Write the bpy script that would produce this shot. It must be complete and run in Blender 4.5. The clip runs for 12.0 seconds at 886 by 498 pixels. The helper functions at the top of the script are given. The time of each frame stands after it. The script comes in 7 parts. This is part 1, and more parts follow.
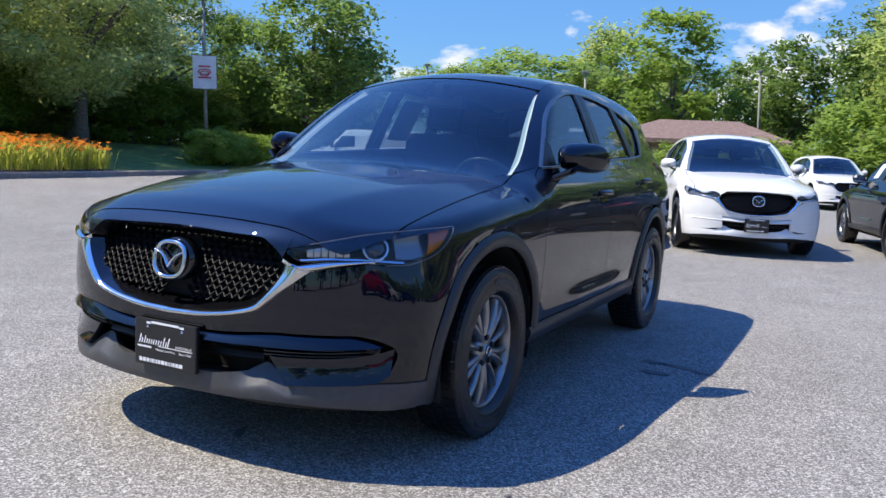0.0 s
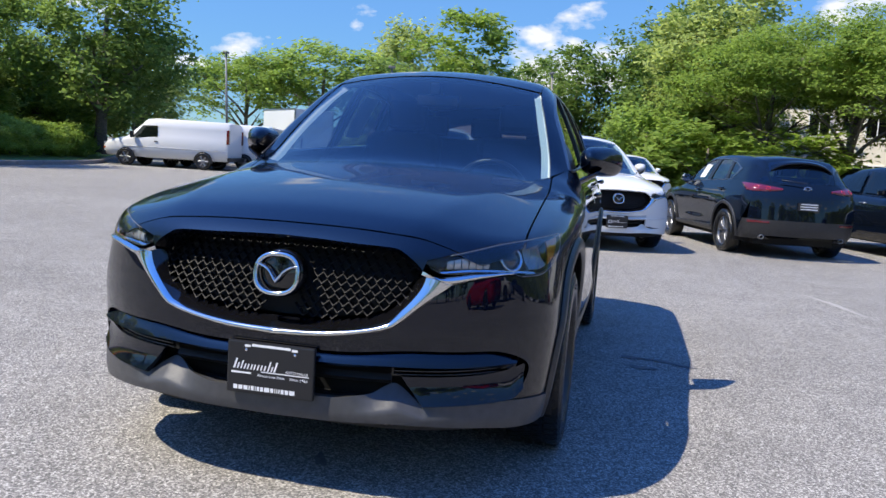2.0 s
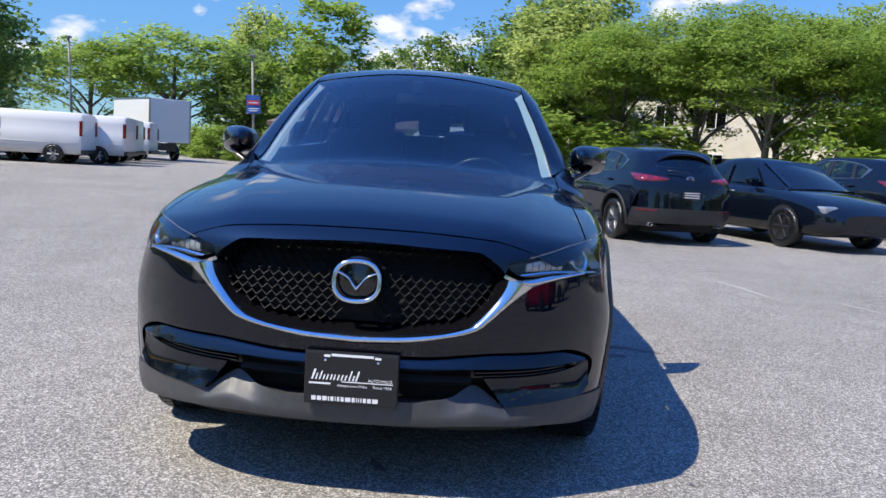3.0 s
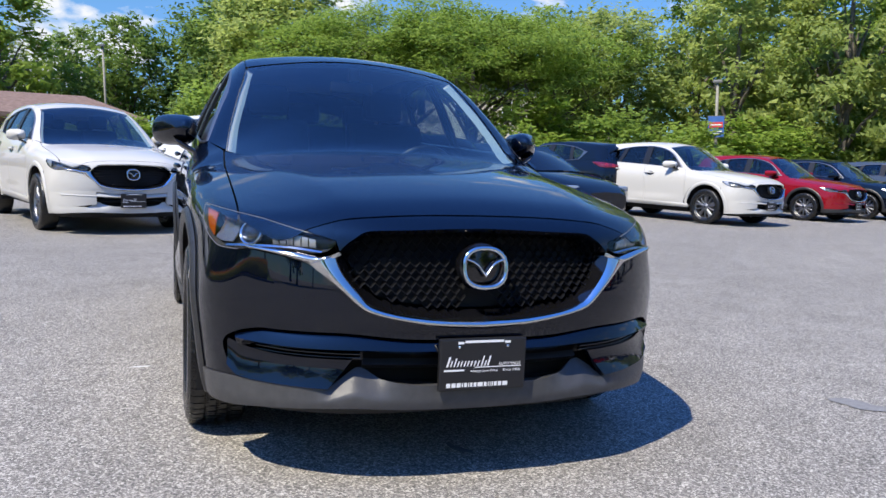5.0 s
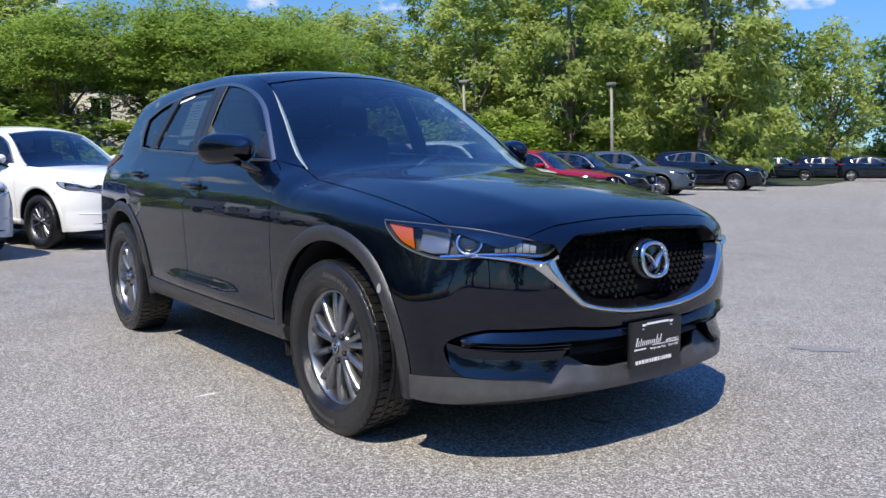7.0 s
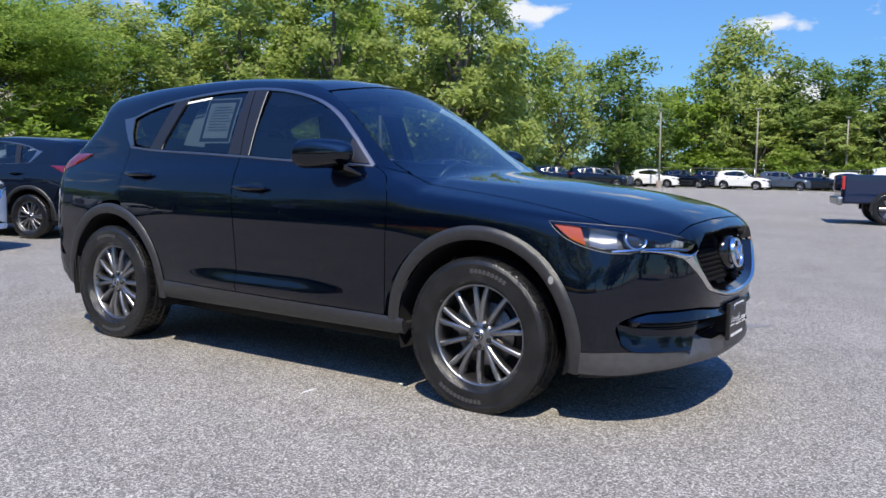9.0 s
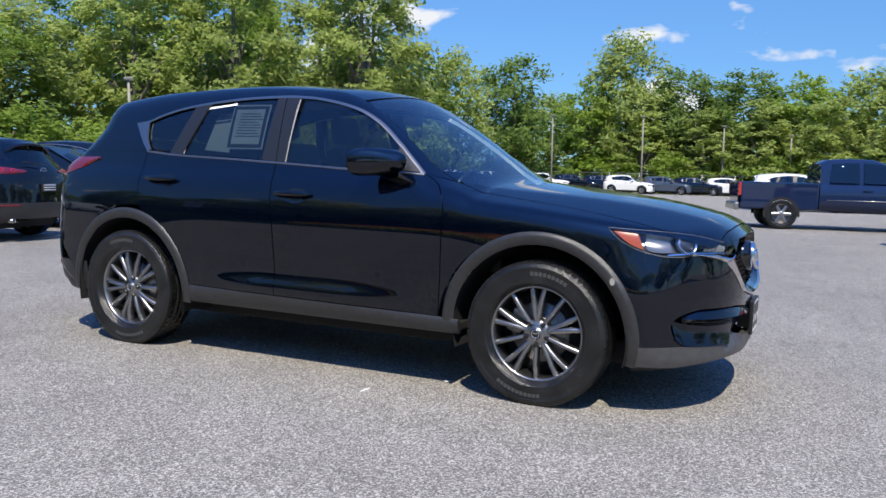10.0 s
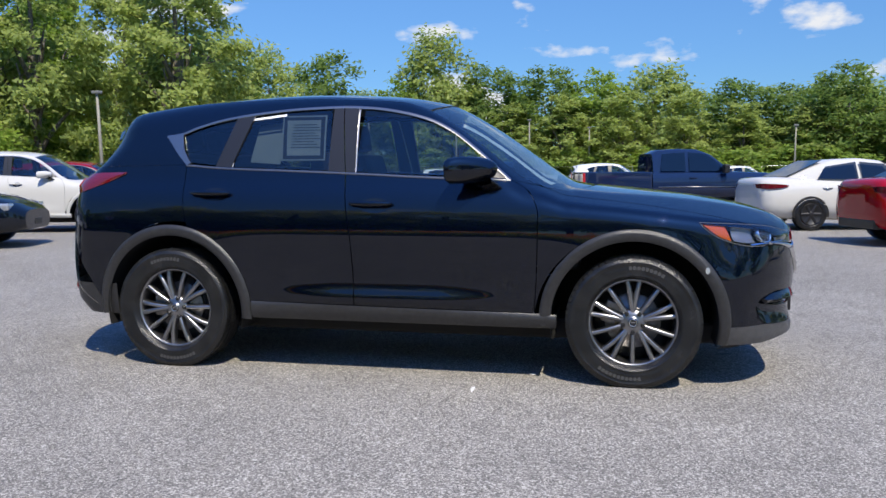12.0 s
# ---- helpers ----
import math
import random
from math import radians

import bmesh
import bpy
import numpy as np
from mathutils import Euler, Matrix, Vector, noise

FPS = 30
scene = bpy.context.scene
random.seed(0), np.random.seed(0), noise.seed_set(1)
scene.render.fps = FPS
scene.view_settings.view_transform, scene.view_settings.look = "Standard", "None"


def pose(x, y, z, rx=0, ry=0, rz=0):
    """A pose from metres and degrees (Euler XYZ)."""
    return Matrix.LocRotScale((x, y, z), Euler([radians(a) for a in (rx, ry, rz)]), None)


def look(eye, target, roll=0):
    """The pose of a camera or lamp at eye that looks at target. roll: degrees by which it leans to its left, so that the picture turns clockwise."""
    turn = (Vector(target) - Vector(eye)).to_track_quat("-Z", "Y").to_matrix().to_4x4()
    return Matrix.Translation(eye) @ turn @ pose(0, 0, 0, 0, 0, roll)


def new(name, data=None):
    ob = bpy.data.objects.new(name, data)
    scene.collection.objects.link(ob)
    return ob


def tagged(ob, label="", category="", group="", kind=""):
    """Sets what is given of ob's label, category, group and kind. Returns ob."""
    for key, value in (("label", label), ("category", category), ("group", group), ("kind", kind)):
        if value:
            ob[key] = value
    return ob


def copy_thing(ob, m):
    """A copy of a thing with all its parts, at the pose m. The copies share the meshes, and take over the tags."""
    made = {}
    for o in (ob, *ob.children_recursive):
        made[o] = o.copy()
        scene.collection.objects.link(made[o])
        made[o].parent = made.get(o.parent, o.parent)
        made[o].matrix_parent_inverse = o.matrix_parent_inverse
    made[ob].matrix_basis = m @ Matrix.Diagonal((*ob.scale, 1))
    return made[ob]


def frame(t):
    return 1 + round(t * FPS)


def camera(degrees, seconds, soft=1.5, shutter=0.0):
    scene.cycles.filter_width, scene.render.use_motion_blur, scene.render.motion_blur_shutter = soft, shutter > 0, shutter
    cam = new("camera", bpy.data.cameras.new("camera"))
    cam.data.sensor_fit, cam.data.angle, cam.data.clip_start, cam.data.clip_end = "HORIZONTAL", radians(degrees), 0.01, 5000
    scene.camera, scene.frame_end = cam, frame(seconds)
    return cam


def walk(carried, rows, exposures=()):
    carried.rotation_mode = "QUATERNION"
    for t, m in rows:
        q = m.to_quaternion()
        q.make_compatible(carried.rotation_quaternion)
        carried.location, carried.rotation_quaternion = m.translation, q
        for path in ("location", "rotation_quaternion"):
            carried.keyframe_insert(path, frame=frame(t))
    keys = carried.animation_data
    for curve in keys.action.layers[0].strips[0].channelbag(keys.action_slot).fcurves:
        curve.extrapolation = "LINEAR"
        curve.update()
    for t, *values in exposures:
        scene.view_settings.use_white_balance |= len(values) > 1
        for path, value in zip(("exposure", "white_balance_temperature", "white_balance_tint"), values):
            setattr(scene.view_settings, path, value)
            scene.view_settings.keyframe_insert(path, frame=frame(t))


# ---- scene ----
cam = camera(57.0, 12.0)
PATH = [
    (0, (4.404, 2.218, 1.165), (2.64, 1.306, 0.93), 2.8),
    (0.5, (4.46, 1.966, 1.154), (2.652, 1.142, 0.921), 3.1),
    (1, (4.428, 1.659, 1.153), (2.574, 0.946, 0.924), 3.3),
    (1.5, (4.601, 1.377, 1.152), (2.701, 0.796, 0.925), 3.6),
    (2, (4.693, 1.082, 1.142), (2.752, 0.653, 0.919), 3.7),
    (2.5, (4.686, 0.745, 1.146), (2.715, 0.484, 0.923), 3.6),
    (3, (4.818, 0.369, 1.147), (2.833, 0.291, 0.921), 3.4),
    (4.8, (4.787, -0.861, 1.086), (2.886, -0.276, 0.87), 2.9),
    (5, (4.708, -1.003, 1.082), (2.831, -0.348, 0.863), 2.4),
    (5.5, (4.582, -1.347, 1.096), (2.769, -0.533, 0.875), 1.5),
    (6, (4.506, -1.752, 1.118), (2.764, -0.793, 0.902), 0.7),
    (6.5, (4.314, -2.118, 1.111), (2.654, -1.022, 0.9), 0.2),
    (7, (4.207, -2.547, 1.096), (2.638, -1.322, 0.89), -0.0),
    (7.2, (4.16, -2.721, 1.119), (2.631, -1.447, 0.915), -0.1),
    (8.8, (3.362, -3.919, 1.101), (2.219, -2.289, 0.912), 0.9),
    (9, (3.233, -4.021, 1.095), (2.134, -2.36, 0.905), 1.1),
    (9.5, (2.937, -4.317, 1.094), (1.955, -2.585, 0.908), 1.6),
    (10, (2.633, -4.629, 1.11), (1.772, -2.832, 0.931), 1.7),
    (10.5, (2.261, -4.827, 1.112), (1.523, -2.976, 0.94), 1.3),
    (11, (1.925, -5.091, 1.121), (1.307, -3.197, 0.949), 0.6),
    (11.5, (1.577, -5.185, 1.135), (1.065, -3.261, 0.953), -0.2),
    (12, (1.25, -5.31, 1.148), (0.837, -3.362, 0.966), -0.2),
]
walk(cam, [(t, look(eye, target, roll)) for t, eye, target, roll in PATH], [(0.0, 0.81), (3.0, 0.78), (6.0, 0.71), (9.5, 0.65), (12.0, 0.56)])


# ---- light ----
SUN = Vector((0.35, -0.60, 1.0)).normalized()
world = bpy.data.worlds.new("sky")
scene.world = world
world.use_nodes = True
wn, wl = world.node_tree.nodes, world.node_tree.links
sky = wn.new("ShaderNodeTexSky")
sky.sky_type, sky.sun_disc = "NISHITA", False
sky.sun_elevation = math.asin(SUN.z)
sky.sun_rotation = math.atan2(SUN.x, SUN.y)
sky.air_density, sky.dust_density, sky.ozone_density, sky.altitude = 1.0, 0.0, 5.0, 600
# scattered fair-weather clouds
puffs = wn.new("ShaderNodeTexNoise")
puffs.inputs["Scale"].default_value, puffs.inputs["Detail"].default_value, puffs.inputs["Roughness"].default_value = 8.0, 8, 0.5
puffs.texture_mapping.scale = (1.0, 1.0, 2.1)
puffs.texture_mapping.translation = (0.3, 0.1, 0.0)
cover = wn.new("ShaderNodeMapRange")
cover.inputs["From Min"].default_value, cover.inputs["From Max"].default_value = 0.580, 0.650
wl.new(puffs.outputs["Fac"], cover.inputs["Value"])
white = wn.new("ShaderNodeMix")
white.data_type = "RGBA"
level = wn.new("ShaderNodeTexGradient")
level.texture_mapping.mapping_x = "Z"
fade = wn.new("ShaderNodeMapRange")
fade.inputs["From Min"].default_value, fade.inputs["From Max"].default_value = 0.42, 0.24
wl.new(level.outputs["Fac"], fade.inputs["Value"])
thin = wn.new("ShaderNodeMath")
thin.operation = "MULTIPLY"
wl.new(cover.outputs["Result"], thin.inputs[0])
wl.new(fade.outputs["Result"], thin.inputs[1])
wl.new(thin.outputs[0], white.inputs["Factor"])
deep = wn.new("ShaderNodeMix")
deep.data_type, deep.blend_type = "RGBA", "MULTIPLY"
deep.inputs["Factor"].default_value = 1.0
wl.new(sky.outputs[0], deep.inputs["A"])
tint = wn.new("ShaderNodeValToRGB")
tint.color_ramp.elements[0].position, tint.color_ramp.elements[0].color = 0.05, (0.25, 0.365, 0.485, 1)
tint.color_ramp.elements[1].position, tint.color_ramp.elements[1].color = 0.85, (0.54, 0.98, 1.68, 1)
middle = tint.color_ramp.elements.new(0.36)
middle.color = (0.49, 0.665, 0.82, 1)
wl.new(tint.outputs["Color"], deep.inputs["B"])
wl.new(deep.outputs["Result"], white.inputs["A"])
white.inputs["B"].default_value = (3.8, 3.9, 4.1, 1)
wl.new(level.outputs["Fac"], tint.inputs["Fac"])
wn["Background"].inputs["Strength"].default_value = 0.15
wl.new(white.outputs["Result"], wn["Background"].inputs[0])
sun = new("sun", bpy.data.lights.new("sun", "SUN"))
sun.data.energy, sun.data.angle, sun.data.color = 4.35, radians(0.53), (1.0, 0.92, 0.76)
sun.matrix_world = look(SUN * 50, (0, 0, 0))

# ---- materials ----
def material(name, colour, rough=0.5, metal=0.0, coat=0.0):
    m = bpy.data.materials.new(name)
    m.use_nodes = True
    p = m.node_tree.nodes["Principled BSDF"]
    p.inputs["Base Color"].default_value = (*colour, 1)
    p.inputs["Roughness"].default_value = rough
    p.inputs["Metallic"].default_value = metal
    p.inputs["Coat Weight"].default_value = coat
    p.inputs["Coat Roughness"].default_value = 0.02
    return m


def shade(m):
    nodes, links = m.node_tree.nodes, m.node_tree.links
    return nodes, links, nodes["Principled BSDF"]


def textured(name, low, high, scale=8.0, rough=0.6, detail=6.0, bump=0.0, bump_scale=None, metal=0.0, spread=(0.3, 0.7), second=None):
    """A surface whose colour drifts between two tones, with fine relief; second: (scale, amount) of a coarser drift."""
    m = material(name, low, rough, metal)
    n, l, p = shade(m)
    at = n.new("ShaderNodeTexCoord")
    tex = n.new("ShaderNodeTexNoise")
    tex.inputs["Scale"].default_value, tex.inputs["Detail"].default_value = scale, detail
    l.new(at.outputs["Object"], tex.inputs["Vector"])
    ramp = n.new("ShaderNodeValToRGB")
    ramp.color_ramp.elements[0].position, ramp.color_ramp.elements[1].position = spread
    ramp.color_ramp.elements[0].color, ramp.color_ramp.elements[1].color = (*low, 1), (*high, 1)
    l.new(tex.outputs["Fac"], ramp.inputs["Fac"])
    out = ramp.outputs["Color"]
    if second:
        big = n.new("ShaderNodeTexNoise")
        big.inputs["Scale"].default_value, big.inputs["Detail"].default_value = second[0], 4
        l.new(at.outputs["Object"], big.inputs["Vector"])
        span = n.new("ShaderNodeMapRange")
        span.inputs["From Min"].default_value, span.inputs["From Max"].default_value = 0.3, 0.7
        span.inputs["To Min"].default_value, span.inputs["To Max"].default_value = 1 - second[1], 1 + second[1]
        l.new(big.outputs["Fac"], span.inputs["Value"])
        mul = n.new("ShaderNodeVectorMath")
        mul.operation = "SCALE"
        l.new(out, mul.inputs[0])
        l.new(span.outputs["Result"], mul.inputs["Scale"])
        out = mul.outputs["Vector"]
    l.new(out, p.inputs["Base Color"])
    if bump:
        fine = n.new("ShaderNodeTexNoise")
        fine.inputs["Scale"].default_value, fine.inputs["Detail"].default_value = bump_scale or scale * 3, 5
        l.new(at.outputs["Object"], fine.inputs["Vector"])
        b = n.new("ShaderNodeBump")
        b.inputs["Strength"].default_value, b.inputs["Distance"].default_value = bump, 0.02
        l.new(fine.outputs["Fac"], b.inputs["Height"])
        l.new(b.outputs["Normal"], p.inputs["Normal"])
    return m


def car_paint(name, colour, metal=0.0, flake=0.0):
    """Clear-coated paint with a faint drift of gloss, as of dust."""
    m = material(name, colour, 0.5, metal, 1.0)
    n, l, p = shade(m)
    p.inputs["Specular IOR Level"].default_value = 0.0
    p.inputs["Coat IOR"].default_value = 1.52
    at = n.new("ShaderNodeTexCoord")
    tex = n.new("ShaderNodeTexNoise")
    tex.inputs["Scale"].default_value, tex.inputs["Detail"].default_value = 3.0, 6
    l.new(at.outputs["Object"], tex.inputs["Vector"])
    span = n.new("ShaderNodeMapRange")
    span.inputs["To Min"].default_value, span.inputs["To Max"].default_value = 0.0, 0.012
    l.new(tex.outputs["Fac"], span.inputs["Value"])
    l.new(span.outputs["Result"], p.inputs["Coat Roughness"])
    return m


def clear_glass(name, tint, base=0.085, power=4.0):
    """Thin automotive glass: tinted straight-through light under a mirror-like skin that grows towards grazing angles."""
    m = bpy.data.materials.new(name)
    m.use_nodes = True
    n, l = m.node_tree.nodes, m.node_tree.links
    n.remove(n["Principled BSDF"])
    clear, gloss, mix, edge = (n.new("ShaderNodeBsdfTransparent"), n.new("ShaderNodeBsdfGlossy"), n.new("ShaderNodeMixShader"), n.new("ShaderNodeLayerWeight"))
    clear.inputs["Color"].default_value = (*tint, 1)
    gloss.inputs["Roughness"].default_value = 0.0
    edge.inputs["Blend"].default_value = 0.5
    rise, span = n.new("ShaderNodeMath"), n.new("ShaderNodeMath")
    rise.operation, rise.inputs[1].default_value = "POWER", power
    span.operation, span.inputs[1].default_value, span.inputs[2].default_value = "MULTIPLY_ADD", 1 - base, base
    l.new(edge.outputs["Facing"], rise.inputs[0])
    l.new(rise.outputs[0], span.inputs[0])
    l.new(span.outputs[0], mix.inputs[0])
    l.new(clear.outputs[0], mix.inputs[1])
    l.new(gloss.outputs[0], mix.inputs[2])
    l.new(mix.outputs[0], n["Material Output"].inputs["Surface"])
    return m


M = {
    "black_paint": car_paint("black_paint", (0.0016, 0.0044, 0.0138), 1.0),
    "white_paint": car_paint("white_paint", (0.66, 0.66, 0.65)),
    "silver_paint": car_paint("silver_paint", (0.50, 0.49, 0.465)),
    "red_paint": car_paint("red_paint", (0.20, 0.004, 0.010)),
    "blue_black_paint": car_paint("blue_black_paint", (0.003, 0.005, 0.010)),
    "bright_red_paint": car_paint("bright_red_paint", (0.30, 0.002, 0.005)),
    "slate_paint": car_paint("slate_paint", (0.045, 0.06, 0.085)),
    "navy_paint": car_paint("navy_paint", (0.008, 0.017, 0.050)),
    "van_white": car_paint("van_white", (0.62, 0.62, 0.62)),
    "cladding": textured("cladding", (0.018, 0.018, 0.0195), (0.028, 0.028, 0.030), 40, 0.36, bump=0.15, bump_scale=900),
    "trim_black": material("trim_black", (0.012, 0.012, 0.013), 0.35),
    "gloss_black": material("gloss_black", (0.004, 0.004, 0.005), 0.08, 0, 0.5),
    "skid_grey": textured("skid_grey", (0.040, 0.040, 0.043), (0.054, 0.054, 0.057), 30, 0.40, bump=0.1, bump_scale=900),
    "grille_plastic": material("grille_plastic", (0.006, 0.006, 0.007), 0.5),
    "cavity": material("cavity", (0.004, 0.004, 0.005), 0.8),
    "chrome": material("chrome", (0.66, 0.66, 0.66), 0.10, 1.0),
    "rail_trim": material("rail_trim", (0.27, 0.265, 0.26), 0.34, 1.0),
    "satin_chrome": material("satin_chrome", (0.40, 0.395, 0.385), 0.32, 1.0),
    "alloy": textured("alloy", (0.26, 0.26, 0.27), (0.33, 0.33, 0.34), 25, 0.34, metal=1.0),
    "alloy_dark": material("alloy_dark", (0.03, 0.03, 0.032), 0.4, 0.6),
    "brake": textured("brake", (0.16, 0.14, 0.13), (0.30, 0.29, 0.28), 30, 0.45, metal=0.8),
    "tyre": textured("tyre", (0.004, 0.004, 0.0045), (0.013, 0.013, 0.0132), 11, 0.27, bump=0.25, bump_scale=200, second=(3.0, 0.5)),
    "tyre_mark": material("tyre_mark", (0.045, 0.045, 0.046), 0.6),
    "rubber": material("rubber", (0.014, 0.014, 0.015), 0.7),
    "glass": clear_glass("glass", (0.62, 0.70, 0.72)),
    "windshield_glass": clear_glass("windshield_glass", (0.52, 0.63, 0.66), 0.045, 3.0),
    "privacy_glass": clear_glass("privacy_glass", (0.32, 0.36, 0.38)),
    "black_glass": clear_glass("black_glass", (0.07, 0.08, 0.09)),
    "lamp_glass": clear_glass("lamp_glass", (0.86, 0.88, 0.90), 0.04),
    "lamp_dark": material("lamp_dark", (0.055, 0.055, 0.057), 0.22, 0.0),
    "lamp_grey": material("lamp_grey", (0.26, 0.26, 0.265), 0.22, 0.7),
    "lamp_seal": material("lamp_seal", (0.12, 0.12, 0.125), 0.35),
    "lamp_satin": material("lamp_satin", (0.52, 0.52, 0.52), 0.24, 0.6),
    "lamp_chrome": material("lamp_chrome", (0.7, 0.71, 0.73), 0.12, 1.0),
    "lens": material("lens", (0.30, 0.32, 0.35), 0.06, 0.3, 1.0),
    "projector": material("projector", (0.02, 0.022, 0.026), 0.03, 0.0, 1.0),
    "pillar_trim": material("pillar_trim", (0.62, 0.63, 0.62), 0.9),
    "amber": material("amber", (0.42, 0.075, 0.002), 0.15, 0, 0.8),
    "red_glow": material("red_glow", (0.36, 0.012, 0.016), 0.12, 0, 1.0),
    "red_lens": material("red_lens", (0.11, 0.004, 0.008), 0.10, 0, 1.0),
    "seat_cloth": textured("seat_cloth", (0.018, 0.018, 0.02), (0.03, 0.03, 0.033), 60, 0.9),
    "dash": textured("dash", (0.016, 0.016, 0.018), (0.024, 0.024, 0.026), 90, 0.6),
    "headliner": material("headliner", (0.30, 0.30, 0.29), 0.95),
    "paper": textured("paper", (0.60, 0.62, 0.60), (0.68, 0.69, 0.66), 6, 0.8),
    "sheet": textured("sheet", (0.34, 0.40, 0.38), (0.42, 0.48, 0.46), 6, 0.8),
    "ink": material("ink", (0.035, 0.045, 0.048), 0.7),
    "plate_black": material("plate_black", (0.010, 0.010, 0.012), 0.4),
    "plate_white": material("plate_white", (0.75, 0.75, 0.76), 0.5),
}

M["tyre"].node_tree.nodes["Principled BSDF"].inputs["Specular IOR Level"].default_value = 0.5
M["grille_plastic"].node_tree.nodes["Principled BSDF"].inputs["Specular IOR Level"].default_value = 0.14

# ---- the shape of the black crossover: x ahead, y to its left, z up; the middle between the axles is the origin ----
AXLE = 1.349


def curve(points):
    """A smooth monotone-ish curve through (a, b) points, as a function of arrays."""
    a = np.array([p[0] for p in points], float)
    b = np.array([p[1] for p in points], float)
    h = np.diff(a)
    d = np.diff(b) / h
    m = np.r_[d[0], np.where(d[:-1] * d[1:] > 0, 2 * d[:-1] * d[1:] / np.where(d[:-1] + d[1:] == 0, 1, d[:-1] + d[1:]), 0), d[-1]]

    def f(x):
        x = np.clip(np.asarray(x, float), a[0], a[-1])
        i = np.clip(np.searchsorted(a, x) - 1, 0, len(h) - 1)
        t = (x - a[i]) / h[i]
        return ((2 * t**3 - 3 * t**2 + 1) * b[i] + (t**3 - 2 * t**2 + t) * h[i] * m[i]
                + (3 * t**2 - 2 * t**3) * b[i + 1] + (t**3 - t**2) * h[i] * m[i + 1])
    return f


side_profile = curve([(0.1, 0.80), (0.3, 0.872), (0.45, 0.892), (0.62, 0.9035), (0.72, 0.9075), (0.80, 0.909), (0.88, 0.9055), (0.95, 0.896), (1.04, 0.866), (1.12, 0.82),
                      (1.3, 0.745), (1.5, 0.648), (1.6, 0.585), (1.75, 0.47)])
plan_taper = curve([(-2.4, 0.10), (-2.1, 0.055), (-1.7, 0.02), (-1.2, 0.0), (1.4, 0.0), (1.7, 0.008), (1.9, 0.03), (2.0, 0.055), (2.1, 0.09), (2.3, 0.16)])
nose_profile = curve([(0.1, 2.02), (0.18, 2.12), (0.24, 2.225), (0.30, 2.245), (0.38, 2.245), (0.5, 2.257), (0.6, 2.264), (0.74, 2.254), (0.82, 2.24), (0.88, 2.208), (0.93, 2.15), (1.0, 2.05), (1.1, 1.9)])
tail_profile = curve([(0.1, -2.0), (0.25, -2.15), (0.4, -2.265), (0.6, -2.29), (0.78, -2.28), (0.95, -2.265), (1.08, -2.22), (1.2, -2.13), (1.45, -1.98), (1.56, -1.93), (1.7, -1.9)])
top_line = curve([(-2.4, 1.30), (-2.0, 1.53), (-1.7, 1.60), (-1.2, 1.648), (-0.6, 1.668), (-0.1, 1.645), (0.2, 1.595), (0.45, 1.47), (0.75, 1.268), (0.93, 1.145), (1.0, 1.108),
                  (1.15, 1.085), (1.5, 1.05), (1.8, 1.01), (2.0, 0.97), (2.15, 0.925), (2.3, 0.86)])
top_crown = curve([(-2.4, 0.25), (-1.0, 0.17), (0.0, 0.17), (0.3, 0.28), (0.7, 0.30), (0.93, 0.168), (1.05, 0.105), (1.3, 0.09), (2.3, 0.10)])


hood_ridge = curve([(0.9, 0.66), (1.3, 0.60), (1.8, 0.50), (2.2, 0.42)])


def smooth_max(a, b, k):
    h = np.clip(0.5 + 0.5 * (a - b) / k, 0, 1)
    return b + (a - b) * h + k * h * (1 - h)


def body_f(x, y, z):
    """Below nought inside the car's skin, above it outside."""
    ya = np.abs(y)
    high = np.clip((z - 0.55) / 0.35, 0, 1)
    sweep = 0.045 * np.clip((x - 1.15) / 0.6, 0, 1.4) ** 2 * high * high * (3 - 2 * high)
    door = np.clip(1.6 - np.abs(x + 0.02) * 2.0, 0, 1)
    flare = 0.028 * door * np.exp(-(((z - 0.44) / 0.055) ** 2))
    ease = lambda q: np.clip(q, 0, 1) ** 2 * (3 - 2 * np.clip(q, 0, 1))  # noqa: E731
    swell = 0.085 * np.exp(-(((np.abs(x) - 1.24) / 0.30) ** 2)) * ease((1.02 - z) / 0.34) * ease((z - 0.42) / 0.24)
    s = ya - (side_profile(z + swell) - plan_taper(x) - sweep + flare)
    n = (x - (nose_profile(z) - 0.285 * (ya / 0.82) ** 3.6)) * 0.85
    t = ((tail_profile(z) + (0.22 + 0.17 * ease((z - 1.08) / 0.32)) * (ya / 0.8) ** 2.6) - x) * 0.85
    fold = np.clip((x - 0.85) / 0.2, 0, 1) * np.logaddexp(0, (ya - hood_ridge(x)) / 0.012) * 0.012 * 0.17
    u = (z - (top_line(x) - top_crown(x) * ya**2 - fold)) * 0.9
    f = smooth_max(s, u, 0.06)
    f = smooth_max(f, n, 0.05)
    return smooth_max(f, t, 0.07)


def skin(axis, a, b, low, high):
    """Where the skin lies along an axis, between low (inside) and high (outside), for arrays of the other two coordinates."""
    a, b = np.asarray(a, float), np.asarray(b, float)
    lo, hi = np.full(a.shape, float(low)), np.full(a.shape, float(high))
    for _ in range(34):
        mid = (lo + hi) / 2
        f = body_f(mid, a, b) if axis == "x" else body_f(a, mid, b) if axis == "y" else body_f(a, b, mid)
        lo, hi = np.where(f < 0, mid, lo), np.where(f < 0, hi, mid)
    return (lo + hi) / 2

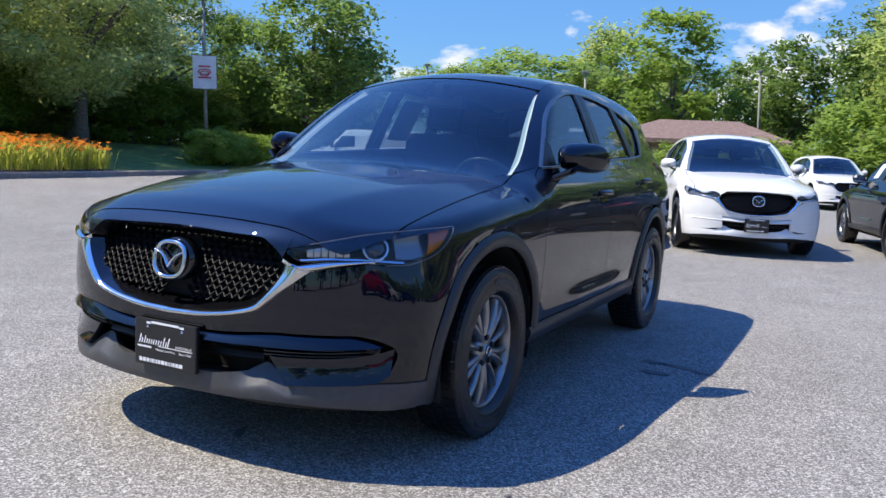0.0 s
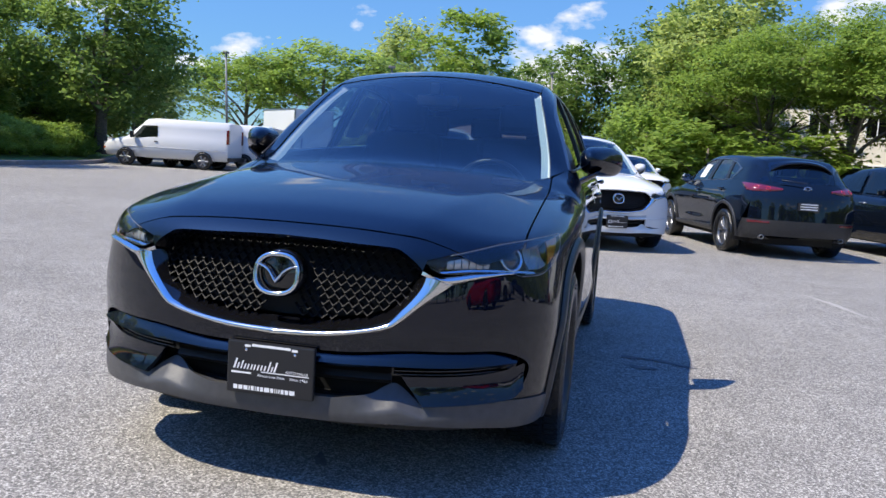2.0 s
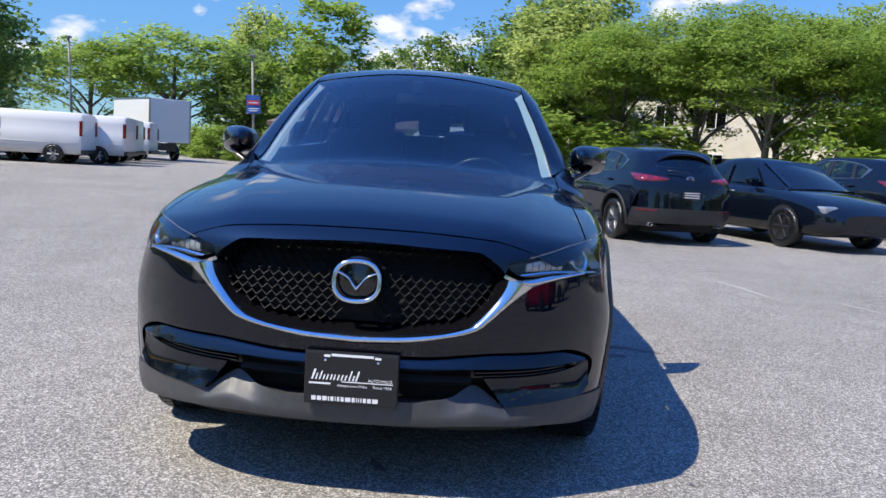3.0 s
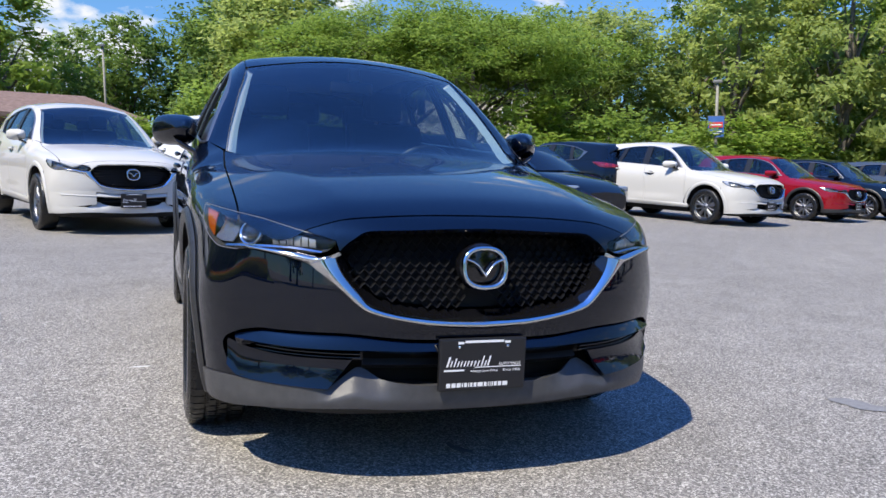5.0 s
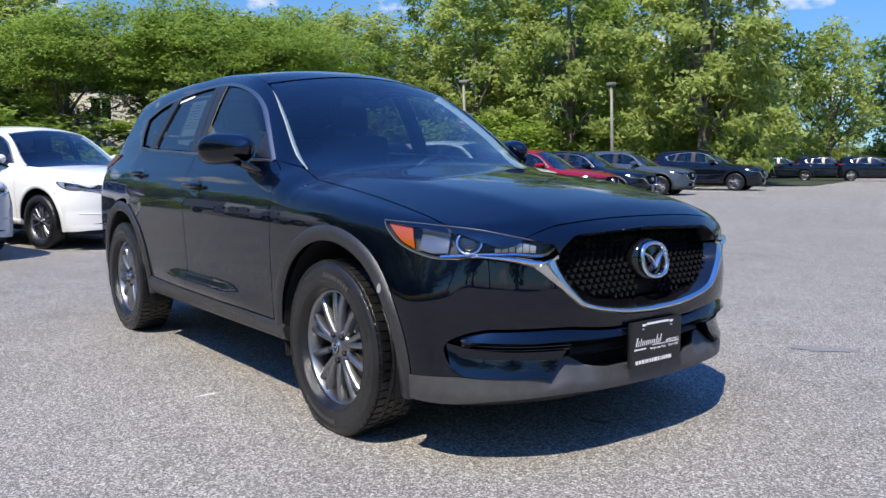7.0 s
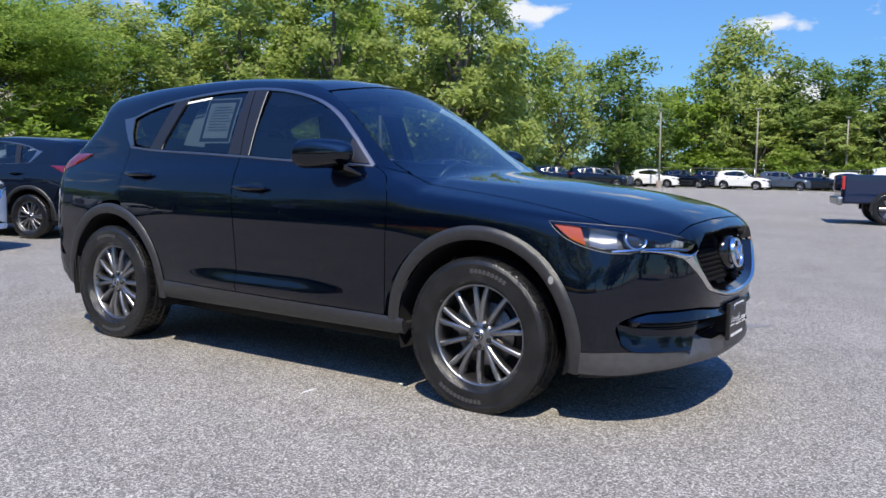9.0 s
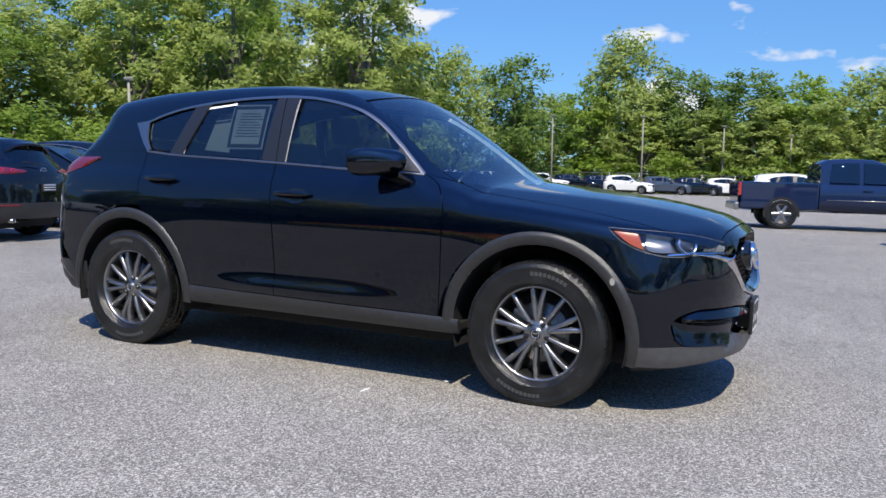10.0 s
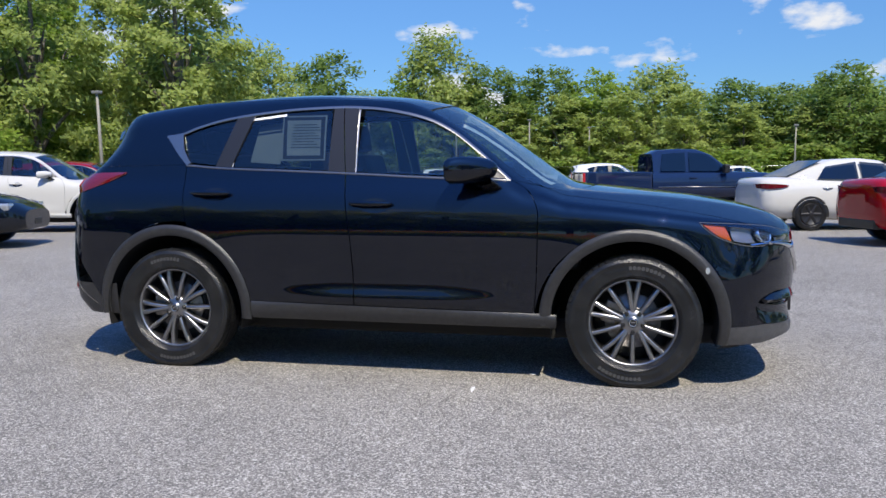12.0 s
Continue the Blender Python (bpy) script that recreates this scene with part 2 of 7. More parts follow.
# ---- mesh tools ----
def mesh_object(name, bm, mat, parent=None, label="", place=None):
    me = bpy.data.meshes.new(name)
    bm.to_mesh(me)
    bm.free()
    for one in mat if isinstance(mat, (list, tuple)) else [mat]:
        me.materials.append(one)
    ob = new(name, me)
    if parent is not None:
        ob.parent = parent
    if place is not None:
        ob.matrix_basis = place
    if label:
        ob["label"] = label
    return ob


def part(name, bm, mat, parent, label="", place=None):
    return mesh_object(name, bm, mat, parent, label, place)


def thing(name, label, category, group="", kind="", place=None):
    ob = new(name)
    ob.empty_display_size = 0.2
    if place is not None:
        ob.matrix_basis = place
    return tagged(ob, label, category, group, kind)


def spline(points, n):
    """n points along a smooth line through the given ones."""
    p = np.array(points, float)
    s = np.r_[0, np.cumsum(np.linalg.norm(np.diff(p, axis=0), axis=1) + 1e-9)]
    t = np.linspace(0, s[-1], n)
    return np.stack([curve(list(zip(s, p[:, k])))(t) for k in range(p.shape[1])], 1)


def straight(points, n):
    """n points along a line with corners at the given ones."""
    p = np.array(points, float)
    s = np.r_[0, np.cumsum(np.linalg.norm(np.diff(p, axis=0), axis=1) + 1e-9)]
    t = np.linspace(0, s[-1], n)
    return np.stack([np.interp(t, s, p[:, k]) for k in range(p.shape[1])], 1)


def coons(low, high, left, right):
    """A field of points between four border lines; left and right run from low to high."""
    n, m = len(low), len(left)
    u, v = np.linspace(0, 1, n)[:, None, None], np.linspace(0, 1, m)[None, :, None]
    low, high, left, right = low[:, None], high[:, None], left[None], right[None]
    return ((1 - v) * low + v * high + (1 - u) * left + u * right
            - (1 - u) * (1 - v) * low[:1] - u * (1 - v) * low[-1:] - (1 - u) * v * high[:1] - u * v * high[-1:])


def between(a, b, m):
    v = np.linspace(0, 1, m)[None, :, None]
    return a[:, None] * (1 - v) + b[:, None] * v


def fill(bm, grid, outward=None, rim=0.0, smooth=True, closed=False, mat=0):
    """Adds a field of points as quads, facing away from outward; rim: how deep its border folds inwards."""
    g = np.asarray(grid, float)
    a, b = np.gradient(g, axis=0), np.gradient(g, axis=1)
    nrm = np.cross(a, b)
    nrm /= np.linalg.norm(nrm, axis=2, keepdims=True) + 1e-12
    if outward is not None and (nrm * (g - np.array(outward))).sum() < 0:
        g, nrm = g[::-1], -nrm[::-1]
    rows = [[bm.verts.new(p) for p in row] for row in g]
    n, m = len(rows), len(rows[0])
    for i in range(n if closed else n - 1):
        for j in range(m - 1):
            k = (i + 1) % n
            f = bm.faces.new((rows[i][j], rows[k][j], rows[k][j + 1], rows[i][j + 1]))
            f.smooth, f.material_index = smooth, mat
    if rim:
        ring = [(i, 0) for i in range(n)] + [(n - 1, j) for j in range(1, m)] + [(i, m - 1) for i in range(n - 2, -1, -1)] + [(0, j) for j in range(m - 2, 0, -1)]
        outer = [bm.verts.new(g[i, j]) for i, j in ring]
        inner = [bm.verts.new(g[i, j] - nrm[i, j] * rim) for i, j in ring]
        for q in range(len(ring)):
            w = (q + 1) % len(ring)
            f = bm.faces.new((outer[w], outer[q], inner[q], inner[w]))
            f.smooth, f.material_index = False, mat
    return bm


def lathe(bm, profile, n=40, turn=None, smooth=True, mat=0):
    """Turns (radius, height) pairs about z."""
    rings = []
    for k in range(n):
        a = 2 * math.pi * k / n
        rings.append([(r * math.cos(a), r * math.sin(a), h) for r, h in profile])
    g = np.array(rings)
    if turn is not None:
        g = g @ np.array(turn.to_3x3()).T + np.array(turn.translation)
    rows = [[bm.verts.new(p) for p in row] for row in g]
    for i in range(n):
        for j in range(len(profile) - 1):
            f = bm.faces.new((rows[i][j], rows[(i + 1) % n][j], rows[(i + 1) % n][j + 1], rows[i][j + 1]))
            f.smooth, f.material_index = smooth, mat
    return bm


def block(bm, x0, x1, y0, y1, z0, z1, bevel=0.0, turn=None, mat=0):
    """A box with bevelled edges."""
    made = bmesh.ops.create_cube(bm, size=1.0)["verts"]
    bmesh.ops.scale(bm, vec=(x1 - x0, y1 - y0, z1 - z0), verts=made)
    bmesh.ops.translate(bm, vec=((x0 + x1) / 2, (y0 + y1) / 2, (z0 + z1) / 2), verts=made)
    faces = list({f for v in made for f in v.link_faces})
    if bevel:
        done = bmesh.ops.bevel(bm, geom=list({e for f in faces for e in f.edges}), offset=bevel, segments=2, affect="EDGES", profile=0.6)
        made = list({v for f in done["faces"] for v in f.verts} | {v for v in made if v.is_valid})
        made = list({v for v in made if v.is_valid})
        grow = set(made)
        for v in made:
            grow |= {w for f in v.link_faces for w in f.verts}
        made = list(grow)
    for f in {f for v in made for f in v.link_faces}:
        f.material_index = mat
    if turn is not None:
        bmesh.ops.transform(bm, matrix=turn, verts=made)
    return bm


def tube(bm, points, radius, sides=8, smooth=True, mat=0, caps=True):
    """A round bar along points; radius may be one number or one for each point."""
    p = [Vector(q) for q in points]
    radii = radius if isinstance(radius, (list, tuple, np.ndarray)) else [radius] * len(p)
    rings, up = [], None
    for i, q in enumerate(p):
        along = (p[min(i + 1, len(p) - 1)] - p[max(i - 1, 0)]).normalized()
        if up is None:
            up = along.orthogonal().normalized()
        up = (up - along * up.dot(along)).normalized()
        side = along.cross(up)
        rings.append([bm.verts.new(q + radii[i] * (math.cos(a) * up + math.sin(a) * side)) for a in (2 * math.pi * k / sides for k in range(sides))])
    for a, b in zip(rings, rings[1:]):
        for k in range(sides):
            f = bm.faces.new((a[k], a[(k + 1) % sides], b[(k + 1) % sides], b[k]))
            f.smooth, f.material_index = smooth, mat
    if caps:
        for ring in (rings[0][::-1], rings[-1]):
            bm.faces.new(ring).material_index = mat
    return bm


def lettering(parent, words, x, y, z, size, width):
    """Flat white words on a face that looks ahead, from y on to the car's left, fitted to a width."""
    text = bpy.data.curves.new("words", "FONT")
    text.body, text.size, text.extrude = words, size, 0.0003
    holder = new("words", text)
    bpy.context.view_layer.update()
    me = bpy.data.meshes.new_from_object(holder)
    bpy.data.objects.remove(holder)
    bpy.data.curves.remove(text)
    span = max(v.co.x for v in me.vertices)
    for v in me.vertices:
        v.co = Vector((x + v.co.z, y + v.co.x * width / span, z + v.co.y))
    me.materials.clear()
    me.materials.append(M["plate_white"])
    ob = new("lettering", me)
    ob.parent = parent
    ob["label"] = "small white lettering"
    return ob


# ---- the crossover car ----
CORE = (0.0, 0.0, 0.75)
FRONT_X, REAR_X = 1.2, -1.2


def on_ring(x, phi, off=0.0, side=1):
    """Points of the skin by station and angle round the car's long axis."""
    x, phi = np.asarray(x, float), np.asarray(phi, float)
    lo, hi = np.zeros(x.shape), np.full(x.shape, 1.7)
    for _ in range(34):
        r = (lo + hi) / 2
        f = body_f(x, r * np.cos(phi), 0.6 + r * np.sin(phi))
        lo, hi = np.where(f < 0, r, lo), np.where(f < 0, hi, r)
    r = lo + off
    return np.stack([x, side * r * np.cos(phi), 0.6 + r * np.sin(phi)], -1)


def on_side(x, z, off=0.0, side=1):
    y = skin("y", x, z, 0.0, 1.3) + off
    return np.stack([np.asarray(x, float), side * y, np.asarray(z, float)], -1)


def on_end(psi, z, off=0.0, front=True):
    """Points of the skin by bearing from a post at the front or rear axle and height."""
    psi, z = np.asarray(psi, float), np.asarray(z, float)
    x0, way = (FRONT_X, 1) if front else (REAR_X, -1)
    lo, hi = np.zeros(psi.shape), np.full(psi.shape, 1.8)
    for _ in range(34):
        r = (lo + hi) / 2
        f = body_f(x0 + way * r * np.cos(psi), r * np.sin(psi), z)
        lo, hi = np.where(f < 0, r, lo), np.where(f < 0, hi, r)
    r = lo + off
    return np.stack([x0 + way * r * np.cos(psi), r * np.sin(psi), z], -1)


def on_top(x, y, off=0.0):
    z = skin("z", x, y, 0.6, 1.9) + off
    return np.stack([np.asarray(x, float), np.asarray(y, float), z], -1)


def ring_of_side(points):
    """(x, z) on the flank, as (x, angle)."""
    p = np.array(points, float)
    return np.stack([p[:, 0], np.arctan2(p[:, 1] - 0.6, skin("y", p[:, 0], p[:, 1], 0.0, 1.3))], 1)


def ring_of_plan(points):
    """(x, y) on the upper side, as (x, angle)."""
    p = np.array(points, float)
    return np.stack([p[:, 0], np.arctan2(skin("z", p[:, 0], p[:, 1], 0.6, 1.9) - 0.6, p[:, 1])], 1)


def end_of(points, front=True):
    """(x, y, z) as (bearing, z)."""
    p = np.array(points, float)
    x0, way = (FRONT_X, 1) if front else (REAR_X, -1)
    return np.stack([np.arctan2(p[:, 1], way * (p[:, 0] - x0)), p[:, 2]], 1)


def arc(axle, radius, a0, a1, n):
    """Along a wheel arch, in (x, z)."""
    a = np.radians(np.linspace(a0, a1, n))
    return np.stack([axle + radius * np.cos(a), 0.352 + radius * np.sin(a)], 1)


ARCH, LIP = 0.492, 0.440
BELT = [(-1.29, 1.213), (-1.03, 1.192), (-0.67, 1.178), (-0.28, 1.161), (0.22, 1.136), (0.68, 1.12)]
RAIL = [(-1.46, 1.39), (-1.37, 1.402), (-1.27, 1.44), (-1.09, 1.49), (-0.84, 1.527), (-0.59, 1.549), (-0.34, 1.556), (-0.17, 1.547), (-0.02, 1.525),
        (0.18, 1.475), (0.32, 1.41), (0.49, 1.285), (0.60, 1.19), (0.68, 1.12)]
SEAM_B = [(-0.28, 1.161), (-0.25, 0.95), (-0.22, 0.74), (-0.20, 0.40)]
SEAM_F = [(0.68, 1.12), (0.785, 1.05), (0.838, 0.93), (0.834, 0.62), (0.821, 0.388)]
SEAM_R = [(-1.29, 1.213), (-1.27, 1.02), (-1.245, 0.872)]
ROOF_EDGE = [(-1.93, 0.50), (-1.6, 0.525), (-1.2, 0.545), (-0.6, 0.562), (0.0, 0.572), (0.17, 0.578), (0.45, 0.640), (0.69, 0.70), (0.84, 0.722)]
HOOD_SIDE = [(0.86, 0.728), (1.2, 0.745), (1.61, 0.752), (1.88, 0.754), (1.97, 0.757)]
HOOD_FRONT = [(1.97, 0.757), (2.05, 0.715), (2.125, 0.64), (2.152, 0.55), (2.163, 0.45), (2.172, 0.36), (2.175, 0.18), (2.175, 0.0)]
HOOD_REAR = [(1.15, 0.0), (1.135, 0.25), (1.09, 0.45), (1.0, 0.62), (0.86, 0.728)]
LAMP_TOP = [(2.213, 0.488, 0.812), (2.18, 0.56, 0.832), (2.13, 0.64, 0.851), (2.05, 0.72, 0.870), (1.90, 0.795, 0.882), (1.685, 0.858, 0.892)]
LAMP_LOW = [(2.213, 0.488, 0.800), (2.205, 0.52, 0.778), (2.19, 0.56, 0.772), (2.15, 0.65, 0.781), (2.07, 0.74, 0.778), (2.03, 0.775, 0.767), (1.96, 0.81, 0.766),
            (1.86, 0.833, 0.782), (1.77, 0.85, 0.815), (1.71, 0.86, 0.86), (1.685, 0.858, 0.888)]
GRILLE_TOP = [(2.215, 0.0, 0.860), (2.22, 0.12, 0.857), (2.22, 0.24, 0.852), (2.21, 0.36, 0.848), (2.21, 0.39, 0.844), (2.22, 0.425, 0.826), (2.22, 0.46, 0.800), (2.22, 0.476, 0.782)]
GRILLE_LOW = [(2.26, 0.0, 0.590), (2.26, 0.12, 0.593), (2.26, 0.22, 0.601), (2.25, 0.35, 0.628), (2.25, 0.40, 0.655), (2.23, 0.45, 0.705), (2.22, 0.476, 0.765)]
BAND_IN = [(2.26, 0.0, 0.562), (2.26, 0.12, 0.566), (2.26, 0.24, 0.579), (2.25, 0.37, 0.611), (2.25, 0.41, 0.642), (2.22, 0.478, 0.735), (2.22, 0.490, 0.768)]
BAND_OUT = [(2.26, 0.0, 0.533), (2.26, 0.14, 0.541), (2.26, 0.30, 0.567), (2.25, 0.39, 0.592), (2.24, 0.43, 0.622), (2.23, 0.475, 0.662), (2.21, 0.525, 0.705), (2.19, 0.565, 0.738)]
LEDGE_TOP = [(2.26, 0.0, 0.497), (2.26, 0.22, 0.502), (2.22, 0.49, 0.524), (2.12, 0.70, 0.524), (2.07, 0.76, 0.511), (2.03, 0.793, 0.493)]
LEDGE_LOW = [(2.26, 0.0, 0.462), (2.26, 0.22, 0.464), (2.24, 0.39, 0.470), (2.19, 0.58, 0.472), (2.05, 0.78, 0.480)]
SKID_TOP = [(2.25, 0.0, 0.345), (2.25, 0.22, 0.347), (2.24, 0.34, 0.366), (2.23, 0.405, 0.400), (2.23, 0.425, 0.400), (2.23, 0.46, 0.378), (2.22, 0.505, 0.338), (2.13, 0.68, 0.345),
            (2.05, 0.765, 0.350), (1.95, 0.835, 0.345), (1.846, 0.874, 0.338)]
SKID_LOW = [(2.25, 0.0, 0.262), (2.25, 0.24, 0.268), (2.23, 0.42, 0.276), (2.14, 0.66, 0.266), (2.0, 0.80, 0.250), (1.838, 0.868, 0.246)]


def both(bm, make, rim=0.0, mat=0):
    """Adds a field on the car's left and its mirror image on the right."""
    g = make
    fill(bm, g, CORE, rim, mat=mat)
    fill(bm, g * np.array([1, -1, 1]), CORE, rim, mat=mat)
    return bm


def end_sheet(low, high, n, m, off0=0.0, off1=0.0, bulge=0.0, front=True, corners=None, power=1.0):
    """A field on the nose or tail between two (x, y, z) lines, with its distance from the skin at each of them."""
    a, b = spline(end_of(low, front), n), spline(end_of(high, front), n)
    if corners == "sharp":
        a, b = straight(end_of(low, front), n), straight(end_of(high, front), n)
    g = between(a, b, m)
    v = np.linspace(0, 1, m)[None, :]
    off = off0 * (1 - v) + off1 * v + bulge * np.abs(4 * v * (1 - v)) ** power + np.zeros((n, 1))
    return on_end(g[..., 0], g[..., 1], off, front)


def car_wheel(parent, x, side, fine, tyre_mat, rim_mat, spin=0.0):
    """One wheel under the car, with tyre, rim, hub cap and brake disc. Its axis is y, with the face outwards."""
    turn = pose(0, 0, 0, -90 * side, 0, 0)
    wheel = part("wheel", lathe(bmesh.new(), [(0.217, -0.10), (0.226, -0.06), (0.226, 0.05), (0.235, 0.062), (0.239, 0.074), (0.232, 0.078), (0.225, 0.068), (0.217, 0.03), (0.212, -0.10)], 48 if fine else 24), rim_mat, parent, place=pose(x, side * 0.797, 0.352) @ turn @ pose(0, 0, 0, 0, 0, spin))
    n = 72 if fine else 28
    t = bmesh.new()
    if fine:
        lathe(t, [(0.234, -0.095), (0.250, -0.108), (0.30, -0.115), (0.335, -0.108), (0.350, -0.098), (0.3575, -0.085), (0.358, -0.048), (0.350, -0.045), (0.350, -0.037), (0.358, -0.034),
                  (0.3585, -0.006), (0.350, -0.004), (0.350, 0.004), (0.3585, 0.006), (0.358, 0.034), (0.350, 0.037), (0.350, 0.045), (0.358, 0.048), (0.3575, 0.085), (0.350, 0.098),
                  (0.338, 0.1065), (0.333, 0.1075), (0.331, 0.1095), (0.327, 0.1095), (0.325, 0.108), (0.300, 0.1125), (0.276, 0.1115), (0.264, 0.1085), (0.261, 0.1100), (0.257, 0.108), (0.246, 0.096), (0.236, 0.078)], n)
    else:
        lathe(t, [(0.222, -0.095), (0.30, -0.115), (0.350, -0.098), (0.358, -0.07), (0.358, 0.07), (0.350, 0.098), (0.331, 0.1095), (0.300, 0.1125), (0.260, 0.1085), (0.236, 0.078)], n)
    tyre = part("tyre", t, tyre_mat, wheel)
    if fine:
        k = bmesh.new()
        for i in range(60):
            for h0, h1, shift in ((-0.090, -0.050, 0.0), (-0.032, -0.008, 0.5), (0.008, 0.032, 0.2), (0.050, 0.0965, 0.7)):
                a = 2 * math.pi * (i + shift) / 60
                block(k, 0.3555, 0.3615 if abs(h0) < 0.05 else 0.3605, -0.0145, 0.0145, h0, min(h1, 0.088), 0, Matrix.Rotation(a, 4, "Z"))
            block(k, 0.345, 0.3555, -0.0145, 0.0145, 0.0895, 0.0995, 0, Matrix.Rotation(2 * math.pi * (i + 0.7) / 60, 4, "Z"))
        part("tread", k, tyre_mat, wheel)
        for start, count in ((60, 9), (235, 11)):
            k = bmesh.new()
            for i in range(count):
                block(k, 0.290, 0.309, -0.0075, 0.0075, 0.1095, 0.1135, 0, Matrix.Rotation(radians(start + 4.2 * i), 4, "Z"))
            k.faces.new([k.verts.new((0.2995 * math.cos(a) + d * math.cos(a), 0.2995 * math.sin(a) + d * math.sin(a), 0.1128)) for d, way in ((-0.002, 1), (0.002, -1)) for a in np.radians(start + np.linspace(0, 4.2 * (count - 1), 12))[::way]])
            part("sidewall_lettering", k, M["tyre_mark"], wheel, "raised bars of sidewall lettering")
    s = bmesh.new()
    for i in range(5):
        for shift, w0, w1 in ((-8.4, 0.0122, 0.0138), (8.4, 0.0122, 0.0138), (36, 0.0112, 0.0128)):
            a = radians(90 + 72 * i + shift)
            root = radians(90 + 72 * i + shift * (0.45 if abs(shift) < 20 else 1))
            prof = []
            for f in np.linspace(0, 1, 6 if fine else 3):
                r = 0.040 + f * 0.192
                b = root * (1 - f) + a * f
                h = 0.058 + 0.014 * math.sin(f * 2.6) - 0.006 * f
                w = w0 * (1 - f) + w1 * f
                c, d = Vector((math.cos(b), math.sin(b), 0)), Vector((-math.sin(b), math.cos(b), 0))
                prof.append([c * r + d * w * e + Vector((0, 0, z)) for e, z in ((-1.15, h - 0.034), (-1, h - 0.006), (-0.6, h + 0.002), (0.0, h + 0.004), (0.6, h + 0.002), (1, h - 0.006), (1.15, h - 0.034))])
            fill(s, prof, (0, 0, 0.0))
    spokes = part("spokes", s, rim_mat, wheel)
    h = bmesh.new()
    lathe(h, [(0.0, 0.076), (0.020, 0.076), (0.026, 0.074), (0.029, 0.068), (0.036, 0.066), (0.062, 0.062), (0.072, 0.050), (0.074, 0.02)], 30 if fine else 14)
    hub = part("hub", h, rim_mat, wheel)
    c = bmesh.new()
    lathe(c, [(0.0, 0.079), (0.021, 0.0785), (0.025, 0.076), (0.026, 0.070)], 24 if fine else 10)
    part("hub_cap", c, M["trim_black"], wheel)
    if fine:
        c = bmesh.new()
        lathe(c, [(0.017, 0.079), (0.018, 0.0815), (0.021, 0.0815), (0.022, 0.079)], 24)
        block(c, -0.012, 0.0, -0.002, 0.002, 0.079, 0.0815, 0, pose(0, 0, 0, 0, 0, -25))
        block(c, 0.0, 0.012, -0.002, 0.002, 0.079, 0.0815, 0, pose(0, 0, 0, 0, 0, 25))
        part("hub_emblem", c, M["chrome"], wheel)
        for i in range(5):
            a = radians(126 + 72 * i)
            c = bmesh.new()
            lathe(c, [(0.0, 0.0765), (0.009, 0.0765), (0.0125, 0.073), (0.0135, 0.055)], 6, Matrix.Translation((0.0565 * math.cos(a), 0.0565 * math.sin(a), 0)), smooth=False)
            part("lug_nut", c, M["alloy_dark"], wheel)
    d = bmesh.new()
    lathe(d, [(0.07, 0.01), (0.075, 0.005), (0.148, 0.005), (0.150, 0.0), (0.150, -0.02), (0.05, -0.02)], 40 if fine else 18)
    block(d, 0.085, 0.165, -0.06, 0.06, -0.045, 0.018, 0.008, Matrix.Rotation(radians(200 if side > 0 else 160), 4, "Z"))
    part("brake_disc", d, M["brake"], wheel)
    b = bmesh.new()
    lathe(b, [(0.214, -0.09), (0.214, -0.03), (0.0, -0.03)], 32 if fine else 18)
    part("inner_barrel", b, M["alloy_dark"], wheel)
    return wheel


def seat(parent, x, y, width, mat):
    s = bmesh.new()
    block(s, x - 0.26, x + 0.26, y - width / 2, y + width / 2, 0.58, 0.74, 0.05)
    ob = part("seat", s, mat, parent)
    s = bmesh.new()
    block(s, -0.07, 0.07, -width / 2, width / 2, 0, 0.62, 0.05, pose(x - 0.25, y, 0.68, 0, -14, 0))
    part("backrest", s, mat, ob)
    return ob


